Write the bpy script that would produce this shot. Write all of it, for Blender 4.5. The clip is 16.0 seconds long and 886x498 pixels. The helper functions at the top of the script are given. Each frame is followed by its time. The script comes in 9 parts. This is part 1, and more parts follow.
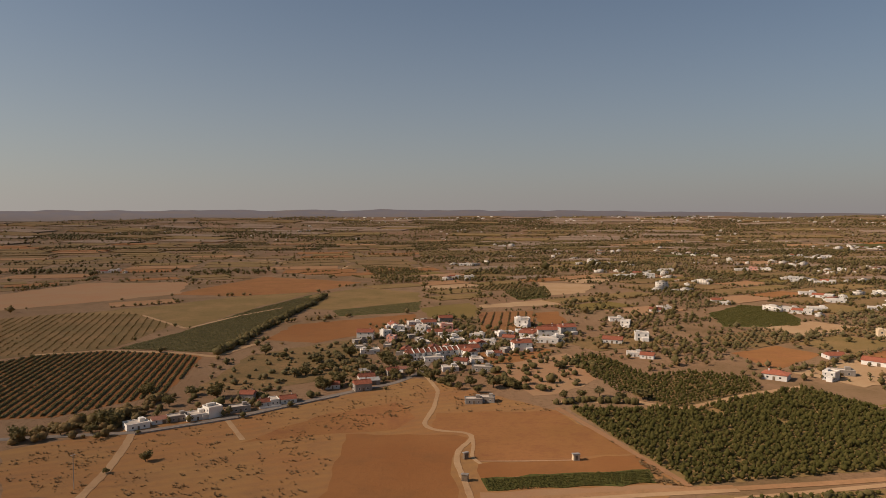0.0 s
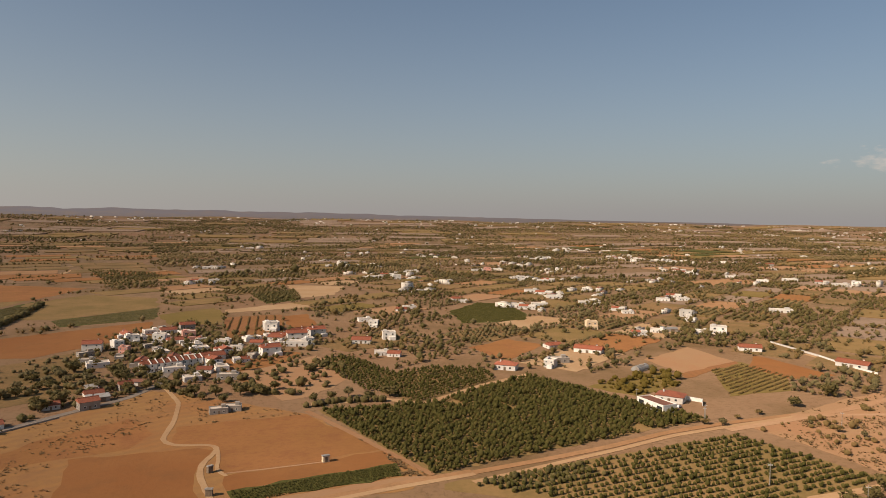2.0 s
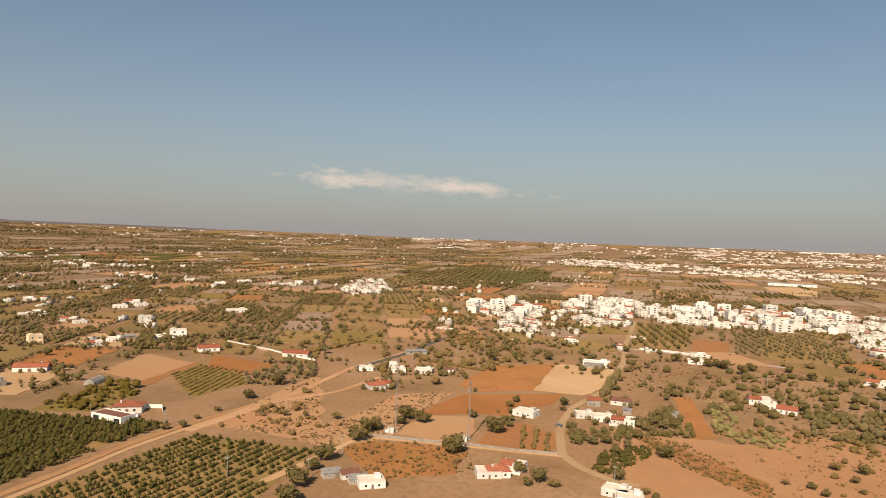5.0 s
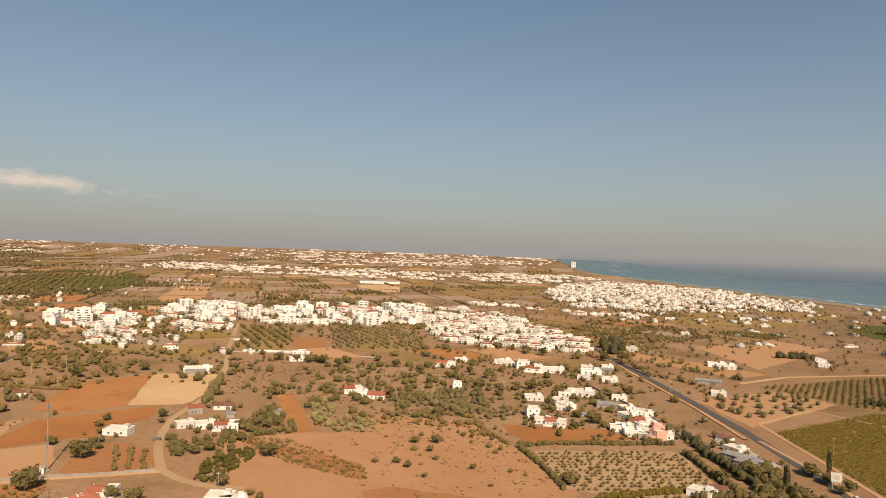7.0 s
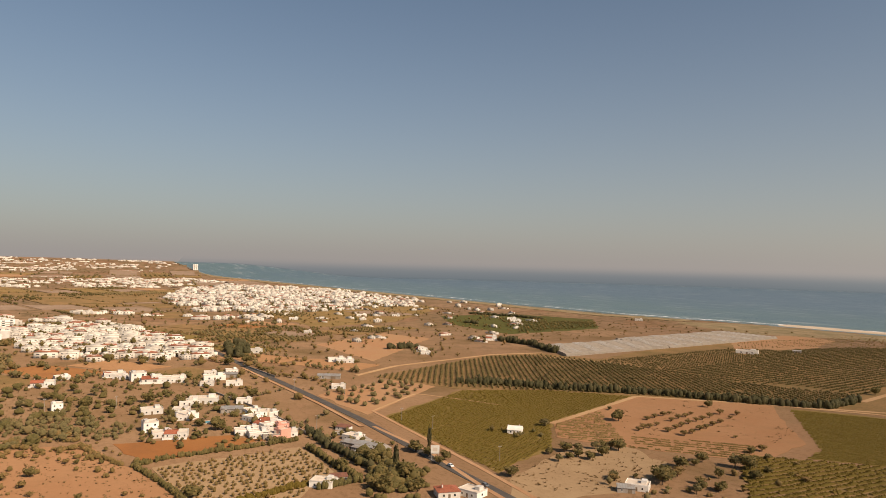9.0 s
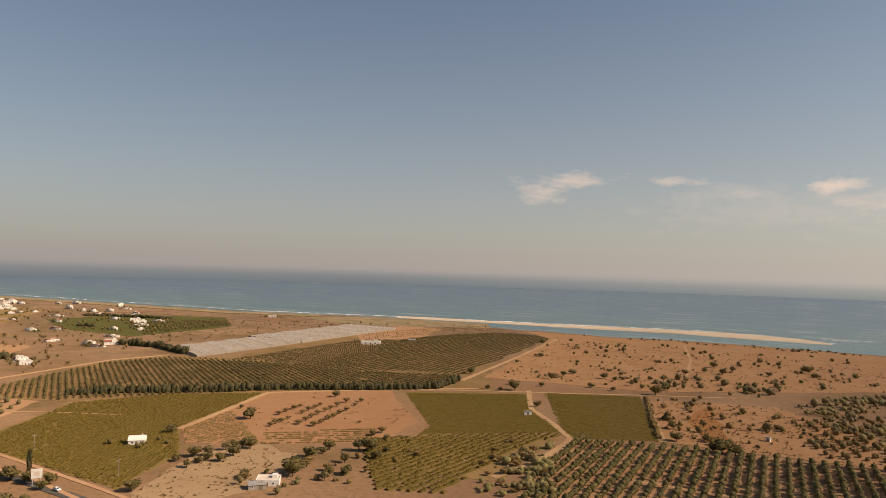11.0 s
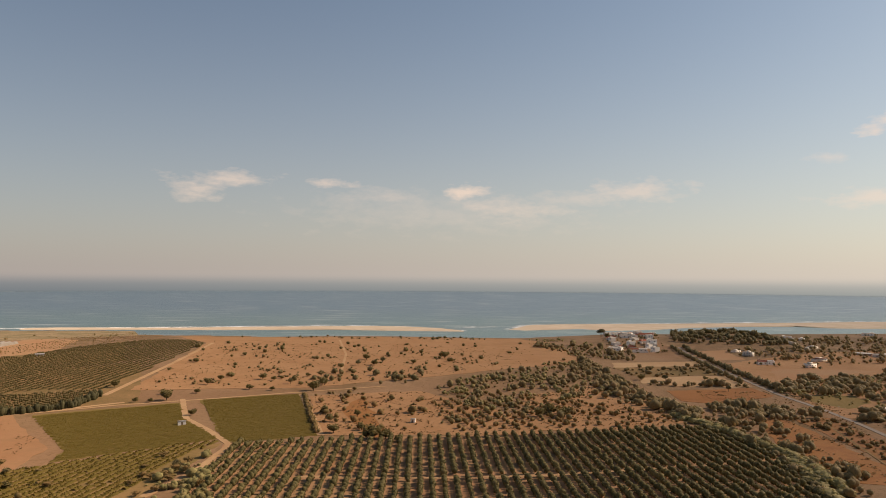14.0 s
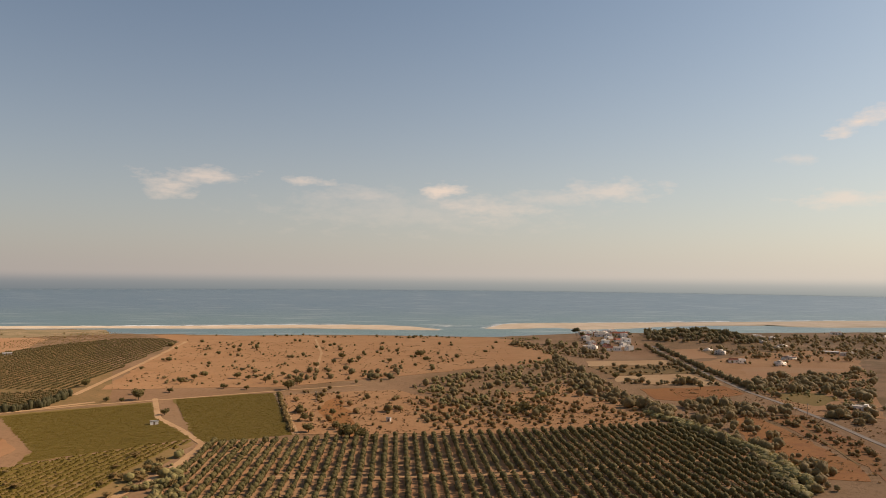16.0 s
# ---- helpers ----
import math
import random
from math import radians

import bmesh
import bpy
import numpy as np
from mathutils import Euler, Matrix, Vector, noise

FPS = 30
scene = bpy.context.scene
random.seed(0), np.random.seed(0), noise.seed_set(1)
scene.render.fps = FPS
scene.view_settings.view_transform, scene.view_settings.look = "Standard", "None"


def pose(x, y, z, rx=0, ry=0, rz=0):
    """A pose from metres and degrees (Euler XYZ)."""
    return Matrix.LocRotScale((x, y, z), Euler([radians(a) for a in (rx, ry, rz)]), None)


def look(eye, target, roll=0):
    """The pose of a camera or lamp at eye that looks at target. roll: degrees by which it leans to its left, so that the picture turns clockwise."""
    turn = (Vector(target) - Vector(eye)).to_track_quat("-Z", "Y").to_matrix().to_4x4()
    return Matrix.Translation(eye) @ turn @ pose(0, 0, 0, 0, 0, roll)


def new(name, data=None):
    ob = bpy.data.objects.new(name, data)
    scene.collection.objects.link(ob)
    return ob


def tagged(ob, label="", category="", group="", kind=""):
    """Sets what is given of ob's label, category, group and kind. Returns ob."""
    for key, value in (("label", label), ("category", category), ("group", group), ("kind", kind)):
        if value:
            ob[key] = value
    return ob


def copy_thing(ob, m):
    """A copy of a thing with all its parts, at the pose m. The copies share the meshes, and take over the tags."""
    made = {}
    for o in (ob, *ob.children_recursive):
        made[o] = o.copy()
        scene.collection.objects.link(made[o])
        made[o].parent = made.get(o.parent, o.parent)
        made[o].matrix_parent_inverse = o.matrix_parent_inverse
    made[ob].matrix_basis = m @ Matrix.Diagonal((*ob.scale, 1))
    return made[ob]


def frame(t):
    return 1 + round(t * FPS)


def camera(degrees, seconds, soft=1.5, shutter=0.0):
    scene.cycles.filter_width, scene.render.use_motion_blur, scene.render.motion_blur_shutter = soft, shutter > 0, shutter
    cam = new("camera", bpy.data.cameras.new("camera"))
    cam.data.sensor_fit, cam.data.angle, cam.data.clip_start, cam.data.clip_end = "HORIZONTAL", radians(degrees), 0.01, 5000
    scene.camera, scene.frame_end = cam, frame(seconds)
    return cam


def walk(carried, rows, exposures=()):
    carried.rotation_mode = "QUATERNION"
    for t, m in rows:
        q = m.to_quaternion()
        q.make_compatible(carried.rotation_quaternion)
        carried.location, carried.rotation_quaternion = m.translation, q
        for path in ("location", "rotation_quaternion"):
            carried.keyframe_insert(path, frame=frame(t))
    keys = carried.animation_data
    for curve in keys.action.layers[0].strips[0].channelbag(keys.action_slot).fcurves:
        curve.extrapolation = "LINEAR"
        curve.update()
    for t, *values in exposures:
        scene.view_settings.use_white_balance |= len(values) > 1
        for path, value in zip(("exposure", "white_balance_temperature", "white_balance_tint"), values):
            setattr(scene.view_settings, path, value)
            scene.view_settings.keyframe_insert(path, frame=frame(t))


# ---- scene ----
cam = camera(64.83, 16.0, soft=0.55)
# t, x, y, z, tilt, lean, heading: the aircraft hovers and turns on the spot
PATH = [
    (0, 0, 0, 100, 87.29, 0.19, -0.00),
    (0.5, 0, 0, 100, 87.35, -0.09, -7.32),
    (1, 0, 0, 100, 87.39, -0.33, -11.75),
    (1.5, 0, 0, 100, 87.46, -0.55, -15.36),
    (2, 0, 0, 100, 87.57, -0.74, -20.31),
    (2.5, 0, 0, 100, 87.74, -1.05, -27.09),
    (3, 0, 0, 100, 87.93, -1.31, -34.12),
    (3.5, 0, 0, 100, 88.15, -1.48, -41.11),
    (4, 0, 0, 100, 88.43, -1.69, -48.54),
    (4.2, 0, 0, 100, 88.53, -1.75, -51.11),
    (6.3, 0, 0, 100, 89.76, -2.08, -83.76),
    (6.5, 0, 0, 100, 89.90, -2.03, -86.90),
    (7, 0, 0, 100, 90.19, -1.96, -94.44),
    (7.5, 0, 0, 100, 90.49, -1.92, -102.01),
    (8, 0, 0, 100, 90.77, -1.84, -109.53),
    (8.5, 0, 0, 100, 91.01, -1.57, -117.06),
    (9, 0, 0, 100, 91.25, -1.46, -124.57),
    (9.2, 0, 0, 100, 91.30, -1.34, -127.12),
    (11.3, 0, 0, 100, 91.98, -1.33, -158.76),
    (11.5, 0, 0, 100, 92.08, -1.03, -161.95),
    (12, 0, 0, 100, 92.21, -0.69, -169.54),
    (12.5, 0, 0, 100, 92.28, -0.44, -176.20),
    (13, 0, 0, 100, 92.29, -0.33, -178.93),
    (13.5, 0, 0, 100, 92.27, -0.31, -180.41),
    (14, 0, 0, 100, 92.25, -0.33, -181.42),
    (14.5, 0, 0, 100, 92.24, -0.43, -182.12),
    (15, 0, 0, 100, 92.21, -0.40, -182.67),
    (15.5, 0, 0, 100, 92.20, -0.50, -183.05),
    (16, 0, 0, 100, 92.16, -0.50, -183.36),
]
EXPOSURES = [(0.0, -0.35, 6700, 17), (2.0, -0.06, 6700, 15), (4.0, 0.1, 6750, 13), (6.5, 0.1, 6900, 13), (9.0, 0.01, 6980, 16), (12.0, 0.13, 7250, 18), (16.0, 0.18, 7120, 17)]
walk(cam, [(t, pose(*p)) for t, *p in PATH], EXPOSURES)

# ---------------------------------------------------------------- sky and sun
SUN_AZ, SUN_EL = 258.0, 37.0  # degrees from north through east, degrees above the horizon


s_az, s_el = radians(SUN_AZ), radians(SUN_EL)
sun_way = Vector((math.sin(s_az) * math.cos(s_el), math.cos(s_az) * math.cos(s_el), math.sin(s_el)))


def world_nodes():
    w = bpy.data.worlds.new("sky")
    w.use_nodes = True
    scene.world = w
    nt = w.node_tree
    nt.nodes.clear()
    N, L = nt.nodes.new, nt.links.new

    def math_node(op, a, b=None, clamp=False):
        n = N("ShaderNodeMath")
        n.operation, n.use_clamp = op, clamp
        for i, v in enumerate((a, b)):
            if v is None:
                continue
            if isinstance(v, (int, float)):
                n.inputs[i].default_value = v
            else:
                L(v, n.inputs[i])
        return n.outputs[0]

    def mix(fac, a, b, how="MIX"):
        n = N("ShaderNodeMix")
        n.data_type, n.blend_type = "RGBA", how
        for sock, v in ((n.inputs["Factor"], fac), (n.inputs[6], a), (n.inputs[7], b)):
            if isinstance(v, tuple):
                sock.default_value = v
            elif isinstance(v, float):
                sock.default_value = v
            else:
                L(v, sock)
        return n.outputs[2]

    sky = N("ShaderNodeTexSky")
    sky.sky_type, sky.sun_disc = "NISHITA", False
    sky.sun_elevation, sky.sun_rotation = radians(SUN_EL), radians(SUN_AZ)
    sky.altitude, sky.air_density, sky.dust_density, sky.ozone_density = 100, 1.0, 1.6, 0.8
    co = N("ShaderNodeTexCoord")
    sep = N("ShaderNodeSeparateXYZ")
    L(co.outputs["Generated"], sep.inputs[0])
    dx, dy, dz = sep.outputs
    elev = math_node("MULTIPLY", math_node("ARCSINE", dz), 57.2958)
    azim = math_node("MULTIPLY", math_node("ARCTAN2", dx, dy), 57.2958)
    # dusty summer haze that thickens towards the horizon
    thick = math_node("POWER", 2.718, math_node("MULTIPLY", math_node("ABSOLUTE", elev), -0.092))
    # brighter and warmer towards the sun
    toward = N("ShaderNodeVectorMath")
    toward.operation = "DOT_PRODUCT"
    L(co.outputs["Generated"], toward.inputs[0])
    toward.inputs[1].default_value = sun_way
    glare = math_node("POWER", math_node("MULTIPLY", math_node("ADD", toward.outputs["Value"], 1.0), 0.5, True), 2.0)
    haze = mix(glare, HAZE_AWAY, HAZE_SUNWARD)
    hazy = mix(math_node("MULTIPLY", thick, 0.75), mix(1.0, sky.outputs[0], SKY_TINT, "MULTIPLY"), haze)
    # thin clouds low over the horizon
    noise_n = N("ShaderNodeTexNoise")
    noise_n.inputs["Scale"].default_value, noise_n.inputs["Detail"].default_value = 26.0, 6.0
    stretch = N("ShaderNodeMapping")
    stretch.inputs["Scale"].default_value = (1, 1, 2.6)
    L(co.outputs["Generated"], stretch.inputs[0])
    L(stretch.outputs[0], noise_n.inputs[0])
    fine_n = N("ShaderNodeTexNoise")
    fine_n.inputs["Scale"].default_value, fine_n.inputs["Detail"].default_value = 95.0, 6.0
    L(stretch.outputs[0], fine_n.inputs[0])
    puff = math_node("ADD", math_node("SUBTRACT", noise_n.outputs[0], 0.5), math_node("MULTIPLY", math_node("SUBTRACT", fine_n.outputs[0], 0.5), 0.4))
    total = None
    for (a0, e0), half_w, half_h, slope, amount in CLOUDS:
        u = math_node("SUBTRACT", azim, a0)
        u = math_node("ADD", math_node("MODULO", math_node("ADD", u, 540.0), 360.0), -180.0)
        v = math_node("SUBTRACT", math_node("SUBTRACT", elev, e0), math_node("MULTIPLY", u, slope))
        u, v = math_node("DIVIDE", u, half_w), math_node("DIVIDE", v, half_h)
        d = math_node("SQRT", math_node("ADD", math_node("MULTIPLY", u, u), math_node("MULTIPLY", v, v)))
        d = math_node("ADD", math_node("SUBTRACT", 1.0, d), math_node("MULTIPLY", puff, 2.3))
        m = math_node("MULTIPLY", math_node("MULTIPLY", d, 0.95, True), amount)
        total = m if total is None else math_node("MAXIMUM", total, m)
    cloudy = mix(total, hazy, CLOUD_SKY)
    bg = N("ShaderNodeBackground")
    bg.inputs["Strength"].default_value = 0.08
    L(cloudy, bg.inputs[0])
    out = N("ShaderNodeOutputWorld")
    L(bg.outputs[0], out.inputs[0])


SKY_TINT = (0.795, 0.985, 1.03, 1)
HAZE_AWAY, HAZE_SUNWARD = (4.6, 4.3, 4.25, 1), (10.1, 9.75, 8.75, 1)
CLOUD_SKY = (9.8, 8.2, 6.8, 1)
# (azimuth, elevation), half width, half height in degrees, slope, cover
CLOUDS = [
    ((55.11, 4.35), 5.5, 0.8, -0.05, 0.75), ((61.64, 4.12), 8.0, 0.7, -0.05, 0.7),
    ((163.63, 7.49), 4.2, 0.75, 0.03, 0.5), ((161.81, 6.62), 2.2, 0.9, 0.0, 0.5),
    ((172.29, 7.52), 2.4, 0.55, -0.1, 0.6), ((-176.89, 6.93), 2.2, 0.75, 0.0, 0.7), ((-178.2, 5.3), 15.0, 2.0, 0.0, 0.16),
    ((-173.16, 5.57), 6.5, 1.3, -0.02, 0.36), ((-168.10, 6.29), 6.0, 0.9, 0.0, 0.26), ((176.62, 6.51), 4.5, 0.8, -0.06, 0.24), ((-163.61, 6.78), 4.5, 1.0, 0.0, 0.42),
    ((-145.56, 11.03), 2.6, 0.7, 0.35, 0.75), ((-149.51, 8.69), 1.6, 0.4, 0.0, 0.35),
    ((-146.49, 5.69), 4.0, 0.8, 0.0, 0.45), ((57.42, 4.20), 5.0, 0.8, -0.12, 0.35),
]
world_nodes()
sun = new("sun", bpy.data.lights.new("sun", "SUN"))
sun.data.energy, sun.data.angle, sun.data.color = 5.0, radians(0.6), (1.0, 0.86, 0.68)
sun.matrix_world = look(sun_way * 400, (0, 0, 0))


# ---------------------------------------------------------------- materials
def material(name, rough=0.9, spec=0.25):
    m = bpy.data.materials.new(name)
    m.use_nodes = True
    b = m.node_tree.nodes["Principled BSDF"]
    b.inputs["Roughness"].default_value = rough
    b.inputs["Specular IOR Level"].default_value = spec
    b.inputs["Diffuse Roughness"].default_value = 0.7 if rough > 0.7 else 0.0
    return m, m.node_tree, b


def rgba(c):
    return (c[0], c[1], c[2], 1)


def mixed(nt, fac, a, b):
    n = nt.nodes.new("ShaderNodeMix")
    n.data_type = "RGBA"
    for sock, v in ((n.inputs["Factor"], fac), (n.inputs[6], a), (n.inputs[7], b)):
        if isinstance(v, (int, float)):
            sock.default_value = v
        elif isinstance(v, tuple):
            sock.default_value = rgba(v)
        else:
            nt.links.new(v, sock)
    return n.outputs[2]


def world_co(nt, sx=1.0, sy=1.0, turn=0.0):
    g = nt.nodes.new("ShaderNodeNewGeometry")
    mp = nt.nodes.new("ShaderNodeMapping")
    mp.vector_type = "POINT"
    mp.inputs["Rotation"].default_value = (0, 0, radians(turn))
    mp.inputs["Scale"].default_value = (sx, sy, 1)
    nt.links.new(g.outputs["Position"], mp.inputs[0])
    return mp.outputs[0]


def noise_of(nt, co, scale, detail=4.0, low=0.4, high=0.6, rough=0.55):
    n = nt.nodes.new("ShaderNodeTexNoise")
    n.inputs["Scale"].default_value, n.inputs["Detail"].default_value = scale, detail
    n.inputs["Roughness"].default_value = rough
    nt.links.new(co, n.inputs["Vector"])
    r = nt.nodes.new("ShaderNodeMapRange")
    r.inputs["From Min"].default_value, r.inputs["From Max"].default_value = low, high
    nt.links.new(n.outputs[0], r.inputs["Value"])
    return r.outputs[0]


def earth(name, main, other, speck, furrow=None, speck_amount=0.5, spread=0.02):
    """Soil or dry grass: broad patches, fine grain, tufts, and furrows at a heading if wanted."""
    m, nt, b = material(name, 0.95, 0.1)
    co = world_co(nt)
    col = mixed(nt, noise_of(nt, co, spread, 5, 0.38, 0.64), main, other)
    stain = nt.nodes.new("ShaderNodeMath")
    stain.operation = "MULTIPLY"
    nt.links.new(noise_of(nt, co, 0.055, 7, 0.5, 0.78, 0.68), stain.inputs[0])
    stain.inputs[1].default_value = 0.8
    col = mixed(nt, stain.outputs[0], col, speck)
    grain = noise_of(nt, co, 0.35, 6, 0.45, 0.75, 0.7)
    n = nt.nodes.new("ShaderNodeMath")
    n.operation = "MULTIPLY"
    nt.links.new(grain, n.inputs[0])
    n.inputs[1].default_value = speck_amount
    col = mixed(nt, n.outputs[0], col, speck)
    if furrow is not None:
        step, turn, deep = furrow
        wv = nt.nodes.new("ShaderNodeTexWave")
        wv.inputs["Scale"].default_value, wv.inputs["Distortion"].default_value = 0.314 / step, 1.5
        wv.inputs["Detail"].default_value = 2.0
        wv.inputs["Detail Scale"].default_value = 0.5
        nt.links.new(world_co(nt, 1, 1, turn), wv.inputs[0])
        k = nt.nodes.new("ShaderNodeMath")
        k.operation = "MULTIPLY"
        nt.links.new(wv.outputs["Fac"], k.inputs[0])
        k.inputs[1].default_value = deep
        col = mixed(nt, k.outputs[0], col, speck)
    nt.links.new(col, b.inputs["Base Color"])
    bump = nt.nodes.new("ShaderNodeBump")
    bump.inputs["Strength"].default_value, bump.inputs["Distance"].default_value = 0.3, 0.3
    nt.links.new(grain, bump.inputs["Height"])
    nt.links.new(bump.outputs[0], b.inputs["Normal"])
    return m


def plain(name, main, other, scale=0.6, rough=0.8, spec=0.3, per=None):
    """A built surface with soft stains; per: 'object' or 'island' varies its tone."""
    m, nt, b = material(name, rough, spec)
    co = world_co(nt)
    col = mixed(nt, noise_of(nt, co, scale, 5, 0.42, 0.7), main, other)
    if per:
        if per == "object":
            r = nt.nodes.new("ShaderNodeObjectInfo").outputs["Random"]
        else:
            r = nt.nodes.new("ShaderNodeNewGeometry").outputs["Random Per Island"]
        hsv = nt.nodes.new("ShaderNodeHueSaturation")
        mr = nt.nodes.new("ShaderNodeMapRange")
        mr.inputs["To Min"].default_value, mr.inputs["To Max"].default_value = 0.68, 1.08
        nt.links.new(r, mr.inputs["Value"])
        nt.links.new(mr.outputs[0], hsv.inputs["Value"])
        nt.links.new(col, hsv.inputs["Color"])
        col = hsv.outputs[0]
    nt.links.new(col, b.inputs["Base Color"])
    return m


def foliage(name, dark, light, dry, per="island"):
    m, nt, b = material(name, 0.75, 0.2)
    co = world_co(nt)
    col = mixed(nt, noise_of(nt, co, 1.1, 3, 0.35, 0.65), dark, light)
    if per == "island":
        r = nt.nodes.new("ShaderNodeNewGeometry").outputs["Random Per Island"]
    else:
        r = nt.nodes.new("ShaderNodeObjectInfo").outputs["Random"]
    mr = nt.nodes.new("ShaderNodeMapRange")
    mr.inputs["From Min"].default_value, mr.inputs["From Max"].default_value = 0.55, 1.0
    mr.inputs["To Max"].default_value = 0.75
    nt.links.new(r, mr.inputs["Value"])
    col = mixed(nt, mr.outputs[0], col, dry)
    nt.links.new(col, b.inputs["Base Color"])
    thin = nt.nodes.new("ShaderNodeBsdfTranslucent")
    nt.links.new(col, thin.inputs["Color"])
    both = nt.nodes.new("ShaderNodeMixShader")
    both.inputs[0].default_value = 0.27
    nt.links.new(b.outputs[0], both.inputs[1])
    nt.links.new(thin.outputs[0], both.inputs[2])
    nt.links.new(both.outputs[0], nt.nodes["Material Output"].inputs["Surface"])
    return m


RED, TAN, DRY = (0.27, 0.124, 0.042), (0.33, 0.19, 0.1), (0.34, 0.205, 0.1)
GREEN = (0.09, 0.083, 0.021)
M_TAN = earth("dry_earth", TAN, (0.34, 0.172, 0.086), DRY, speck_amount=0.6)
M_TAN_ROWS = earth("stubble", (0.33, 0.172, 0.062), (0.325, 0.145, 0.052), (0.23, 0.12, 0.055), furrow=(7.0, 65, 0.3))
M_RED = earth("red_earth", RED, (0.32, 0.14, 0.05), (0.2, 0.075, 0.035), speck_amount=0.5)
M_RED_ROWS = earth("ploughed_red_earth", RED, (0.29, 0.125, 0.055), (0.21, 0.1, 0.045), furrow=(5.0, 20, 0.4))
M_RED_DARK = earth("dark_red_earth", (0.255, 0.102, 0.034), (0.285, 0.122, 0.042), (0.2, 0.09, 0.035), speck_amount=0.35)
M_PALE = earth("pale_stubble", (0.42, 0.275, 0.15), (0.37, 0.225, 0.115), (0.36, 0.2, 0.1))
M_OLIVE = earth("green_crop", (0.19, 0.128, 0.036), (0.235, 0.148, 0.052), (0.14, 0.1, 0.028), furrow=(3.0, 80, 0.4))
M_MEADOW = earth("dry_meadow", (0.21, 0.135, 0.05), (0.27, 0.16, 0.066), (0.14, 0.1, 0.034))
M_GREEN = earth("green_field", GREEN, (0.11, 0.1, 0.026), (0.06, 0.058, 0.016), furrow=(3.0, 10, 0.6))
M_SCRUB = earth("scrubland", (0.27, 0.152, 0.066), (0.18, 0.112, 0.045), (0.12, 0.092, 0.036), speck_amount=0.9)
# earth greyed and paled in its colour, as distant haze would leave it
M_HAZED_EARTH = earth("hazed_dry_earth", (0.3, 0.2, 0.135), (0.24, 0.16, 0.106), (0.17, 0.12, 0.076), speck_amount=0.8)
M_HILLSIDE = earth("dry_hillside", (0.37, 0.198, 0.096), (0.33, 0.166, 0.076), (0.24, 0.138, 0.062), speck_amount=0.85)
M_ORANGE = earth("orange_earth", (0.325, 0.172, 0.086), (0.3, 0.15, 0.072), (0.25, 0.136, 0.066), speck_amount=0.5)
M_FALLOW = earth("grey_fallow_earth", (0.33, 0.22, 0.122), (0.29, 0.185, 0.1), (0.25, 0.16, 0.085))
M_TRACK = earth("dusty_track", (0.44, 0.275, 0.145), (0.38, 0.225, 0.115), (0.32, 0.18, 0.09))
M_VERGE = earth("road_verge", (0.36, 0.2, 0.105), (0.42, 0.25, 0.14), (0.3, 0.15, 0.07))
M_SAND = earth("sand", (0.62, 0.49, 0.36), (0.54, 0.41, 0.29), (0.44, 0.34, 0.23), speck_amount=0.3)
M_DUNE = earth("dune_scrub", (0.33, 0.225, 0.13), (0.2, 0.15, 0.075), (0.14, 0.12, 0.06), speck_amount=0.9, spread=0.03)
M_ASPHALT = plain("asphalt", (0.07, 0.06, 0.051), (0.094, 0.08, 0.068), 0.2, 0.85)
M_LANE = plain("worn_lane", (0.2, 0.155, 0.12), (0.26, 0.2, 0.15), 0.15, 0.9)
M_CONCRETE = plain("concrete", (0.36, 0.31, 0.26), (0.27, 0.22, 0.18), 0.3)
M_WHITE = plain("whitewash", (0.82, 0.76, 0.68), (0.74, 0.66, 0.57), 0.25, 0.7, per="object")
M_WHITE_FAR = plain("town_whitewash", (0.76, 0.68, 0.58), (0.66, 0.57, 0.47), 0.05, 0.7, per="island")
M_CREAM = plain("cream_render", (0.72, 0.55, 0.36), (0.63, 0.47, 0.3), 0.25, 0.75)
M_PINK = plain("pink_render", (0.7, 0.36, 0.27), (0.62, 0.31, 0.23), 0.25, 0.75)
M_TILE = plain("clay_tile", (0.40, 0.13, 0.07), (0.3, 0.1, 0.055), 0.9, 0.8, per="object")
M_TILE_FAR = plain("town_clay_tile", (0.42, 0.17, 0.1), (0.33, 0.12, 0.07), 0.2, 0.8, per="island")
M_DECK_FAR = plain("town_roof_terrace", (0.46, 0.36, 0.28), (0.36, 0.27, 0.2), 0.05, 0.85, per="island")
M_DECK = plain("roof_terrace", (0.6, 0.5, 0.4), (0.5, 0.4, 0.31), 0.3, 0.85)
M_GLASS = plain("dark_window_glass", (0.03, 0.035, 0.04), (0.05, 0.05, 0.05), 0.5, 0.15, 0.5)
M_SHEET = plain("corrugated_metal", (0.34, 0.32, 0.29), (0.26, 0.2, 0.15), 0.4, 0.5)
M_RUST = plain("rusty_metal", (0.26, 0.11, 0.065), (0.19, 0.08, 0.05), 0.5, 0.7)
M_STEEL = plain("galvanised_steel", (0.5, 0.48, 0.45), (0.42, 0.4, 0.37), 0.7, 0.5)
M_MAST = plain("weathered_mast_steel", (0.3, 0.26, 0.22), (0.24, 0.2, 0.17), 0.7, 0.6)
M_WOOD = plain("weathered_wood", (0.24, 0.17, 0.11), (0.17, 0.12, 0.08), 1.0, 0.85)
M_PLASTIC = plain("greenhouse_film", (0.3, 0.25, 0.2), (0.23, 0.19, 0.15), 0.12, 0.85, 0.1)
M_BARK = plain("bark", (0.13, 0.085, 0.055), (0.08, 0.055, 0.035), 2.0, 0.9)
M_BLUE = plain("pool_water", (0.1, 0.35, 0.42), (0.12, 0.4, 0.46), 0.5, 0.1, 0.5)
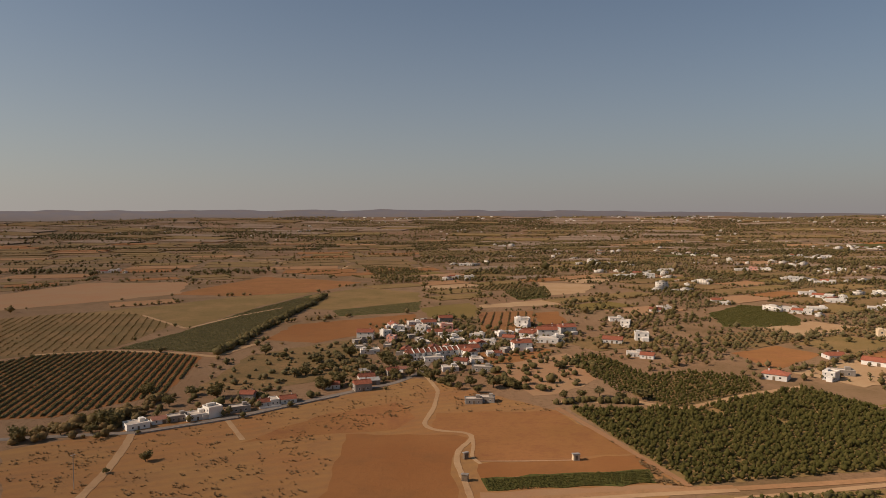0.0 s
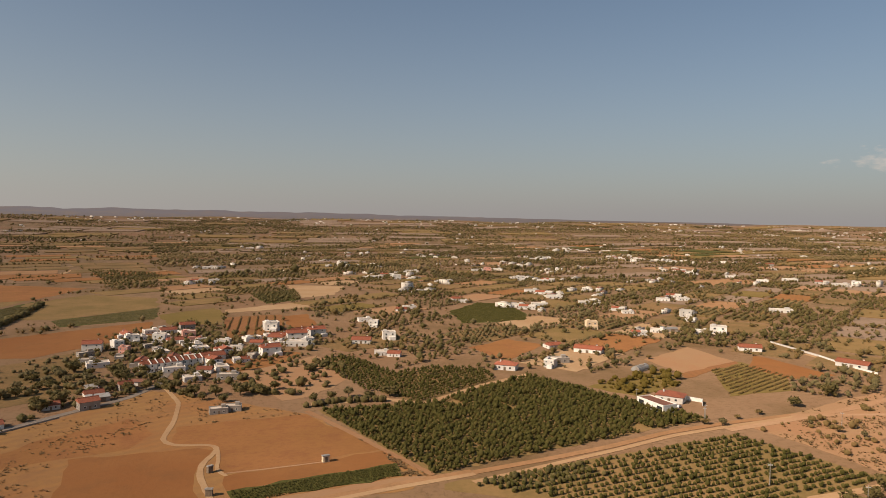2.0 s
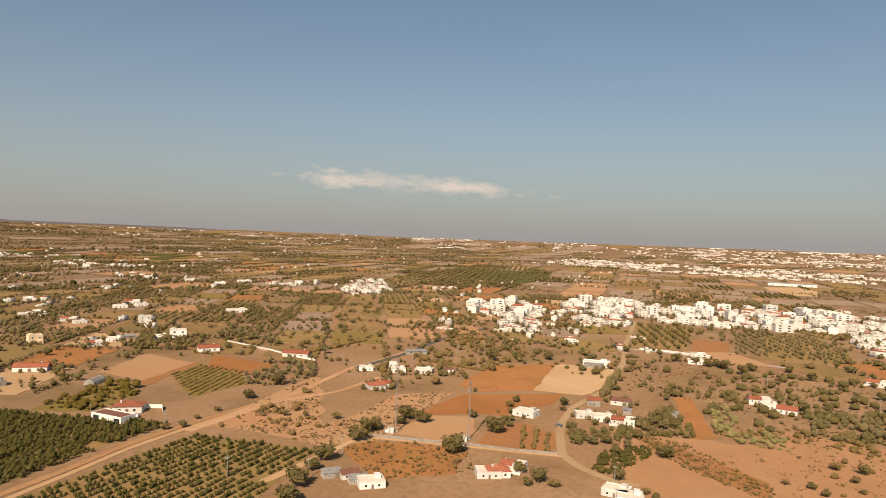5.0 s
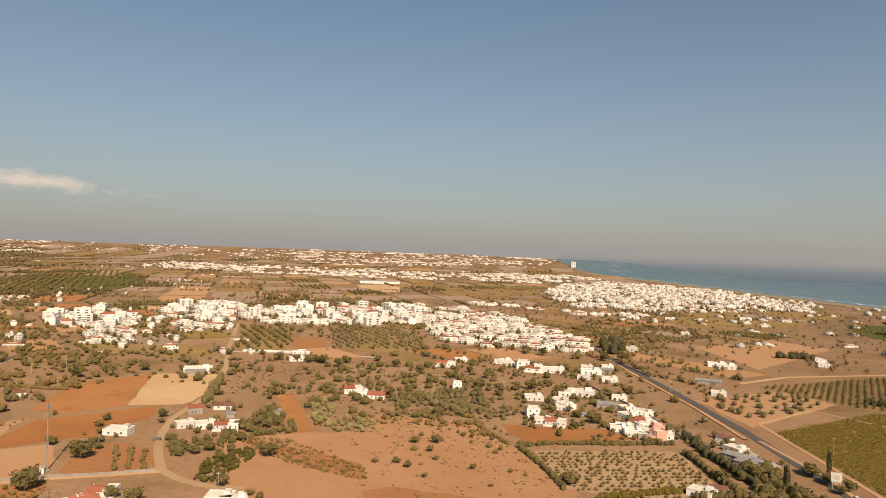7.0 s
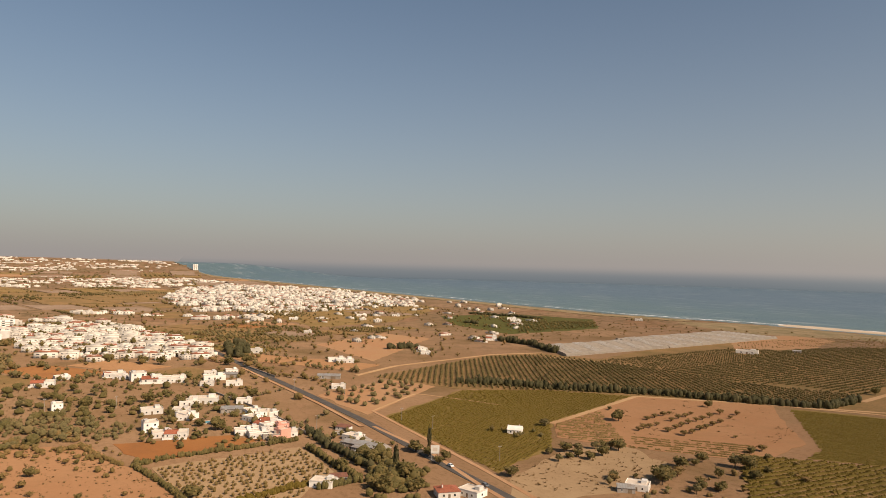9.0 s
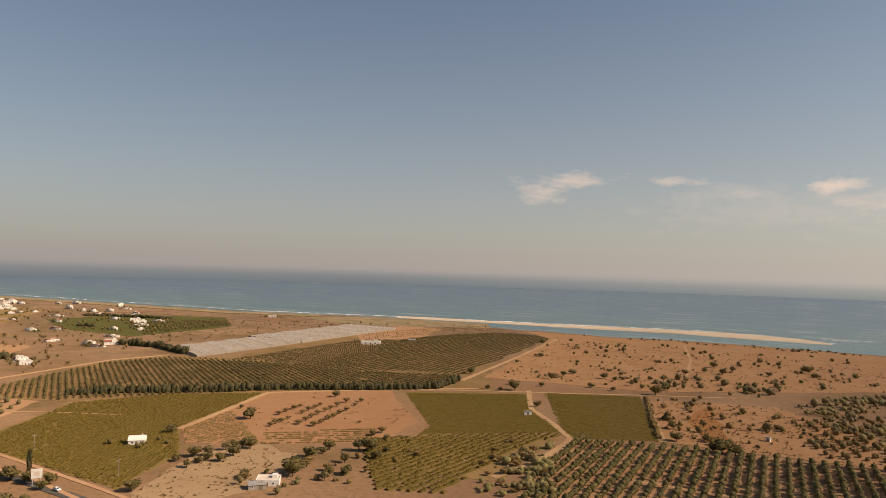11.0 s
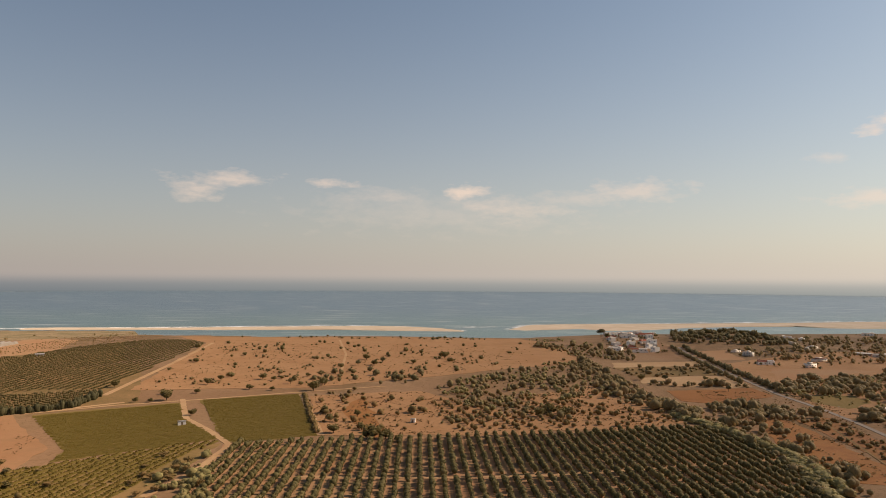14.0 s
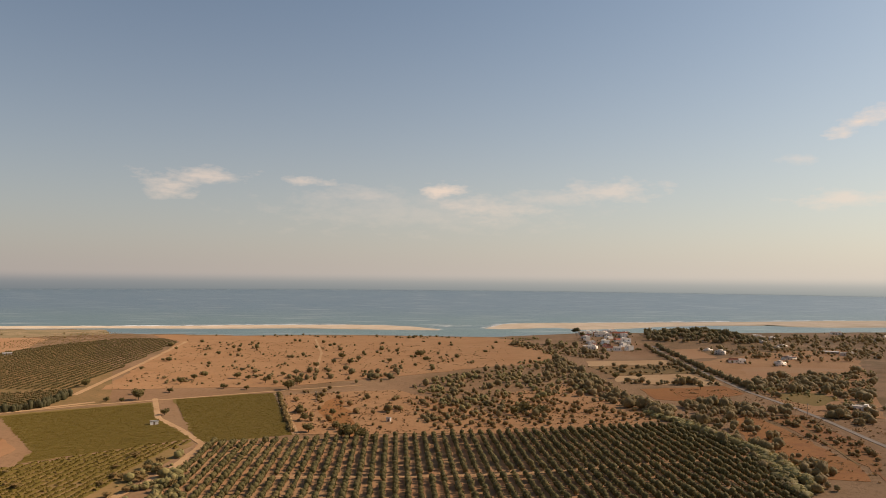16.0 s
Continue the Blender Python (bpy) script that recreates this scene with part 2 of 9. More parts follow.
M_LEAF = foliage("carob_leaves", (0.118, 0.097, 0.034), (0.19, 0.146, 0.05), (0.26, 0.176, 0.064))
M_OLIVE_LEAF = foliage("olive_leaves", (0.15, 0.122, 0.052), (0.235, 0.18, 0.075), (0.29, 0.2, 0.088))
M_CITRUS = foliage("citrus_leaves", (0.104, 0.085, 0.031), (0.18, 0.145, 0.05), (0.23, 0.17, 0.062))
M_CITRUS_LIGHT = foliage("young_citrus_leaves", (0.074, 0.067, 0.014), (0.118, 0.101, 0.023), (0.16, 0.123, 0.034))
M_PINE = foliage("pine_needles", (0.065, 0.06, 0.026), (0.115, 0.1, 0.042), (0.14, 0.112, 0.05))
M_BUSH = foliage("bush_leaves", (0.17, 0.118, 0.042), (0.26, 0.172, 0.06), (0.34, 0.2, 0.078))
M_VINE = foliage("vine_leaves", (0.145, 0.102, 0.018), (0.185, 0.126, 0.022), (0.2, 0.128, 0.028))
M_GROVE = foliage("grove_leaves", (0.102, 0.081, 0.03), (0.172, 0.13, 0.048), (0.22, 0.155, 0.062))
# leaves paled in colour for the glare and haze over backlit and far trees
M_HAZED_LEAF = foliage("hazed_leaves", (0.2, 0.148, 0.064), (0.3, 0.218, 0.094), (0.36, 0.24, 0.112))
M_STRAW = foliage("dry_grass", (0.25, 0.155, 0.07), (0.33, 0.2, 0.09), (0.4, 0.27, 0.13))
M_REED = foliage("cane_leaves", (0.23, 0.196, 0.078), (0.34, 0.28, 0.108), (0.39, 0.29, 0.12))


def ground_material():
    """Open country: a patchwork of dry plots, red earth and scrub, with fine grain."""
    m, nt, b = material("open_country", 0.95, 0.1)
    co = world_co(nt)
    warp = nt.nodes.new("ShaderNodeTexNoise")
    warp.inputs["Scale"].default_value = 0.006
    nt.links.new(co, warp.inputs["Vector"])
    add = nt.nodes.new("ShaderNodeVectorMath")
    add.operation = "MULTIPLY_ADD"
    nt.links.new(warp.outputs["Color"], add.inputs[0])
    add.inputs[1].default_value = (90, 90, 0)
    nt.links.new(co, add.inputs[2])
    cells = nt.nodes.new("ShaderNodeTexVoronoi")
    cells.inputs["Scale"].default_value = 0.0095
    cells.distance = "MANHATTAN"
    nt.links.new(add.outputs[0], cells.inputs["Vector"])
    sep = nt.nodes.new("ShaderNodeSeparateColor")
    nt.links.new(cells.outputs["Color"], sep.inputs[0])
    ramp = nt.nodes.new("ShaderNodeValToRGB")
    ramp.color_ramp.interpolation = "CONSTANT"
    els = ramp.color_ramp.elements
    # a greyed palette: the haze over far land is mixed into these colours
    stops = [(0.0, (0.225, 0.142, 0.088)), (0.2, (0.19, 0.122, 0.077)), (0.4, (0.21, 0.1, 0.058)), (0.52, (0.175, 0.122, 0.07)),
             (0.68, (0.14, 0.102, 0.058)), (0.82, (0.29, 0.185, 0.112)), (0.93, (0.11, 0.088, 0.047))]
    while len(els) < len(stops):
        els.new(0.5)
    for e, (p, c) in zip(els, stops):
        e.position, e.color = p, rgba(c)
    nt.links.new(sep.outputs[0], ramp.inputs[0])
    col = mixed(nt, 0.3, ramp.outputs[0], (0.21, 0.125, 0.076))
    # tan earth in the middle of the plain, giving way outwards to the haze-greyed colours
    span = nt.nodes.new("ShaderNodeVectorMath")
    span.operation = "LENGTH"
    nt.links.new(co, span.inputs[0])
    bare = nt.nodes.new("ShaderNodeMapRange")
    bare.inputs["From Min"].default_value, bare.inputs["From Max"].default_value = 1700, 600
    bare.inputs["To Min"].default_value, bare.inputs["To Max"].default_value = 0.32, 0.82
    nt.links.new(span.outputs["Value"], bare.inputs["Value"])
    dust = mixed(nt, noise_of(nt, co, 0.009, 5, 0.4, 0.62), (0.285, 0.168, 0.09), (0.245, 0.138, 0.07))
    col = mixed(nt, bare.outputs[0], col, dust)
    # clumps of trees and bushes too far off to tell apart
    wood = nt.nodes.new("ShaderNodeMath")
    wood.operation = "MULTIPLY"
    nt.links.new(noise_of(nt, co, 0.05, 3, 0.5, 0.58, 0.6), wood.inputs[0])
    nt.links.new(noise_of(nt, co, 0.0025, 3, 0.36, 0.56), wood.inputs[1])
    afar = nt.nodes.new("ShaderNodeMapRange")
    afar.inputs["From Min"].default_value, afar.inputs["From Max"].default_value = 500, 1600
    afar.inputs["To Max"].default_value = 0.85
    nt.links.new(span.outputs["Value"], afar.inputs["Value"])
    clumps = nt.nodes.new("ShaderNodeMath")
    clumps.operation = "MULTIPLY"
    nt.links.new(wood.outputs[0], clumps.inputs[0])
    nt.links.new(afar.outputs[0], clumps.inputs[1])
    col = mixed(nt, clumps.outputs[0], col, (0.09, 0.064, 0.028))
    # far scrub over the plots
    col = mixed(nt, noise_of(nt, co, 0.012, 6, 0.53, 0.74), col, (0.14, 0.088, 0.037))
    grain = noise_of(nt, co, 0.3, 6, 0.5, 0.72, 0.7)
    k = nt.nodes.new("ShaderNodeMath")
    k.operation = "MULTIPLY"
    k.inputs[1].default_value = 0.5
    nt.links.new(grain, k.inputs[0])
    col = mixed(nt, k.outputs[0], col, (0.14, 0.085, 0.034))
    nt.links.new(col, b.inputs["Base Color"])
    bump = nt.nodes.new("ShaderNodeBump")
    bump.inputs["Strength"].default_value, bump.inputs["Distance"].default_value = 0.6, 0.5
    nt.links.new(grain, bump.inputs["Height"])
    nt.links.new(bump.outputs[0], b.inputs["Normal"])
    return m


def sea_material():
    m, nt, b = material("sea_water", 0.38, 0.5)
    co = world_co(nt, 0.35, 1.0)
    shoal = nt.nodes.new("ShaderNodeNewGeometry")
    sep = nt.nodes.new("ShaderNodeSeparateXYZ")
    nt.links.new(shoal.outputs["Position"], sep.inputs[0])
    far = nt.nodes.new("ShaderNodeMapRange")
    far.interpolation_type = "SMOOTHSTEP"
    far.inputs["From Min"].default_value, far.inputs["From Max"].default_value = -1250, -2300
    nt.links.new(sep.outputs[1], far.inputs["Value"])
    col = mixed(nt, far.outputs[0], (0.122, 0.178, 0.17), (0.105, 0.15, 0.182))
    swell = noise_of(nt, co, 0.006, 5, 0.44, 0.66)
    k = nt.nodes.new("ShaderNodeMath")
    k.operation = "MULTIPLY"
    k.inputs[1].default_value = 0.5
    nt.links.new(swell, k.inputs[0])
    col = mixed(nt, k.outputs[0], col, (0.096, 0.147, 0.177))
    streak = noise_of(nt, world_co(nt, 0.22, 1.0), 0.028, 4, 0.55, 0.68, 0.6)
    q = nt.nodes.new("ShaderNodeMath")
    q.operation = "MULTIPLY"
    q.inputs[1].default_value = 0.8
    nt.links.new(streak, q.inputs[0])
    col = mixed(nt, q.outputs[0], col, (0.33, 0.36, 0.35))
    nt.links.new(col, b.inputs["Base Color"])
    waves = noise_of(nt, co, 0.09, 6, 0.3, 0.7, 0.65)
    bump = nt.nodes.new("ShaderNodeBump")
    bump.inputs["Strength"].default_value, bump.inputs["Distance"].default_value = 0.7, 1.6
    nt.links.new(waves, bump.inputs["Height"])
    nt.links.new(bump.outputs[0], b.inputs["Normal"])
    return m


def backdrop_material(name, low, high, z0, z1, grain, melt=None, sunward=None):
    """Distance seen through miles of haze: the haze's light is painted on as emission."""
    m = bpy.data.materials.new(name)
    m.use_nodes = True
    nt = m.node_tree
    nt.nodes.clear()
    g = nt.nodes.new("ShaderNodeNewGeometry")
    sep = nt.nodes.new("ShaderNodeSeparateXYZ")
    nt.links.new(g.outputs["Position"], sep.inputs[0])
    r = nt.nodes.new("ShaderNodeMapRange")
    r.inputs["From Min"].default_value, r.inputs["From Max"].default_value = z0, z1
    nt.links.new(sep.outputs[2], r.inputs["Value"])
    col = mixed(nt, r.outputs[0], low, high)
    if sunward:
        # painted brighter where the low sun stands behind the haze
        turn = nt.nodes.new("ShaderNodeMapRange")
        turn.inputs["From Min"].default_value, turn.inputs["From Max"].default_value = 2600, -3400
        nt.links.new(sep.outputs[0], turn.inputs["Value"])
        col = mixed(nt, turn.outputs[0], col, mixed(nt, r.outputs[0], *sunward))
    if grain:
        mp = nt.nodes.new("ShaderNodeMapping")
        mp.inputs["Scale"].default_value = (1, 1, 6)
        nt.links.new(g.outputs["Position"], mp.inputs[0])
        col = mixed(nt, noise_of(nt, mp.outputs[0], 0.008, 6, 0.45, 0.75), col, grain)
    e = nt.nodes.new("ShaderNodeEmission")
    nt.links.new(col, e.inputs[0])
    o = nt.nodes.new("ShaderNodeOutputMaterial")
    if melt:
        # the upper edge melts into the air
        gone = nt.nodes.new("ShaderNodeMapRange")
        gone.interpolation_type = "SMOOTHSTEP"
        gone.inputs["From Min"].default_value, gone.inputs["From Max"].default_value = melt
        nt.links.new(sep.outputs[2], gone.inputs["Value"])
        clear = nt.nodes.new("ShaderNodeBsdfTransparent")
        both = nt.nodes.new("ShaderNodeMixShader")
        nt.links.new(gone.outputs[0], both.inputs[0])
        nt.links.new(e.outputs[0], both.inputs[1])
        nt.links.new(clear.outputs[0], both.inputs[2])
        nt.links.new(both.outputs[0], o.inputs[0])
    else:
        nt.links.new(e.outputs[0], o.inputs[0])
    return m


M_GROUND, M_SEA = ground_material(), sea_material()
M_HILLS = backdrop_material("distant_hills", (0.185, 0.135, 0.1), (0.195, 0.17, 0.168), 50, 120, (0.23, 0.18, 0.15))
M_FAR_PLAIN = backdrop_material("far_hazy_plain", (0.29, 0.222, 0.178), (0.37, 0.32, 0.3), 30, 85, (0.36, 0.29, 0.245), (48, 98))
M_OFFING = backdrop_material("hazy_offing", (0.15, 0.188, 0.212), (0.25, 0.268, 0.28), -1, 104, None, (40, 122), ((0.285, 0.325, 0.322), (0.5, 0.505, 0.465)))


# ---------------------------------------------------------------- builders
def mesh_object(name, verts, faces, mat, parent=None, label="", smooth_faces=False):
    me = bpy.data.meshes.new(name)
    me.from_pydata([tuple(v) for v in verts], [], faces)
    me.materials.append(mat)
    if smooth_faces:
        me.shade_smooth()
    ob = new(name, me)
    ob.parent = parent
    if label:
        ob["label"] = label
    return ob


def part(name, bm, mat, parent, label=""):
    """Link a bmesh as one mesh object under a thing or a part."""
    me = bpy.data.meshes.new(name)
    bm.to_mesh(me)
    bm.free()
    for m in (mat if isinstance(mat, (list, tuple)) else [mat]):
        me.materials.append(m)
    ob = new(name, me)
    ob.parent = parent
    if label:
        ob["label"] = label
    return ob


def box(bm, x0, x1, y0, y1, z0, z1, mi=0):
    vs = [bm.verts.new(p) for p in ((x0, y0, z0), (x1, y0, z0), (x1, y1, z0), (x0, y1, z0),
                                    (x0, y0, z1), (x1, y0, z1), (x1, y1, z1), (x0, y1, z1))]
    for q in ((0, 3, 2, 1), (4, 5, 6, 7), (0, 1, 5, 4), (1, 2, 6, 5), (2, 3, 7, 6), (3, 0, 4, 7)):
        bm.faces.new([vs[i] for i in q]).material_index = mi
    return vs


def rod(bm, p, q, r0, r1, n=6):
    """A tapered round bar from p to q."""
    p, q = Vector(p), Vector(q)
    turn = (q - p).to_track_quat("Z", "Y").to_matrix()
    rings = []
    for c, r in ((p, r0), (q, r1)):
        rings.append([bm.verts.new(c + turn @ Vector((r * math.cos(6.2832 * i / n), r * math.sin(6.2832 * i / n), 0))) for i in range(n)])
    for i in range(n):
        j = (i + 1) % n
        bm.faces.new((rings[0][i], rings[0][j], rings[1][j], rings[1][i]))
    bm.faces.new(rings[1])
    bm.faces.new(list(reversed(rings[0])))


LAYER = [0.0]
PLOTS = []  # corners of the plots laid out so far


def field(name, corners, mat, label, category="field", lift=None):
    """A plot of land laid over the ground sheet, cut into strips so that it follows the slope."""
    PLOTS.append(corners)
    LAYER[0] += 0.001
    up = 0.06 + LAYER[0] if lift is None else lift
    bm = bmesh.new()
    # ragged edges where the plough turns
    r, rim = random.Random(int(corners[0][0] * 7 + corners[1][1])), []
    for (x0, y0), (x1, y1) in zip(corners, corners[1:] + corners[:1]):
        long = math.hypot(x1 - x0, y1 - y0)
        n = max(1, min(40, int(long / (5 + math.hypot(x0, y0) / 160))))
        for i in range(n):
            f, w = i / n, r.gauss(0, 0.5 + math.hypot(x0, y0) / 900) if i else 0
            rim.append((x0 + (x1 - x0) * f - (y1 - y0) / long * w, y0 + (y1 - y0) * f + (x1 - x0) / long * w))
    bm.faces.new([bm.verts.new((x, y, 0)) for x, y in rim])
    far = max(math.hypot(x, y) for x, y in corners)
    step = 25 if far < 2100 else 60
    xs, ys = [c[0] for c in corners], [c[1] for c in corners]
    for lo, hi, normal in ((min(xs), max(xs), (1, 0, 0)), (min(ys), max(ys), (0, 1, 0))):
        k = lo + step
        while k < hi and far > 2100:
            bmesh.ops.bisect_plane(bm, geom=bm.verts[:] + bm.edges[:] + bm.faces[:], plane_co=(normal[0] * k, normal[1] * k, 0), plane_no=normal)
            k += step
    bmesh.ops.recalc_face_normals(bm, faces=bm.faces[:])
    if bm.faces and sum(f.normal.z for f in bm.faces) < 0:
        bmesh.ops.reverse_faces(bm, faces=bm.faces[:])
    # the rim slopes down into the ground
    bank = bmesh.ops.extrude_edge_only(bm, edges=[e for e in bm.edges if e.is_boundary])
    low = {v for v in bank["geom"] if isinstance(v, bmesh.types.BMVert)}
    for v in bm.verts:
        v.co.z = height(v.co.x, v.co.y) + (-0.4 if v in low else up + (0.9 if far > 2100 else 0))
    bmesh.ops.triangulate(bm, faces=bm.faces[:])
    ob = part(name, bm, mat, None)
    return tagged(ob, label, category, kind="structure")


TRACK_CELLS = set()  # square metres that roads and tracks cover


def ribbon(name, line, width, mat, label, category="road", lift=None, kind="structure", wobble=0.0):
    """A road or path along a line, with its own small thickness."""
    LAYER[0] += 0.001
    up = 0.08 + LAYER[0] if lift is None else lift
    pts = []
    for (x0, y0), (x1, y1) in zip(line, line[1:]):
        n = max(1, int(math.hypot(x1 - x0, y1 - y0) / (3 if width < 10 else 5)))
        pts += [(x0 + (x1 - x0) * i / n, y0 + (y1 - y0) * i / n) for i in range(n)]
    pts.append(line[-1])
    # round the corners
    for _ in range(3):
        pts = [pts[0]] + [((a[0] + 2 * b[0] + c[0]) / 4, (a[1] + 2 * b[1] + c[1]) / 4) for a, b, c in zip(pts, pts[1:], pts[2:])] + [pts[-1]]
    for x, y in pts:
        n = int(width / 2 + 0.8) + 1
        TRACK_CELLS.update((round(x) + i, round(y) + j) for i in range(-n, n + 1) for j in range(-n, n + 1) if i * i + j * j <= (width / 2 + 0.8) ** 2)
    verts, faces = [], []
    rng = random.Random(len(pts))
    for i, (x, y) in enumerate(pts):
        a, b = pts[max(0, i - 1)], pts[min(len(pts) - 1, i + 1)]
        d = Vector((b[0] - a[0], b[1] - a[1])).normalized()
        h = width / 2 * (1 + wobble * (rng.random() - 0.5))
        for s in (-1, 1):
            px, py = x - d.y * h * s, y + d.x * h * s
            z = height(px, py) + up
            verts += [(px, py, z), (px, py, z - 0.3 - up)]
        if i:
            k = 4 * i
            faces += [(k - 4, k - 2, k + 2, k), (k - 4, k, k + 1, k - 3), (k - 2, k - 1, k + 3, k + 2)]
    ob = mesh_object(name, verts, [tuple(reversed(f)) for f in faces], mat)
    return tagged(ob, label, category, kind=kind)


def inside(x, y, poly):
    odd = False
    for (x0, y0), (x1, y1) in zip(poly, poly[1:] + poly[:1]):
        if (y0 > y) != (y1 > y) and x < (x1 - x0) * (y - y0) / (y1 - y0) + x0:
            odd = not odd
    return odd


def merged(name, mat, shapes, places, label, category, kind="stuff", parent=None):
    """Many small shapes as one mesh. shapes: (verts, triangles) arrays; places: (shape, x, y, z, turn, sx, sy, sz)."""
    vs, fs, base = [], [], 0
    for k, x, y, z, turn, sx, sy, sz in places:
        v, f = shapes[k]
        c, s = math.cos(turn), math.sin(turn)
        w = v * (sx, sy, sz)
        vs.append(np.stack([w[:, 0] * c - w[:, 1] * s + x, w[:, 0] * s + w[:, 1] * c + y, w[:, 2] + z], 1))
        fs.append(f + base)
        base += len(v)
    if not vs:
        return None
    vs, fs = np.concatenate(vs).astype(np.float32), np.concatenate(fs).astype(np.int32)
    me = bpy.data.meshes.new(name)
    me.vertices.add(len(vs))
    me.vertices.foreach_set("co", vs.ravel())
    me.loops.add(fs.size)
    me.loops.foreach_set("vertex_index", fs.ravel())
    me.polygons.add(len(fs))
    me.polygons.foreach_set("loop_start", np.arange(0, fs.size, 3, dtype=np.int32))
    if mat.name.endswith(("leaves", "needles")):
        me.polygons.foreach_set("use_smooth", np.ones(len(fs), dtype=bool))
    me.update(calc_edges=True)
    me.materials.append(mat)
    ob = new(name, me)
    ob.parent = parent
    return tagged(ob, label, category, kind=kind)


def crown_arrays(seed, n_leaf, leaf, blobs, core=True, squash=0.8):
    """A crown one unit wide and high, standing on z = 0: uneven lobes hung with leaf sprays."""
    rng = np.random.default_rng(seed)
    V, F, base = [], [], 0
    lobes = []
    for i in range(blobs):
        a, d = rng.uniform(0, 6.28), rng.uniform(0.05, 0.26) if i else 0
        lobes.append((np.array([math.cos(a) * d, math.sin(a) * d, rng.uniform(0.36, 0.66)]), rng.uniform(0.2, 0.31) if i else 0.33))
    if core:
        for c, r in lobes:
            bm = bmesh.new()
            bmesh.ops.create_icosphere(bm, subdivisions=1, radius=1)
            pts = np.array([v.co[:] for v in bm.verts])
            tri = np.array([[v.index for v in f.verts] for f in bm.faces])
            bm.free()
            pts = pts * (r * rng.uniform(0.55, 0.95, (len(pts), 1))) * (1, 1, squash) + c
            V.append(pts)
            F.append(tri + base)
            base += len(pts)
    for i in range(n_leaf):
        c, r = lobes[rng.integers(len(lobes))]
        d = rng.normal(size=3)
        d /= np.linalg.norm(d)
        p = c + d * r * rng.uniform(0.85, 1.15) * (1, 1, squash)
        u = rng.normal(size=3) * 0.7 + d * 0.5 + np.array([0, 0, 0.35])
        u /= np.linalg.norm(u)
        w = np.cross(u, d)
        w /= np.linalg.norm(w) + 1e-9
        size = leaf * rng.uniform(0.6, 1.3)
        V.append(np.array([p - u * size, p + w * size * 0.7, p + u * size, p - w * size * 0.7]))
        F.append(np.array([[0, 1, 2], [0, 2, 3]]) + base)
        base += 4
    v = np.concatenate(V)
    v[:, 2] = np.maximum(v[:, 2], 0.02)
    return v, np.concatenate(F)


def trunk_arrays(bm):
    bmesh.ops.triangulate(bm, faces=bm.faces[:])
    v = np.array([x.co[:] for x in bm.verts])
    f = np.array([[x.index for x in g.verts] for g in bm.faces])
    bm.free()
    return v, f


def mesh_of(name, arrays, mat):
    me = bpy.data.meshes.new(name)
    me.from_pydata(arrays[0].tolist(), [], arrays[1].tolist())
    me.materials.append(mat)
    return me


def make_tree(name, seed, spread, tall, mat, label, leaves=150, blobs=7, stem=0.17, squash=0.8):
    """A tree with a tapered trunk, limbs and a loose crown."""
    rng = random.Random(seed)
    thing = new(name)
    bm = bmesh.new()
    fork = tall * stem
    rod(bm, (0, 0, -0.3), (0.05, 0.03, fork), 0.045 * spread + 0.06, 0.03 * spread + 0.04, 7)
    for i in range(4):
        a = i * 1.57 + rng.uniform(-0.5, 0.5)
        rod(bm, (0.05, 0.03, fork - 0.1), (math.cos(a) * spread * 0.24, math.sin(a) * spread * 0.24, tall * 0.62), 0.03 * spread, 0.012 * spread, 5)
    part("trunk", bm, M_BARK, thing)
    v, f = crown_arrays(seed, int(leaves * 1.5), 0.085, blobs, True, squash)
    low = tall * stem * 0.55
    v = v * (spread * 1.25, spread * 1.25, (tall - low) * 1.12)
    v[:, 2] += low
    me = mesh_of("crown", (v, f), mat)
    ob = new("crown", me)
    ob.parent = thing
    return tagged(thing, label, "tree")


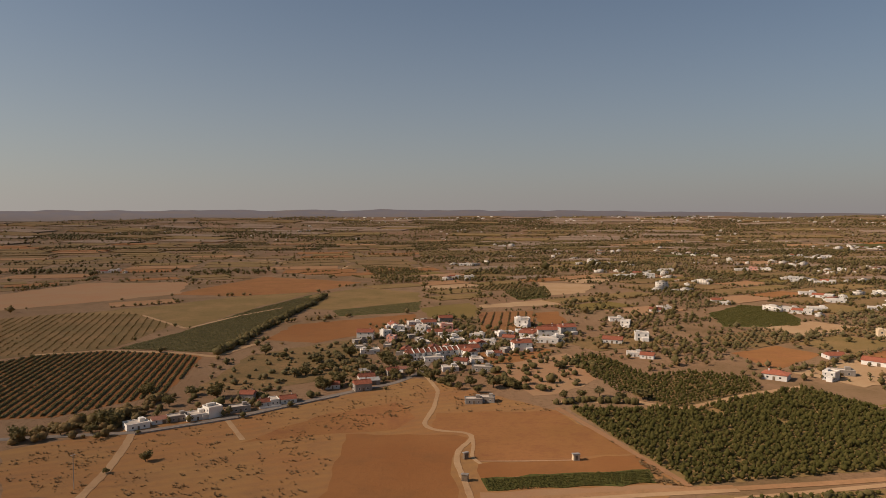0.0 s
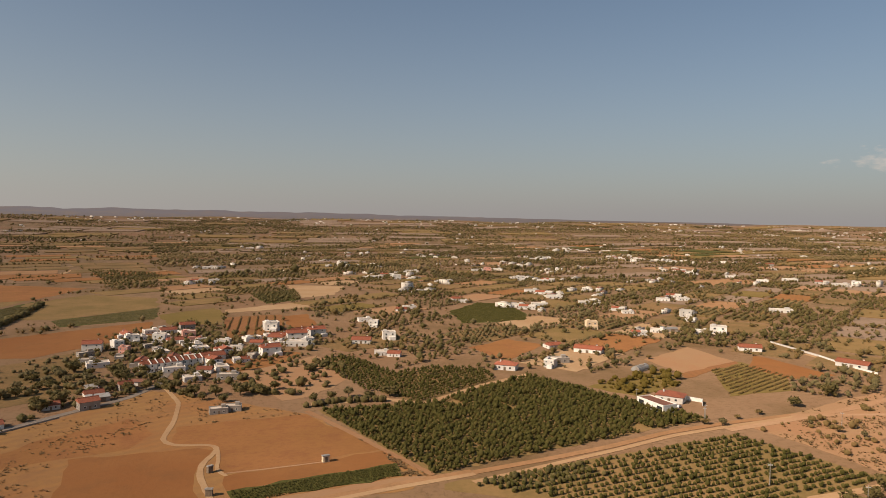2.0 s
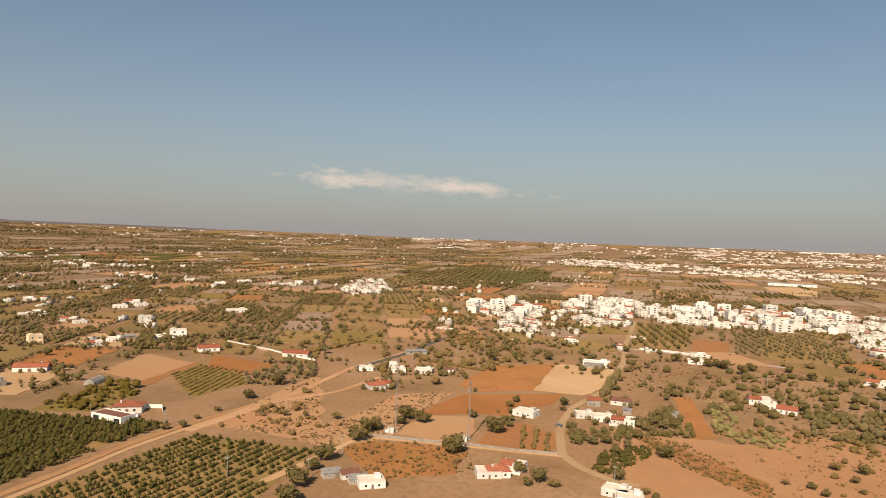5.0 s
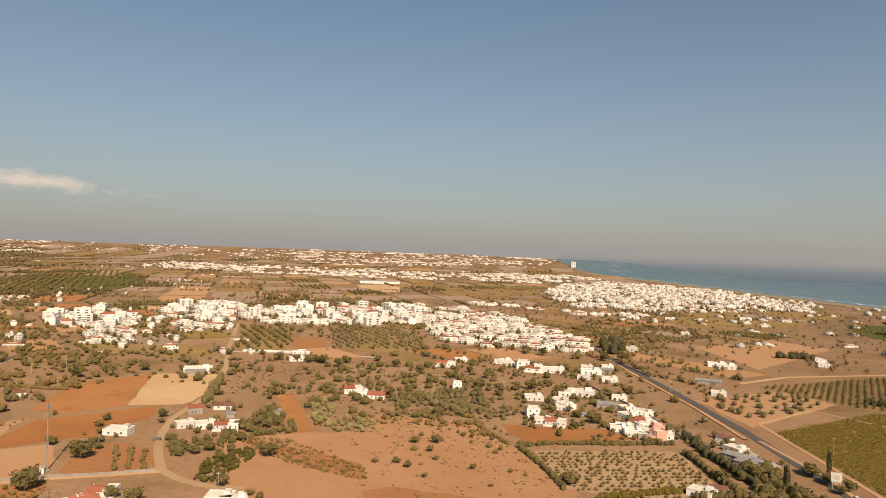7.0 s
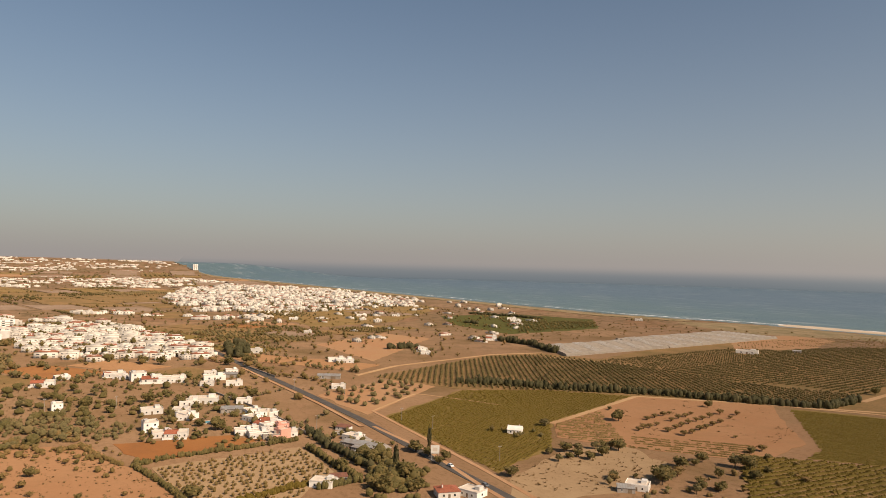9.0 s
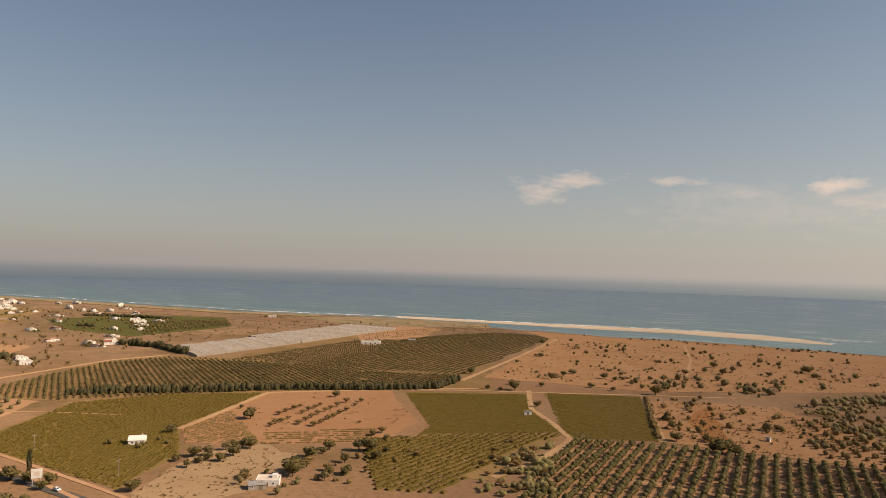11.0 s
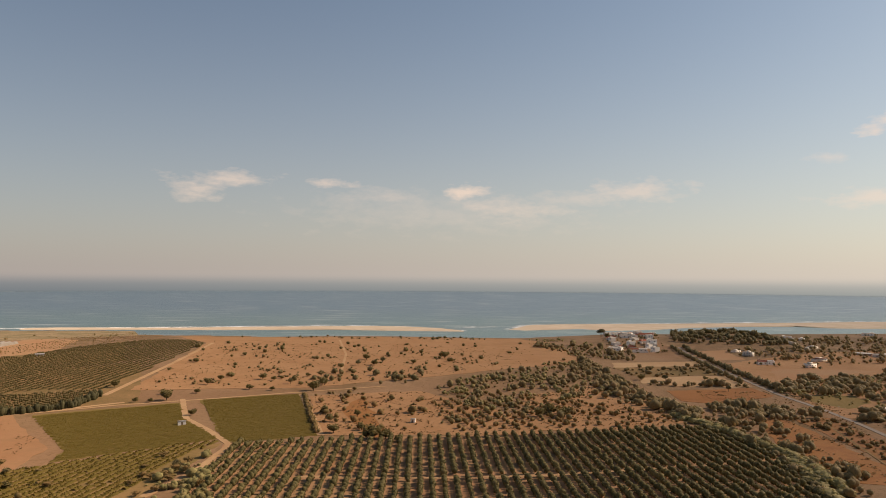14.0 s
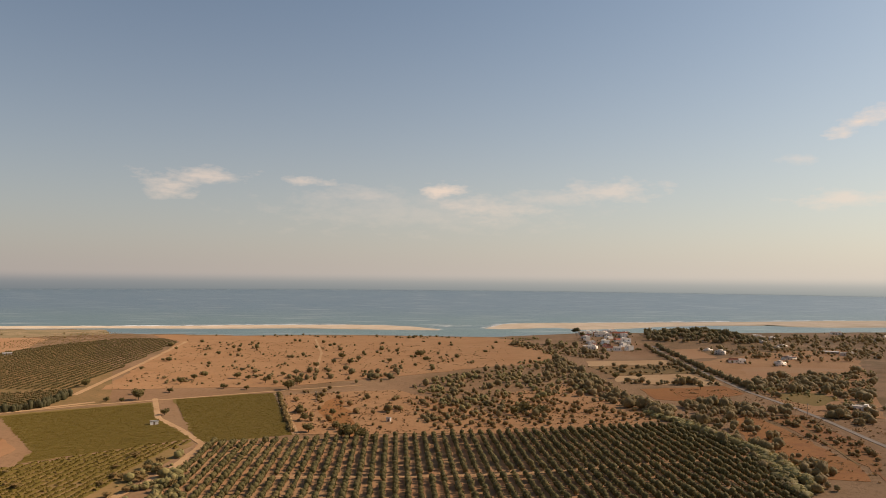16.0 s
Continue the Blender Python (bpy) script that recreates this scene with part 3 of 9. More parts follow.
def low_tree(seed, sprays=26, lobes=2, fine=True):
    """A light shape for the many trees that nobody would count: a rounded crown one unit wide and high, uneven and rough with leaf sprays."""
    rng = np.random.default_rng(seed + 500)
    V, F, base = [], [], 0
    hearts = []
    bm = bmesh.new()
    if fine:
        bmesh.ops.create_icosphere(bm, subdivisions=1, radius=1)
    else:
        for p in ((1, 0, 0), (0, 1, 0), (-1, 0, 0), (0, -1, 0), (0, 0, 1), (0, 0, -1)):
            bm.verts.new(p)
        bm.verts.ensure_lookup_table()
        for t in ((0, 1, 4), (1, 2, 4), (2, 3, 4), (3, 0, 4), (1, 0, 5), (2, 1, 5), (3, 2, 5), (0, 3, 5)):
            bm.faces.new([bm.verts[i] for i in t])
    bm.verts.index_update()
    ball = np.array([v.co[:] for v in bm.verts])
    tri = np.array([[v.index for v in f.verts] for f in bm.faces])
    bm.free()
    for k in range(lobes):
        a, d = rng.uniform(0, 6.28), rng.uniform(0.1, 0.22) if lobes > 1 else 0.0
        r = rng.uniform(0.32, 0.42)
        c = np.array([math.cos(a + 3.14 * k) * d, math.sin(a + 3.14 * k) * d, rng.uniform(0.4, 0.54)])
        hearts.append((c, r))
        V.append(ball * (1, 1, 1.15) * r * rng.uniform(0.78, 1.18, (len(ball), 1)) + c)
        F.append(tri + base)
        base += len(ball)
    for i in range(sprays):
        c, r = hearts[rng.integers(lobes)]
        d = rng.normal(size=3)
        d /= np.linalg.norm(d)
        u = d * 0.6 + rng.normal(0, 0.5, 3) + np.array([0, 0, 0.2])
        u /= np.linalg.norm(u)
        w = np.cross(u, rng.normal(size=3))
        w /= np.linalg.norm(w) + 1e-9
        p, size = c + d * r * rng.uniform(0.9, 1.08) * (1, 1, 1.15), rng.uniform(0.08, 0.15)
        V.append(np.array([p - w * size * 0.8 - u * size * 0.4, p + w * size * 0.8 - u * size * 0.4, p + u * size * 1.1]))
        F.append(np.array([[0, 1, 2]]) + base)
        base += 3
    v = np.concatenate(V)
    v[:, 2] = np.maximum(v[:, 2], -0.03)
    return v, np.concatenate(F)


# the shore, from far east to west: (x, y) of the landward edge of the water
SHORE = [(5200, -1180), (3600, -1170), (1800, -1150), (1050, -1170), (790, -1250), (560, -1258), (480, -1172), (350, -1165), (250, -1146), (160, -1164), (0, -1156), (-160, -1131), (-262, -1176), (-330, -1222), (-560, -1225), (-880, -1260), (-5200, -1500)]


def shore_y(x):
    """y of the landward edge of the water at x."""
    for (x0, y0), (x1, y1) in zip(SHORE, SHORE[1:]):
        if x1 <= x <= x0:
            return y1 + (y0 - y1) * (x - x1) / (x0 - x1)
    return SHORE[0][1] if x > SHORE[0][0] else SHORE[-1][1]


def smooth(a, b, v):
    v = min(1.0, max(0.0, (v - a) / (b - a)))
    return v * v * (3 - 2 * v)


def height(x, y):
    """Height of the ground: level round the middle, rising inland, dipping under the water."""
    r, s = math.hypot(x, y), y - shore_y(x)
    inland = smooth(100, 900, s) * smooth(2200, 4700, r) * (1 - 0.88 * smooth(34, 62, math.degrees(math.atan2(x, y))))
    swell = math.sin(x / 310 + 1.3) * math.cos(y / 270) * 5 + math.sin(x / 140 - y / 190) * 2.5
    a = math.degrees(math.atan2(x, y)) if r > 3900 else 0.0
    brow = smooth(3900, 4950, r) * smooth(-40, 20, s) * (30 + 44 * smooth(36, 58, a) - 20 * smooth(-20, -34, a)) if r > 4000 else 0.0
    # two knolls above the lagoon, one with the village, one wooded
    for kx, ky, wide, tall in ((-306, -1050, 95, 8.0), (-455, -1040, 85, 16.0)):
        if abs(x - kx) < 300 and abs(y - ky) < 300:
            brow += tall * math.exp(-((x - kx) ** 2 + (y - ky) ** 2) / (wide * wide))
    return inland * (62 + swell * 1.5) + brow - 5 * smooth(0, 70, -s)



def ground_mesh():
    n_az = 400
    rings = [0.0, 60, 120, 170]
    while rings[-1] < 4850:
        rings.append(rings[-1] + min(100, rings[-1] * 0.022 + 4))
    verts, faces = [(0, 0, 0)], []
    for r in rings[1:]:
        for i in range(n_az):
            a = 2 * math.pi * i / n_az
            x, y = r * math.sin(a), r * math.cos(a)
            verts.append((x, y, height(x, y)))
    for i in range(n_az):
        faces.append((0, 1 + (i + 1) % n_az, 1 + i))
    for k in range(len(rings) - 2):
        a, b = 1 + k * n_az, 1 + (k + 1) * n_az
        for i in range(n_az):
            j = (i + 1) % n_az
            faces.append((a + i, a + j, b + j, b + i))
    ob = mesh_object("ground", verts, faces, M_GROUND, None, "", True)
    return tagged(ob, "dry open farmland of red and tan earth reaching the hills", "ground", kind="structure")


ground_mesh()


def sea_sheet():
    verts, faces = [], []
    xs = np.concatenate([np.linspace(-4888, 3200, 57)[:-1], np.linspace(3200, 4888, 33)])
    for x in xs:
        far = -math.sqrt(max(0.0, 4888.5 ** 2 - x * x))
        near = min(shore_y(x) + 60, 0)
        for k in range(13):
            y = near + (min(far, near) - near) * (k / 12) ** 1.6
            a = math.degrees(math.atan2(x, y)) % 360
            verts.append((x, y, -0.6 + 74 * smooth(3900, 4950, math.hypot(x, y)) * (1 - smooth(107, 119, a))))
    for i in range(len(xs) - 1):
        for k in range(12):
            a = i * 13 + k
            faces.append((a, a + 1, a + 14, a + 13))
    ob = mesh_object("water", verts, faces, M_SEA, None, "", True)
    return tagged(ob, "calm blue-green sea with faint swell off the beach", "sea", kind="structure")


sea_sheet()


def ring_backdrop(name, a0, a1, radius, low, top, mat, label, foot=None):
    """A wall of distance round the edge of the world from azimuth a0 to a1."""
    n = int((a1 - a0) * 4)
    verts, faces = [], []
    for i in range(n + 1):
        a = a0 + (a1 - a0) * i / n
        x, y = radius * math.sin(radians(a)), radius * math.cos(radians(a))
        k = (foot or radius) / radius
        verts += [(x * k, y * k, low), (x, y, top(a))]
        if i:
            k = 2 * i
            faces.append((k - 2, k, k + 1, k - 1))
    ob = mesh_object(name, verts, faces, mat)
    return tagged(ob, label, "backdrop", kind="structure")


def ridge(a):
    """Height of the far skyline: low hills to the north, level land to the east."""
    hills = 46 * smooth(46, -5, a) * (0.8 + 0.2 * smooth(-60, -10, a))
    bumps = noise.noise((a * 0.33, 3.1, 0)) * 9 + noise.noise((a * 0.9, 8.2, 0)) * 5
    return 99 + hills * 0.95 + bumps * smooth(45, 5, a) + noise.noise((a * 1.4, 1.0, 5)) * 1.5 - 60 * smooth(40, 62, a)


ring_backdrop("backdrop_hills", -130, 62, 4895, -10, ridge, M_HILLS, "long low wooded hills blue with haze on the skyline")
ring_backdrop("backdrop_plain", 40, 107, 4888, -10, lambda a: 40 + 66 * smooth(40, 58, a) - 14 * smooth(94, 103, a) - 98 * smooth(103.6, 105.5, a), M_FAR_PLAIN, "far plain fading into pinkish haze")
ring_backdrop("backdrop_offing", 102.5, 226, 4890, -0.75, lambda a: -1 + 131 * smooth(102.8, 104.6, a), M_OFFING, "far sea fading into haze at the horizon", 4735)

# ---------------------------------------------------------------- plots of land
# north: below the village
field("field", [(-190, 294), (-134, 335), (-103, 343), (-52, 388), (-17, 426), (15, 398), (58, 354), (91, 253), (79, 242), (-158, 244)], M_TAN_ROWS, "broad dry tan stubble field below the village")
field("field", [(-90, 304), (-64, 344), (-26, 371), (-14, 342), (-23, 322), (-43, 318), (-68, 311)], M_RED, "reddish bare earth on the stubble slope")
field("field", [(-45, 316), (5, 315), (11, 310), (5, 292), (3, 274), (6, 234), (-45, 235), (-43, 265)], M_RED_DARK, "ploughed dark red field beside the curving track")
field("field", [(-4, 350), (58, 353), (81, 289), (13, 279), (13, 314), (-5, 323)], M_RED, "bare red earth field below the village")
field("field", [(14, 277), (81, 287), (83, 270), (14, 262)], M_RED_DARK, "strip of red-brown earth above the green crop")
field("crop_strip", [(14, 261), (81, 270), (80, 256), (16, 249)], M_GREEN, "narrow strip of dark green crop in red earth", lift=0.25)
field("field", [(13, 248), (80, 255), (89, 253), (62, 241), (13, 237)], M_TAN, "tan headland beside the track")
# north-west
field("orchard_floor", [(-306, 477), (-297, 502), (-251, 516), (-187, 505), (-171, 490), (-157, 387), (-170, 373), (-194, 345), (-250, 337), (-330, 446)], M_RED_DARK, "brown earth under long vine rows")
field("field", [(-469, 666), (-391, 722), (-329, 729), (-251, 650), (-251, 530), (-313, 489), (-340, 481)], M_SCRUB, "brown earth under a young orchard")
field("field", [(-247, 527), (-227, 611), (-205, 753), (-162, 907), (-152, 659), (-166, 589), (-170, 511)], M_GREEN, "dark green field in the valley")
field("field", [(-410, 694), (-311, 789), (-258, 871), (-168, 921), (-206, 757), (-230, 620), (-318, 716)], M_MEADOW, "brownish meadow in the valley")
field("field", [(-352, 893), (-296, 1158), (-124, 1053), (-168, 921), (-260, 878)], M_RED, "long red field in the valley")
field("field", [(-585, 851), (-541, 1050), (-392, 1062), (-342, 906), (-397, 834), (-496, 720)], M_TAN, "tan slope in the valley")
field("field", [(-117, 737), (-26, 818), (-28, 726), (-104, 695)], M_GREEN, "dark green strip of crop")
field("field", [(-144, 562), (-138, 641), (-29, 709), (-23, 635), (-69, 587), (-101, 548)], M_RED_DARK, "dark red earth above the village")
field("field", [(-166, 887), (-114, 970), (-31, 910), (-28, 813), (-117, 742), (-163, 756)], M_MEADOW, "greenish meadow above the village")
field("field", [(-140, 498), (-99, 541), (-67, 566), (-49, 442), (-103, 399), (-126, 399), (-144, 387)], M_SCRUB, "scrubby olive grove floor")
# round the village
field("field", [(36, 722), (93, 728), (81, 574), (33, 588)], M_RED_ROWS, "red earth with rows of young vines")
field("field", [(40, 779), (138, 833), (132, 780), (41, 755)], M_PALE, "pale strip of stubble")
field("field", [(80, 931), (142, 968), (132, 853), (88, 823)], M_GREEN, "dark green square of crop")
field("field", [(142, 1043), (220, 1008), (183, 899), (134, 871)], M_PALE, "pale open stubble")
field("field", [(-25, 755), (31, 801), (37, 752), (33, 673), (-13, 685)], M_OLIVE, "yellow-green plot")
field("field", [(93, 715), (120, 725), (116, 650), (90, 633)], M_RED_DARK, "dark red plot")
field("field", [(23, 501), (57, 535), (83, 515), (53, 464), (36, 428), (23, 456)], M_RED, "red earth plots beside the village")
field("field", [(32, 462), (89, 503), (107, 439), (69, 390), (50, 383)], M_TAN, "tan earth with scattered trees")
field("field", [(270, 707), (333, 774), (361, 755), (342, 663), (321, 622), (251, 621)], M_GREEN, "dark green field of crop")
field("field", [(86, 483), (111, 496), (127, 429), (159, 441), (185, 415), (179, 384), (120, 358), (109, 377)], M_SCRUB, "shaded earth under dark orchard trees")
field("orchard_floor", [(65, 359), (126, 356), (208, 399), (250, 283), (90, 254)], M_MEADOW, "grassy brown earth under a citrus orchard")
field("orchard_floor", [(92, 243), (245, 258), (258, 194), (211, 181), (180, 170), (90, 238)], M_MEADOW, "brown earth under rows of young citrus trees")
# north-east
field("field", [(313, 421), (378, 453), (373, 396), (309, 373)], M_TAN, "bare tan plot")
field("field", [(337, 378), (376, 394), (373, 349), (341, 316), (295, 316)], M_OLIVE, "weedy vineyard plot")
field("field", [(308, 374), (374, 396), (370, 389), (301, 362)], M_RED_ROWS, "narrow plot of red earth with low rows")
field("field", [(404, 409), (405, 339), (366, 339), (368, 378)], M_RED_DARK, "dark red plot under trees")
field("field", [(228, 361), (306, 387), (288, 350), (244, 332)], M_OLIVE, "green kitchen garden")
field("field", [(209, 502), (256, 529), (271, 497), (215, 444)], M_RED, "red plot among houses")
field("field", [(261, 269), (400, 300), (264, 197), (264, 225)], M_TAN, "open tan field with scattered bushes")
field("field", [(1510, 1246), (1774, 1212), (1258, 889), (1119, 923)], M_MEADOW, "flat green meadow far off")
field("field", [(1393, 1917), (1642, 2029), (1487, 1648), (1207, 1491)], M_RED, "red earth far off")
field("field", [(1398, 859), (2250, 1043), (2450, 900), (1586, 568), (1329, 578), (1259, 746)], M_MEADOW, "wide green orchard far off")
field("field", [(422, 204), (498, 214), (543, 174), (437, 155), (413, 181)], M_RED, "bright red bare field")
field("field", [(437, 155), (544, 173), (547, 128), (471, 118), (442, 124)], M_PALE, "pale sandy stubble field")
field("field", [(337, 190), (398, 189), (441, 133), (406, 133), (365, 146), (362, 158)], M_RED_DARK, "darker red bare field")
field("field", [(299, 178), (339, 184), (352, 161), (325, 144), (301, 149)], M_TAN, "dusty tan plot below the masts")
field("field", [(311, 138), (343, 143), (358, 131), (346, 108), (311, 100), (305, 132)], M_RED_ROWS, "red plot with rows of young trees")
field("field", [(268, 187), (283, 184), (292, 155), (297, 136), (263, 126), (237, 153)], M_RED, "red earth scattered with weeds")
field("field", [(272, 220), (308, 214), (373, 222), (402, 195), (334, 188), (297, 178), (265, 187)], M_TAN, "tan field with low bushes")
# east
field("field", [(373, 82), (383, 8), (422, 6), (412, -51), (354, -70), (278, -85), (275, 64), (317, 70)], M_ORANGE, "wide orange-tan bare field with single bushes")
field("field", [(367, 77), (358, 56), (345, 32), (326, 9), (303, 8), (317, 29), (342, 53)], M_RED_ROWS, "strip of ploughed red furrows")
field("field", [(405, -69), (394, -131), (369, -126), (360, -76)], M_RED_DARK, "dark red plot behind the hedge")
field("field", [(289, 8), (295, -4), (282, -41), (274, -40), (273, 7)], M_RED_ROWS, "ploughed red furrows")
field("field", [(474, 72), (478, 61), (387, 36), (377, 47)], M_RED, "narrow red plot")
field("field", [(886, 181), (870, 113), (688, 94), (680, 142)], M_MEADOW, "orchard floor beside the town")
field("field", [(874, 43), (899, -12), (791, -44), (700, -31), (683, 31)], M_MEADOW, "green field beside the town")
field("field", [(774, 100), (771, 63), (686, 58), (685, 88)], M_RED_ROWS, "small red plot with rows")
field("field", [(1910, 86), (2044, -31), (1662, -30), (1619, 59)], M_PALE, "pale plot beside a long shed")
field("field", [(2168, -59), (2258, -488), (1650, -371), (1552, -144)], M_SCRUB, "brown fields beyond the town")
field("field", [(1618, 365), (1493, 197), (1497, -18), (1350, 135), (1425, 343)], M_TAN, "tan fields beyond the town")
field("field", [(2159, 1048), (2379, 832), (1636, 546), (1323, 561), (1522, 738)], M_GREEN, "wide orchard far off")
# south-east
field("field", [(351, -77), (352, -152), (303, -149), (273, -116), (296, -77)], M_FALLOW, "walled pale orchard plot")
field("yard", [(375, -183), (372, -194), (327, -195), (321, -177)], M_CONCRETE, "pale cluttered yard beside the main road")
field("field", [(375, -99), (386, -133), (375, -145), (364, -99)], M_RED_DARK, "dark red garden plot")
field("field", [(418, -5), (410, -56), (295, -78), (338, -5)], M_ORANGE, "orange-tan bare field")
field("field", [(482, -221), (522, -313), (472, -321), (405, -222)], M_TAN, "tan orchard plot beside the road")
field("field", [(395, -229), (451, -334), (422, -393), (367, -438), (328, -314), (285, -273), (262, -216)], M_OLIVE, "yellow-green vineyard beside the road")
field("field", [(330, -316), (365, -442), (298, -510), (216, -410), (210, -350), (264, -311), (300, -291)], M_ORANGE, "orange-tan plot with rows of dark bushes")
field("field", [(251, -214), (279, -277), (264, -311), (227, -302), (213, -248), (220, -206), (227, -195)], M_FALLOW, "pale sandy plot with a shrubby edge")
field("field", [(538, -300), (614, -493), (598, -555), (512, -590), (425, -663), (386, -746), (324, -806), (221, -551), (272, -527), (375, -433), (460, -329)], M_SCRUB, "brown earth under dark rows of fruit trees")
field("field", [(520, -522), (584, -760), (604, -927), (477, -893), (451, -1065), (350, -825), (425, -663), (506, -583)], M_SCRUB, "scrubby brown plots beside the greenhouses")
field("field", [(616, -938), (606, -1100), (527, -1082), (482, -910), (530, -827)], M_TAN, "pinkish tan plot with faint rows")
field("field", [(1108, -761), (1120, -941), (951, -1013), (806, -872), (787, -662), (947, -674)], M_GREEN, "dark green fields behind the beach")
field("field", [(1193, -455), (1541, -918), (1323, -909), (1023, -610), (973, -442)], M_MEADOW, "brown earth behind the town")
field("field", [(775, -353), (864, -497), (778, -517), (621, -345)], M_TAN, "tan earth with single trees")
field("field", [(278, -505), (269, -511), (192, -556), (163, -487), (124, -435), (161, -407), (199, -379), (203, -404)], M_OLIVE, "smooth olive-green crop")
field("field", [(180, -571), (104, -600), (65, -443), (119, -422)], M_OLIVE, "square of smooth olive-green crop")
field("field", [(221, -356), (160, -405), (121, -422), (127, -315), (192, -310)], M_MEADOW, "vineyard rows on dry grass")
field("field", [(255, -615), (322, -1040), (400, -1150), (250, -1138), (160, -1152), (0, -1146), (-150, -1120), (-186, -1042), (-193, -816), (-93, -764), (-6, -700), (105, -630)], M_HILLSIDE, "open tan hillside dotted with trees above the lagoon")
field("orchard_floor", [(119, -423), (51, -432), (-69, -448), (-188, -468), (-195, -408), (-194, -339), (-178, -291), (107, -300)], M_TAN, "tan earth under rows of citrus trees")
field("field", [(-338, -800), (-470, -900), (-640, -960), (-347, -484), (-298, -499), (-317, -618)], M_HILLSIDE, "dry earth under scattered groves")
field("field", [(-218, -816), (-328, -832), (-313, -790), (-208, -771)], M_PALE, "pale strip of stubble")
field("field", [(-208, -768), (-313, -786), (-311, -716), (-216, -700)], M_SCRUB, "brown rough plot between stubble fields")
field("field", [(-216, -697), (-311, -712), (-302, -641), (-276, -632), (-236, -641), (-205, -658)], M_PALE, "pale stubble field with a few trees")
field("field", [(-213, -616), (-298, -632), (-297, -592), (-241, -551), (-208, -565)], M_RED_DARK, "brown bare earth")
field("field", [(-345, -925), (-405, -935), (-393, -850), (-335, -834)], M_TAN, "tan plot below the wooded knoll")
field("field", [(-381, -765), (-456, -778), (-525, -774), (-504, -749), (-421, -719), (-353, -697)], M_TAN, "tan strip between groves")
field("field", [(-326, -592), (-367, -592), (-360, -557), (-325, -532), (-313, -564)], M_OLIVE, "patch of yellow-green grass among trees")
field("field", [(-238, -502), (-256, -488), (-246, -364), (-232, -335), (-213, -340), (-203, -362), (-212, -419)], M_RED, "ploughed red earth")
field("field", [(-262, -490), (-291, -498), (-276, -397), (-238, -330), (-249, -361)], M_RED_ROWS, "red earth with rows of young trees")
field("field", [(66, -443), (95, -586), (5, -614), (-76, -492), (-76, -448), (31, -442)], M_HILLSIDE, "tan earth with scattered shrubs")
field("field", [(62, -525), (51, -586), (24, -442), (34, -435)], M_RED, "bare red strip between shrubs")
field("field", [(-70, -456), (-81, -585), (-152, -645), (-193, -490), (-148, -463)], M_HILLSIDE, "rough reddish earth with scrub")

# ---------------------------------------------------------------- tracks and roads
ribbon("dirt_track", [(-12, 438), (-3, 395), (-5, 360), (-10, 330), (-6, 322), (3, 319), (10, 319), (14, 313), (11, 304), (6, 294), (5, 280), (8, 258), (10, 238)], 2.4, M_TRACK, "pale winding dirt track through the red fields", wobble=0.35)
ribbon("dirt_track", [(13, 311), (13, 297), (11, 284), (15, 277)], 1.6, M_TRACK, "loop of the pale dirt track", wobble=0.35)
ribbon("dirt_track", [(14, 280), (34, 280), (55, 281)], 1.0, M_VERGE, "faint tyre track", wobble=0.2)
ribbon("dirt_track", [(59, 359), (72, 318), (81, 287), (91, 253)], 2.8, M_ORANGE, "dusty field boundary", wobble=0.3)
ribbon("dirt_track", [(-129, 238), (-133, 272), (-139, 300), (-144, 318)], 3.5, M_TRACK, "straight pale track to the road", wobble=0.2)
ribbon("dirt_track", [(-90, 308), (-106, 338)], 2.5, M_TRACK, "short worn track", wobble=0.2)
ribbon("road", [(-213, 307), (-165, 316), (-143, 319), (-130, 327), (-103, 345), (-80, 368), (-53, 393), (-29, 414), (-15, 441), (-10, 476)], 4.5, M_LANE, "pale narrow country road past the houses", "road")
ribbon("dirt_track", [(-297, 502), (-252, 519), (-188, 507), (-163, 494), (-148, 542)], 5.0, M_TRACK, "pale farm track round the orchard", wobble=0.2)
ribbon("dirt_track", [(-176, 761), (-207, 697), (-230, 620), (-308, 708)], 4.0, M_TRACK, "farm track in the valley")
ribbon("dirt_track", [(-170, 1198), (-195, 1300), (-189, 1419), (-89, 1295), (-27, 1380)], 7.0, M_TRACK, "winding pale track on the far slope")
ribbon("dirt_track", [(-612, 1738), (-388, 1573), (-306, 1424), (-201, 1506)], 7.0, M_TRACK, "pale track on the far slope")
ribbon("dirt_road", [(103, 250), (118, 252), (148, 256), (178, 261), (215, 270), (256, 274), (301, 275)], 4.0, M_HILLSIDE, "reddish gravel bed along the orchard", "road")
ribbon("dirt_road", [(103, 241), (118, 244), (147, 250), (177, 256), (214, 265), (254, 269), (300, 272)], 3.2, M_TRACK, "pale dirt road beside the orchard", "road")
ribbon("dirt_road", [(30, 242), (47, 244), (72, 248), (107, 252)], 4.0, M_HILLSIDE, "reddish gravel bed along the orchard", "road")
ribbon("dirt_road", [(29, 238), (47, 241), (72, 245), (107, 249)], 3.2, M_TRACK, "pale dirt road beside the orchard", "road")
ribbon("dirt_track", [(296, 274), (323, 267), (360, 256), (412, 259)], 4.0, M_VERGE, "dirt track past the flat-roofed house")
ribbon("dirt_track", [(246, 264), (289, 268), (344, 275), (424, 293), (478, 294), (595, 304)], 5.0, M_VERGE, "dusty lane between fields")
ribbon("white_wall_lane", [(456, 446), (445, 388), (431, 329)], 4.0, M_TRACK, "white straight lane behind a low wall")
ribbon("dirt_track", [(63, 370), (102, 371), (122, 354), (168, 383), (210, 402)], 5.0, M_TRACK, "track between two orchards", wobble=0.2)
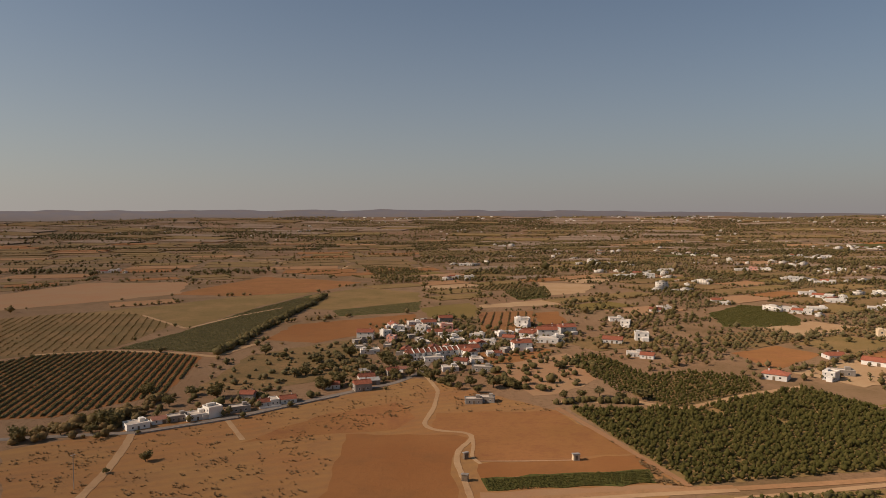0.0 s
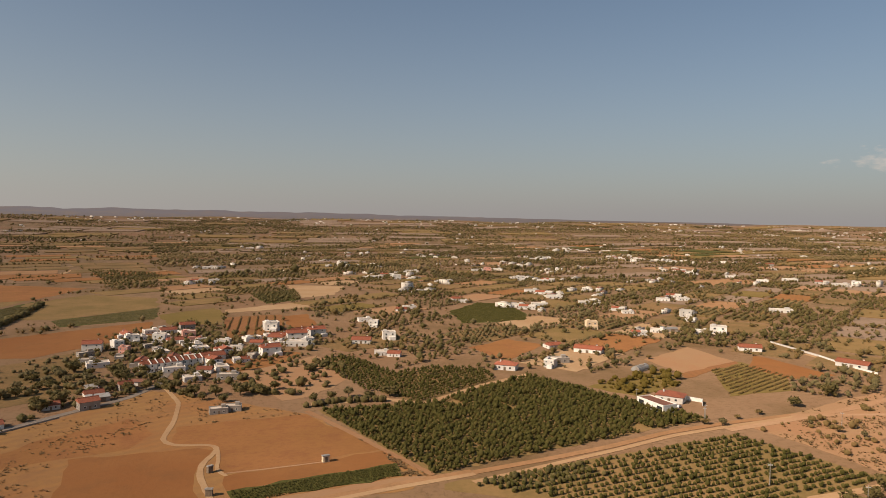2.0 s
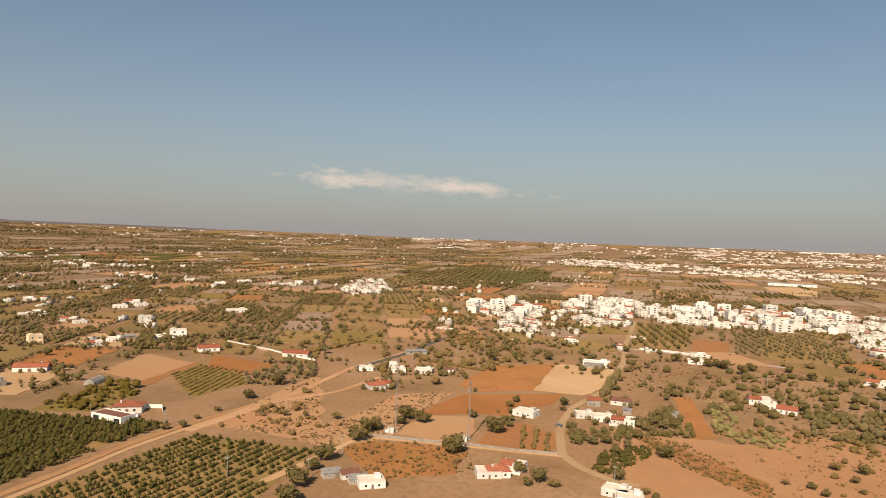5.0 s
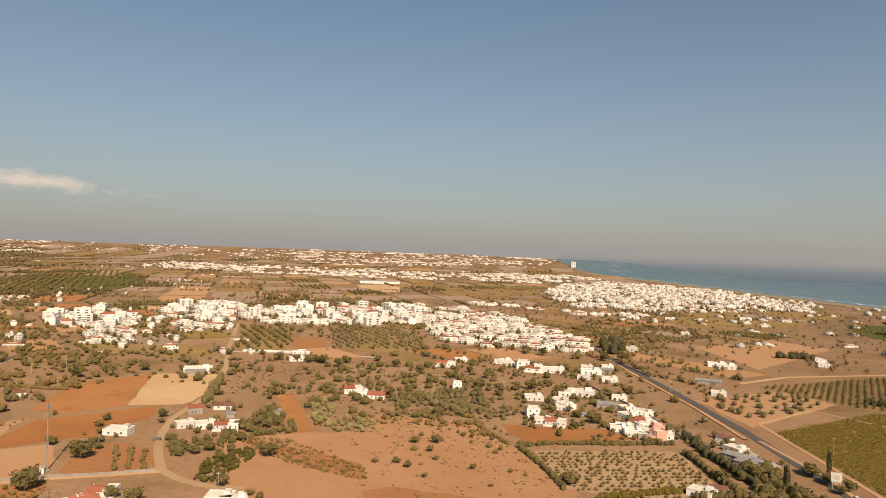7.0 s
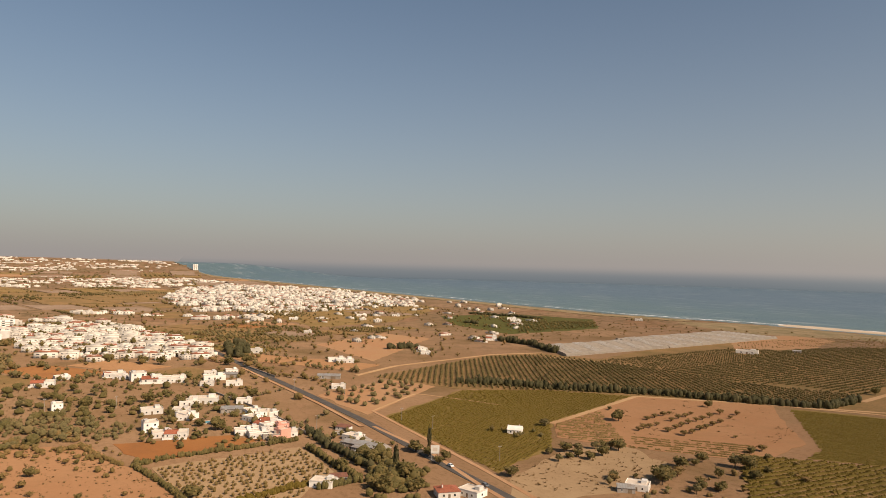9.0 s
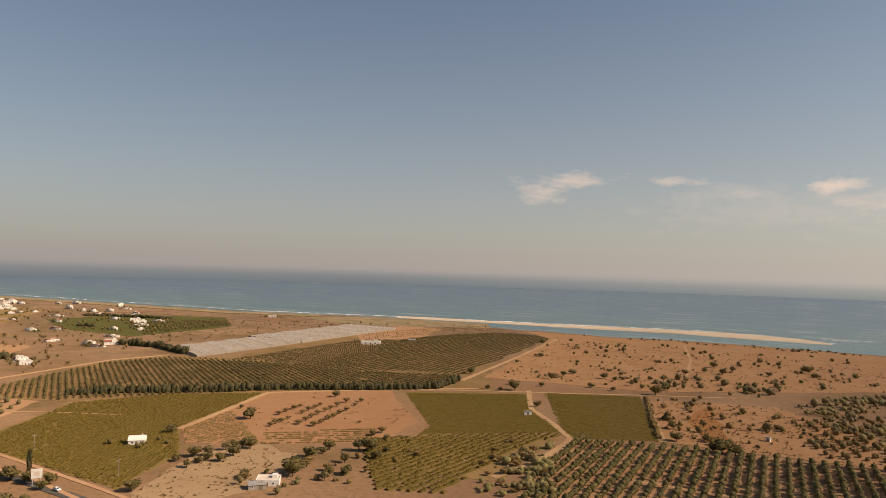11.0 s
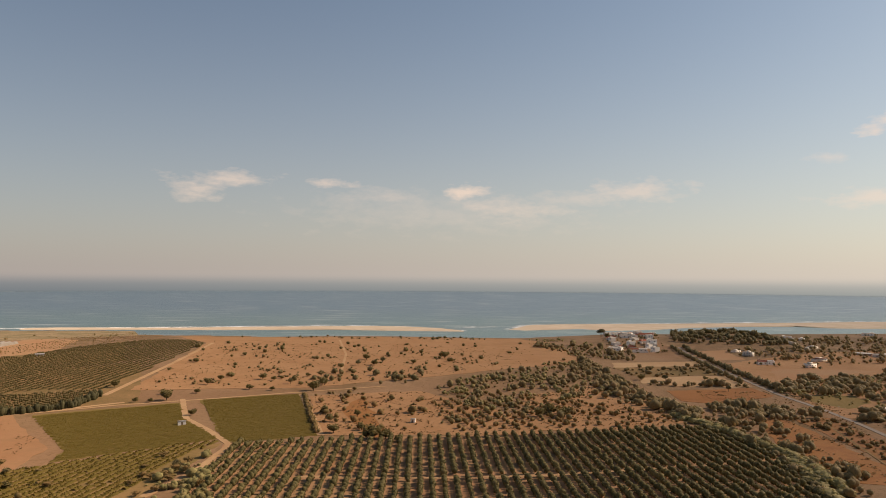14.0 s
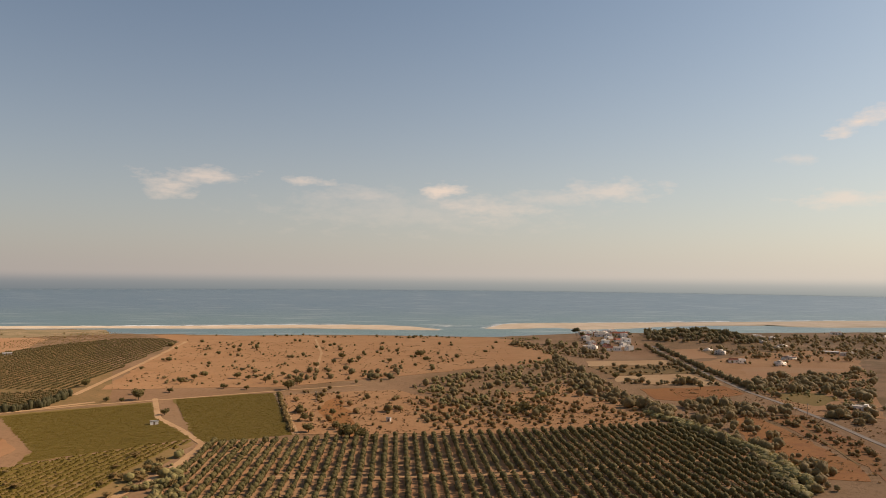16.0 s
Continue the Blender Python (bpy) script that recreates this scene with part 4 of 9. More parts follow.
ribbon("lane", [(314, 96), (344, 107), (370, 114), (408, 119), (464, 115), (504, 120), (577, 128), (700, 153), (895, 186)], 4.4, M_FALLOW, "pale winding lane to the town", "road")
ribbon("lane", [(314, 96), (301, 84), (292, 68), (292, 56)], 4.4, M_FALLOW, "pale lane past the white house", "road")
ribbon("walled_path", [(264, 188), (282, 189), (288, 185), (295, 157), (301, 138), (306, 117), (312, 96)], 3.0, M_TRACK, "pale path along a low wall", "path")
ribbon("dirt_track", [(213, 187), (232, 187), (266, 188)], 4.5, M_TRACK, "dirt track to the farmyard", wobble=0.3)
ribbon("road", [(430, 291), (498, 293), (608, 308), (710, 307)], 5.0, M_ASPHALT, "narrow asphalt road to the town", "road")
ribbon("road", [(664, 150), (661, 96), (649, 14), (630, -40)], 5.0, M_CONCRETE, "pale road along the orchards", "road")
ribbon("road", [(962, -228), (759, -227), (644, -221), (504, -217), (393, -212), (322, -205), (280, -201), (241, -198), (208, -195)], 6.0, M_ASPHALT, "straight dark asphalt main road", "road")
ribbon("service_lane", [(632, -215), (524, -211), (451, -209), (377, -203)], 2.6, M_VERGE, "pale service lane along the main road", "road", lift=0.5)
ribbon("dirt_track", [(375, -210), (310, -208), (251, -197), (227, -194)], 2.5, M_VERGE, "dusty shoulder of the main road")
ribbon("dirt_track", [(414, -231), (330, -221), (267, -213), (220, -206)], 2.5, M_VERGE, "dusty shoulder of the main road")
ribbon("dirt_track", [(328, -313), (344, -368), (366, -439), (313, -489), (235, -556)], 4.5, M_TRACK, "pale farm track between vineyards")
ribbon("dirt_track", [(414, -231), (454, -290), (426, -305), (387, -322)], 1.8, M_TRACK, "narrow pale track through the vineyard", wobble=0.4)
ribbon("dirt_track", [(550, -289), (585, -350), (614, -493), (602, -558)], 5.0, M_TRACK, "farm track round the orchard")
ribbon("dirt_track", [(576, -534), (497, -573), (483, -574)], 5.0, M_TRACK, "pale farm track among orchards")
ribbon("dirt_track", [(265, -587), (284, -785), (313, -1043)], 5.0, M_TRACK, "pale track along the orchard edge", wobble=0.2)
ribbon("dirt_track", [(282, -513), (237, -543), (186, -566), (101, -609), (35, -639)], 3.5, M_TRACK, "pale path between crops", wobble=0.3)
ribbon("dirt_track", [(195, -571), (167, -496), (139, -457), (115, -419), (117, -358), (127, -321)], 4.0, M_TRACK, "pale track between the crops", wobble=0.3)
ribbon("dirt_track", [(104, -597), (65, -443)], 5.0, M_TRACK, "pale track beside the crop", wobble=0.3)
ribbon("dirt_track", [(88, -740), (101, -899), (133, -1095)], 3.0, M_TRACK, "worn path over the hillside")
ribbon("lane", [(-350, -960), (-336, -850), (-319, -729), (-304, -600), (-304, -532), (-299, -476), (-291, -418), (-286, -360)], 4.0, M_LANE, "straight lane lined with trees", "road")
ribbon("ditch_path", [(-274, -469), (-258, -410), (-246, -364)], 1.6, M_SCRUB, "dark weedy ditch in red earth", "path")
ribbon("dirt_track", [(64, -352), (-7, -350), (-63, -354), (-111, -364), (-190, -382)], 2.4, M_TRACK, "pale cross path through the citrus rows")

# ---------------------------------------------------------------- beach and sandbars
def sandbar(corners, label, crest=1.2, mat=M_SAND, kind="sandbar"):
    bm = bmesh.new()
    cx = sum(c[0] for c in corners) / len(corners)
    cy = sum(c[1] for c in corners) / len(corners)
    rim = [bm.verts.new((x, y, -0.9)) for x, y in corners]
    mid = [bm.verts.new((x + (cx - x) * 0.05, y + (cy - y) * 0.3, crest * 0.6)) for x, y in corners]
    top = [bm.verts.new((x + (cx - x) * 0.15, y + (cy - y) * 0.7, crest)) for x, y in corners]
    for a, b in ((rim, mid), (mid, top)):
        for i in range(len(a)):
            j = (i + 1) % len(a)
            bm.faces.new((a[i], a[j], b[j], b[i]))
    bm.faces.new(top)
    bmesh.ops.recalc_face_normals(bm, faces=bm.faces[:])
    return tagged(part(kind, bm, mat, None), label, kind, kind="structure")


sandbar([(751, -1306), (660, -1312), (539, -1326), (429, -1347), (329, -1383), (198, -1406), (109, -1420), (39, -1409), (-28, -1369), (-75, -1297),
         (-73, -1276), (-26, -1279), (36, -1288), (99, -1297), (184, -1311), (307, -1298), (410, -1292), (523, -1291), (640, -1278), (729, -1272)], "long pale sandbar between lagoon and sea")
sandbar([(-153, -1322), (-206, -1449), (-269, -1478), (-344, -1491), (-461, -1516), (-591, -1534), (-724, -1552), (-866, -1581), (-1044, -1622), (-1700, -1700), (-1700, -1500),
         (-889, -1384), (-818, -1394), (-773, -1436), (-664, -1429), (-534, -1391), (-435, -1329), (-341, -1298), (-300, -1348), (-241, -1324), (-184, -1301)], "pale sandbar beyond the lagoon mouth")
sandbar([(860, -1130), (788, -1255), (640, -1268), (521, -1272), (466, -1160), (520, -1120), (640, -1030), (760, -1060)], "low dunes with grey-green scrub behind the beach", 0.9, M_DUNE, "dunes")
ribbon("beach", [(4700, -1210), (3600, -1205), (1800, -1190), (1050, -1205), (880, -1268), (740, -1296)], 30, M_SAND, "pale sandy beach along the coast", "beach", lift=1.0, wobble=0.3)
ribbon("dunes", [(4700, -1150), (3600, -1145), (1800, -1125), (1050, -1130), (860, -1190)], 60, M_DUNE, "low dunes with sparse scrub", "dunes", lift=0.8, wobble=0.3)

# ---------------------------------------------------------------- houses
def window_part(parent, x, y, z, turn, w=1.1, h=1.3, frame_mat=None):
    """A window set in a wall: frame proud of the wall, dark pane, sill."""
    bm = bmesh.new()
    rings = []
    for inset, deep in ((-0.06, 0.02), (-0.06, -0.08), (0.1, -0.08), (0.1, -0.02)):
        rings.append([bm.verts.new(p) for p in ((-w / 2 + inset, deep, inset), (w / 2 - inset, deep, inset), (w / 2 - inset, deep, h - inset), (-w / 2 + inset, deep, h - inset))])
    for p, q in zip(rings, rings[1:]):
        for i in range(4):
            j = (i + 1) % 4
            bm.faces.new((p[i], p[j], q[j], q[i]))
    bm.faces.new(rings[-1]).material_index = 1
    ob = part("window", bm, [frame_mat or M_WHITE, M_GLASS], parent)
    ob.matrix_basis = pose(x, y, z, 0, 0, turn)
    return ob


def door_part(parent, x, y, z, turn, mat, w=1.1, h=2.1):
    bm = bmesh.new()
    box(bm, -w / 2, w / 2, -0.05, 0.02, 0, h)
    box(bm, -w / 2 - 0.1, -w / 2, -0.08, 0.02, 0, h + 0.1)
    box(bm, w / 2, w / 2 + 0.1, -0.08, 0.02, 0, h + 0.1)
    box(bm, -w / 2, w / 2, -0.08, 0.02, h, h + 0.1)
    ob = part("door", bm, mat, parent)
    ob.matrix_basis = pose(x, y, z, 0, 0, turn)
    return ob


def chimney_part(parent, x, y, z, h=1.4, mat=None):
    bm = bmesh.new()
    box(bm, x - 0.35, x + 0.35, y - 0.3, y + 0.3, z - 1.0, z + h)
    stack = part("chimney", bm, mat or M_WHITE, parent)
    bm = bmesh.new()
    box(bm, x - 0.45, x + 0.45, y - 0.4, y + 0.4, z + h, z + h + 0.15)
    box(bm, x - 0.22, x + 0.22, y - 0.2, y + 0.2, z + h + 0.15, z + h + 0.45)
    part("cap", bm, M_TILE, stack)
    return stack


def gable_roof(parent, L, W, z, rise, mat, x=0, y=0, over=0.35):
    """Two pitched slopes with rows of tile courses and a ridge."""
    bm = bmesh.new()
    hx, hy, n = L / 2 + over, W / 2 + over, 7
    prof = [(-hy, z - 0.2)]
    for k in range(n):
        prof += [(-hy * (1 - k / n), z - 0.06 + rise * k / n), (-hy * (1 - (k + 1) / n), z - 0.16 + rise * (k + 1) / n)]
    prof += [(-0.2, z + 0.12 + rise), (0.2, z + 0.12 + rise)]
    prof += [(-p, q) for p, q in prof[-3::-1]]
    ends = [[bm.verts.new((x + sx * hx, y + p, q)) for p, q in prof] for sx in (-1, 1)]
    for i in range(len(prof)):
        j = (i + 1) % len(prof)
        bm.faces.new((ends[0][i], ends[1][i], ends[1][j], ends[0][j]))
    bm.faces.new(ends[0])
    bm.faces.new(ends[1][::-1])
    bmesh.ops.recalc_face_normals(bm, faces=bm.faces[:])
    return part("roof", bm, mat, parent)


def hip_roof(parent, L, W, z, rise, mat, x=0, y=0, over=0.4):
    bm = bmesh.new()
    hx, hy, r = L / 2 + over, W / 2 + over, max(0.3, (L - W) / 2)
    lo = [bm.verts.new((x + a, y + b, z)) for a, b in ((-hx, -hy), (hx, -hy), (hx, hy), (-hx, hy))]
    eave = [bm.verts.new((x + a, y + b, z + 0.14)) for a, b in ((-hx, -hy), (hx, -hy), (hx, hy), (-hx, hy))]
    top = [bm.verts.new((x - r, y, z + rise)), bm.verts.new((x + r, y, z + rise))]
    bm.faces.new((eave[0], eave[1], top[1], top[0]))
    bm.faces.new((eave[2], eave[3], top[0], top[1]))
    bm.faces.new((eave[1], eave[2], top[1]))
    bm.faces.new((eave[3], eave[0], top[0]))
    for i in range(4):
        j = (i + 1) % 4
        bm.faces.new((lo[i], lo[j], eave[j], eave[i]))
    bm.faces.new(lo[::-1])
    return part("roof", bm, mat, parent)


def flat_roof(parent, L, W, z, mat_deck, mat_wall, x=0, y=0, lip=0.55):
    bm = bmesh.new()
    rings = []
    for out, up in ((0.05, -0.1), (0.05, lip), (-0.25, lip), (-0.25, 0.05)):
        hx, hy = L / 2 + out, W / 2 + out
        rings.append([bm.verts.new((x + a, y + b, z + up)) for a, b in ((-hx, -hy), (hx, -hy), (hx, hy), (-hx, hy))])
    for p, q in zip(rings, rings[1:]):
        for i in range(4):
            j = (i + 1) % 4
            bm.faces.new((p[i], p[j], q[j], q[i])).material_index = 1
    bm.faces.new(rings[-1])
    return part("roof", bm, [mat_deck, mat_wall], parent)


def wall_part(parent, L, W, z0, z1, mat, x=0, y=0, name="wall"):
    bm = bmesh.new()
    box(bm, x - L / 2, x + L / 2, y - W / 2, y + W / 2, z0, z1)
    box(bm, x - L / 2 - 0.04, x + L / 2 + 0.04, y - W / 2 - 0.04, y + W / 2 + 0.04, z0, z0 + 0.5)
    bmesh.ops.bevel(bm, geom=[e for e in bm.edges if abs(e.verts[0].co.z - e.verts[1].co.z) > 1.5], offset=0.05, segments=1, affect="EDGES")
    return part(name, bm, mat, parent)


def windows_round(parent, L, W, z, n_long, n_short, x=0, y=0, sides="nsew", w=1.1, h=1.3, skip=()):
    k = 0
    for side, n, span, fix, turn in (("s", n_long, L, -W / 2, 0), ("n", n_long, L, W / 2, 180), ("e", n_short, W, L / 2, 90), ("w", n_short, W, -L / 2, 270)):
        if side not in sides:
            continue
        for i in range(n):
            k += 1
            if k in skip:
                continue
            p = span * ((i + 0.5) / n - 0.5)
            if turn in (0, 180):
                window_part(parent, x + p, y + fix, z, turn, w, h)
            else:
                window_part(parent, x + fix, y + p, z, turn, w, h)


def house_flat_low(wall, label, L=16.0, W=10.0):
    t = new("house")
    wall_part(t, L, W, -0.5, 3.3, wall)
    flat_roof(t, L, W, 3.3, M_DECK, wall)
    windows_round(t, L, W, 1.0, 2, 1, w=1.4)
    door_part(t, 0, -W / 2, 0, 0, M_WOOD)
    bm = bmesh.new()
    box(bm, L * 0.15, L * 0.38, -W * 0.05, W * 0.35, 3.34, 5.2)
    part("rooftop_room", bm, wall, t)
    return tagged(t, label, "house")


def house_flat_tall(wall, label, L=11.0, W=9.0):
    t = new("house")
    wall_part(t, L, W, -0.5, 6.3, wall)
    flat_roof(t, L, W, 6.3, M_DECK, wall, lip=0.7)
    for z in (1.0, 4.1):
        windows_round(t, L, W, z, 2, 1, 0, 0, "snw" if z < 2 else "sn", 1.5, 1.4)
    door_part(t, 0, -W / 2, 0, 0, M_WOOD)
    wall_part(t, L * 0.5, 4.0, -0.5, 3.0, wall, L * 0.2, -W / 2 - 2.0, "porch")
    bm = bmesh.new()
    box(bm, -0.4 * L, -0.15 * L, -0.3 * W, 0.3 * W, 6.36, 7.9)
    part("rooftop_room", bm, wall, t)
    return tagged(t, label, "house")


def house_gable(wall, roof, label, L=13.0, W=8.0, z=3.1, rise=2.0, floors=1):
    t = new("house")
    wall_part(t, L, W, -0.5, z, wall)
    gable_roof(t, L, W, z, rise, roof)
    for k in range(floors):
        windows_round(t, L, W, 1.0 + 3.0 * k, 2, 1, w=1.3)
    door_part(t, 0, -W / 2, 0, 0, M_WOOD)
    chimney_part(t, L * 0.28, W * 0.2, z + rise * 0.7, 1.3, wall)
    wall_part(t, L * 0.35, 3.4, -0.5, 2.6, wall, -L * 0.3, W / 2 + 1.7, "annexe")
    return tagged(t, label, "house")


def house_hip(wall, roof, label, L=12.5, W=9.5, z=3.2, rise=2.1, floors=1):
    t = new("house")
    wall_part(t, L, W, -0.5, z, wall)
    hip_roof(t, L, W, z, rise, roof)
    for k in range(floors):
        windows_round(t, L, W, 1.0 + 3.0 * k, 2, 1, w=1.3)
    door_part(t, 0, -W / 2, 0, 0, M_WOOD)
    chimney_part(t, -L * 0.25, -W * 0.15, z + rise * 0.75, 1.2, wall)
    return tagged(t, label, "house")


def house_mixed(wall, roof, label):
    """A low white house: a tiled wing, a flat wing with a terrace and a yard wall."""
    t = new("house")
    wall_part(t, 9.0, 7.5, -0.5, 3.0, wall, -4.0, 0)
    gable_roof(t, 9.0, 7.5, 3.0, 1.7, roof, -4.0, 0)
    wall_part(t, 7.0, 9.0, -0.5, 3.6, wall, 4.1, 0.4, "wing")
    flat_roof(t, 7.0, 9.0, 3.6, M_DECK, wall, 4.1, 0.4)
    windows_round(t, 9.0, 7.5, 1.0, 2, 1, -4.0, 0, "snw")
    windows_round(t, 7.0, 9.0, 1.1, 2, 2, 4.1, 0.4, "sne")
    door_part(t, -1.4, -3.75, 0, 0, M_WOOD)
    chimney_part(t, -6.5, 1.6, 3.9, 1.3, wall)
    bm = bmesh.new()
    box(bm, -9.0, 8.0, -8.0, -7.8, -0.4, 1.3)
    box(bm, -9.2, -9.0, -8.0, 3.0, -0.4, 1.3)
    part("yard_wall", bm, wall, t)
    return tagged(t, label, "house")


def shed(wall, roof, label, L=12.0, W=6.0, z=2.6):
    """A low lean-to with a sheet roof on battens and an open bay."""
    t = new("shed")
    wall_part(t, L, W, -0.4, z, wall)
    bm = bmesh.new()
    n = 14
    rows = []
    for i in range(n + 1):
        px, up = -L / 2 - 0.3 + (L + 0.6) * i / n, 0.07 * (i % 2)
        rows.append([bm.verts.new((px, -W / 2 - 0.4, z + 0.05 + up)), bm.verts.new((px, W / 2 + 0.4, z + 0.83 + up))])
    for p, q in zip(rows, rows[1:]):
        bm.faces.new((p[0], q[0], q[1], p[1]))
    ext = bmesh.ops.extrude_face_region(bm, geom=bm.faces[:])
    bmesh.ops.translate(bm, verts=[v for v in ext["geom"] if isinstance(v, bmesh.types.BMVert)], vec=(0, 0, 0.08))
    part("roof", bm, roof, t)
    door_part(t, L * 0.2, -W / 2, 0, 0, M_WOOD, 2.4, 2.1)
    window_part(t, -L * 0.25, -W / 2, 1.0, 0)
    return tagged(t, label, "shed")


def apartment_block(wall, label, L=22.0, W=12.0, floors=3, roof=None):
    t = new("apartment_block")
    z = floors * 3.0 + 0.4
    wall_part(t, L, W, -0.5, z, wall)
    if roof:
        hip_roof(t, L, W, z, 2.2, roof)
    else:
        flat_roof(t, L, W, z, M_DECK, wall, lip=0.9)
        bm = bmesh.new()
        box(bm, -L * 0.2, L * 0.05, -2, 2.5, z + 0.06, z + 2.5)
        part("stair_head", bm, wall, t)
    for k in range(floors):
        windows_round(t, L, W, 0.9 + 3.0 * k, 2, 0, 0, 0, "sn", 3.6, 1.7)
        if k:
            bm = bmesh.new()
            f = box(bm, -L * 0.4, L * 0.4, -W / 2 - 1.3, -W / 2 - 0.01, 3.0 * k + 0.1, 3.0 * k + 1.2)
            bmesh.ops.inset_region(bm, faces=[g for g in bm.faces if g.normal.z > 0.9 or g.calc_center_median().z > 3.0 * k + 1.15], thickness=0.1, depth=-0.9)
            part("balcony", bm, wall, t)
    return tagged(t, label, "apartment building")


KIT = {
    "low": house_flat_low(M_WHITE, "low whitewashed house with a flat roof terrace", 16, 10),
    "tall": house_flat_tall(M_WHITE, "two-storey white house with flat roof and porch"),
    "gable": house_gable(M_WHITE, M_TILE, "white house with a pitched clay tile roof"),
    "gable2": house_gable(M_WHITE, M_TILE, "two-storey white house with a clay tile roof", 12, 8.5, 5.9, 2.0, 2),
    "hip": house_hip(M_WHITE, M_TILE, "white bungalow under a hipped clay tile roof"),
    "mixed": house_mixed(M_WHITE, M_TILE, "rambling white house with tiled and flat wings"),
    "farm": house_gable(M_WHITE, M_WHITE, "small white farmhouse with a whitewashed pitched roof", 11, 7.5, 3.0, 2.2),
    "cream": house_flat_tall(M_CREAM, "two-storey cream-coloured house with flat roof", 10, 9),
    "pink": house_flat_tall(M_PINK, "two-storey pink rendered house with roof terrace", 11, 9),
    "grey": house_gable(M_CONCRETE, M_TILE, "unpainted grey house with a tiled roof", 11, 7.5, 4.6, 1.8, 1),
    "ruin": house_flat_low(M_CONCRETE, "weathered grey flat-roofed outbuilding", 14, 7),
    "shed": shed(M_CONCRETE, M_SHEET, "low farm shed with a corrugated metal roof"),
    "rust": shed(M_WHITE, M_RUST, "whitewashed shed under a rusty red sheet roof", 12, 6),
    "block": apartment_block(M_WHITE, "white three-storey apartment building with balconies"),
    "block4": apartment_block(M_WHITE, "white four-storey apartment building with flat roof", 20, 13, 4),
    "blockr": apartment_block(M_WHITE, "white apartment building with a red tile roof", 24, 12, 2, M_TILE),
}
KIT_LEN = {"low": 16, "tall": 11, "gable": 13, "gable2": 12, "hip": 12.5, "mixed": 17, "farm": 11, "cream": 10, "pink": 11, "grey": 11,
           "ruin": 14, "shed": 12, "rust": 12, "block": 22, "block4": 20, "blockr": 24}
FIRST = set()
FOOT = []  # where houses stand: x, y, radius


def put(kind, x, y, turn, length=None, group=""):
    """Stand a house of that kind on the ground; length sets its size within reason."""
    s = 1.0 if not length else min(1.6, max(0.65, length / KIT_LEN[kind]))
    if kind in ("tall", "cream", "pink"):
        s = max(0.6, s * 0.78)
    t = min(1.08, max(0.76, s ** 0.5))
    ob = KIT[kind]
    FOOT.append((x, y, KIT_LEN[kind] * s * 0.62))
    if kind not in FIRST:
        FIRST.add(kind)
        ob.matrix_basis = pose(x, y, height(x, y), 0, 0, turn)
    else:
        ob = copy_thing(KIT[kind], pose(x, y, height(x, y), 0, 0, turn))
    ob.scale = (s, t, t)
    if group:
        ob["group"] = group
    return ob


def settle(rows, kinds, group):
    for (x, y, turn, length), kind in zip(rows, kinds.split()):
        put(kind, x, y, turn, length, group)


def spread(poly, step, seed, jitter=0.35, turn=0.0):
    """Places on a loose grid inside poly."""
    rng = random.Random(seed)
    xs, ys = [p[0] for p in poly], [p[1] for p in poly]
    cx, cy, c, s = sum(xs) / len(xs), sum(ys) / len(ys), math.cos(radians(turn)), math.sin(radians(turn))
    reach = max(max(xs) - min(xs), max(ys) - min(ys))
    n = int(reach / step) + 1
    out = []
    for i in range(-n, n + 1):
        for j in range(-n, n + 1):
            u, v = (i + rng.uniform(-jitter, jitter)) * step, (j + rng.uniform(-jitter, jitter)) * step
            x, y = cx + u * c - v * s, cy + u * s + v * c
            if inside(x, y, poly):
                out.append((x, y))
    return out


def clear_of_houses(x, y, pad):
    """No house and no track there."""
    return (round(x), round(y)) not in TRACK_CELLS and all((x - a) ** 2 + (y - b) ** 2 > (r + pad) ** 2 for a, b, r in FOOT)


# the village street
settle([(-66, 547, 27, 10.8), (-62, 521, -8, 9.5), (-48, 576, 30, 9.7), (-39, 595, 14, 12.9), (-41, 551, -16, 8.5), (-27, 640, 17, 11.9), (-19, 596, -8, 12.1)], "ruin ruin tall tall pink low tall", "village houses")
settle([(2, 653, 12, 12.3), (3, 603, 5, 13.3), (5, 560, 9, 14.1), (28, 573, -13, 11.9), (26, 540, 17, 10.3), (36, 543, -9, 9.6), (72, 632, 6, 16.4), (70, 577, -27, 12.2)], "grey pink low low mixed low tall gable", "village houses")
settle([(86, 574, -1, 16.0), (83, 548, -17, 17.0), (92, 551, 6, 9.1), (52, 549, -17, 9.8), (-7, 478, 9, 13.5), (12, 468, -16, 9.7), (4, 448, 11, 8.5), (18, 511, 18, 16.2)], "gable2 low tall grey low gable low gable", "village houses")
settle([(25, 446, -11, 12.9), (-32, 435, 16, 7.4), (-26, 445, -17, 9.0), (-47, 422, 16, 9.7), (-48, 439, 31, 10.1), (-65, 403, 14, 5.5), (-27, 501, 83, 10.1)], "ruin grey rust gable shed gable grey", "village houses")
rng = random.Random(5)
for x, y in spread([(-69, 535), (-53, 627), (8, 673), (42, 578), (79, 647), (111, 592), (90, 529), (38, 486), (32, 438), (-2, 468), (-27, 482), (-53, 497)], 19, 8, 0.35, 15):
    if clear_of_houses(x, y, 6):
        put(rng.choice(["low", "gable", "mixed", "grey", "low", "gable2", "ruin"]), x, y, rng.choice([0, 90, 180, 270]) + rng.gauss(12, 8), rng.uniform(9, 14), "village houses")
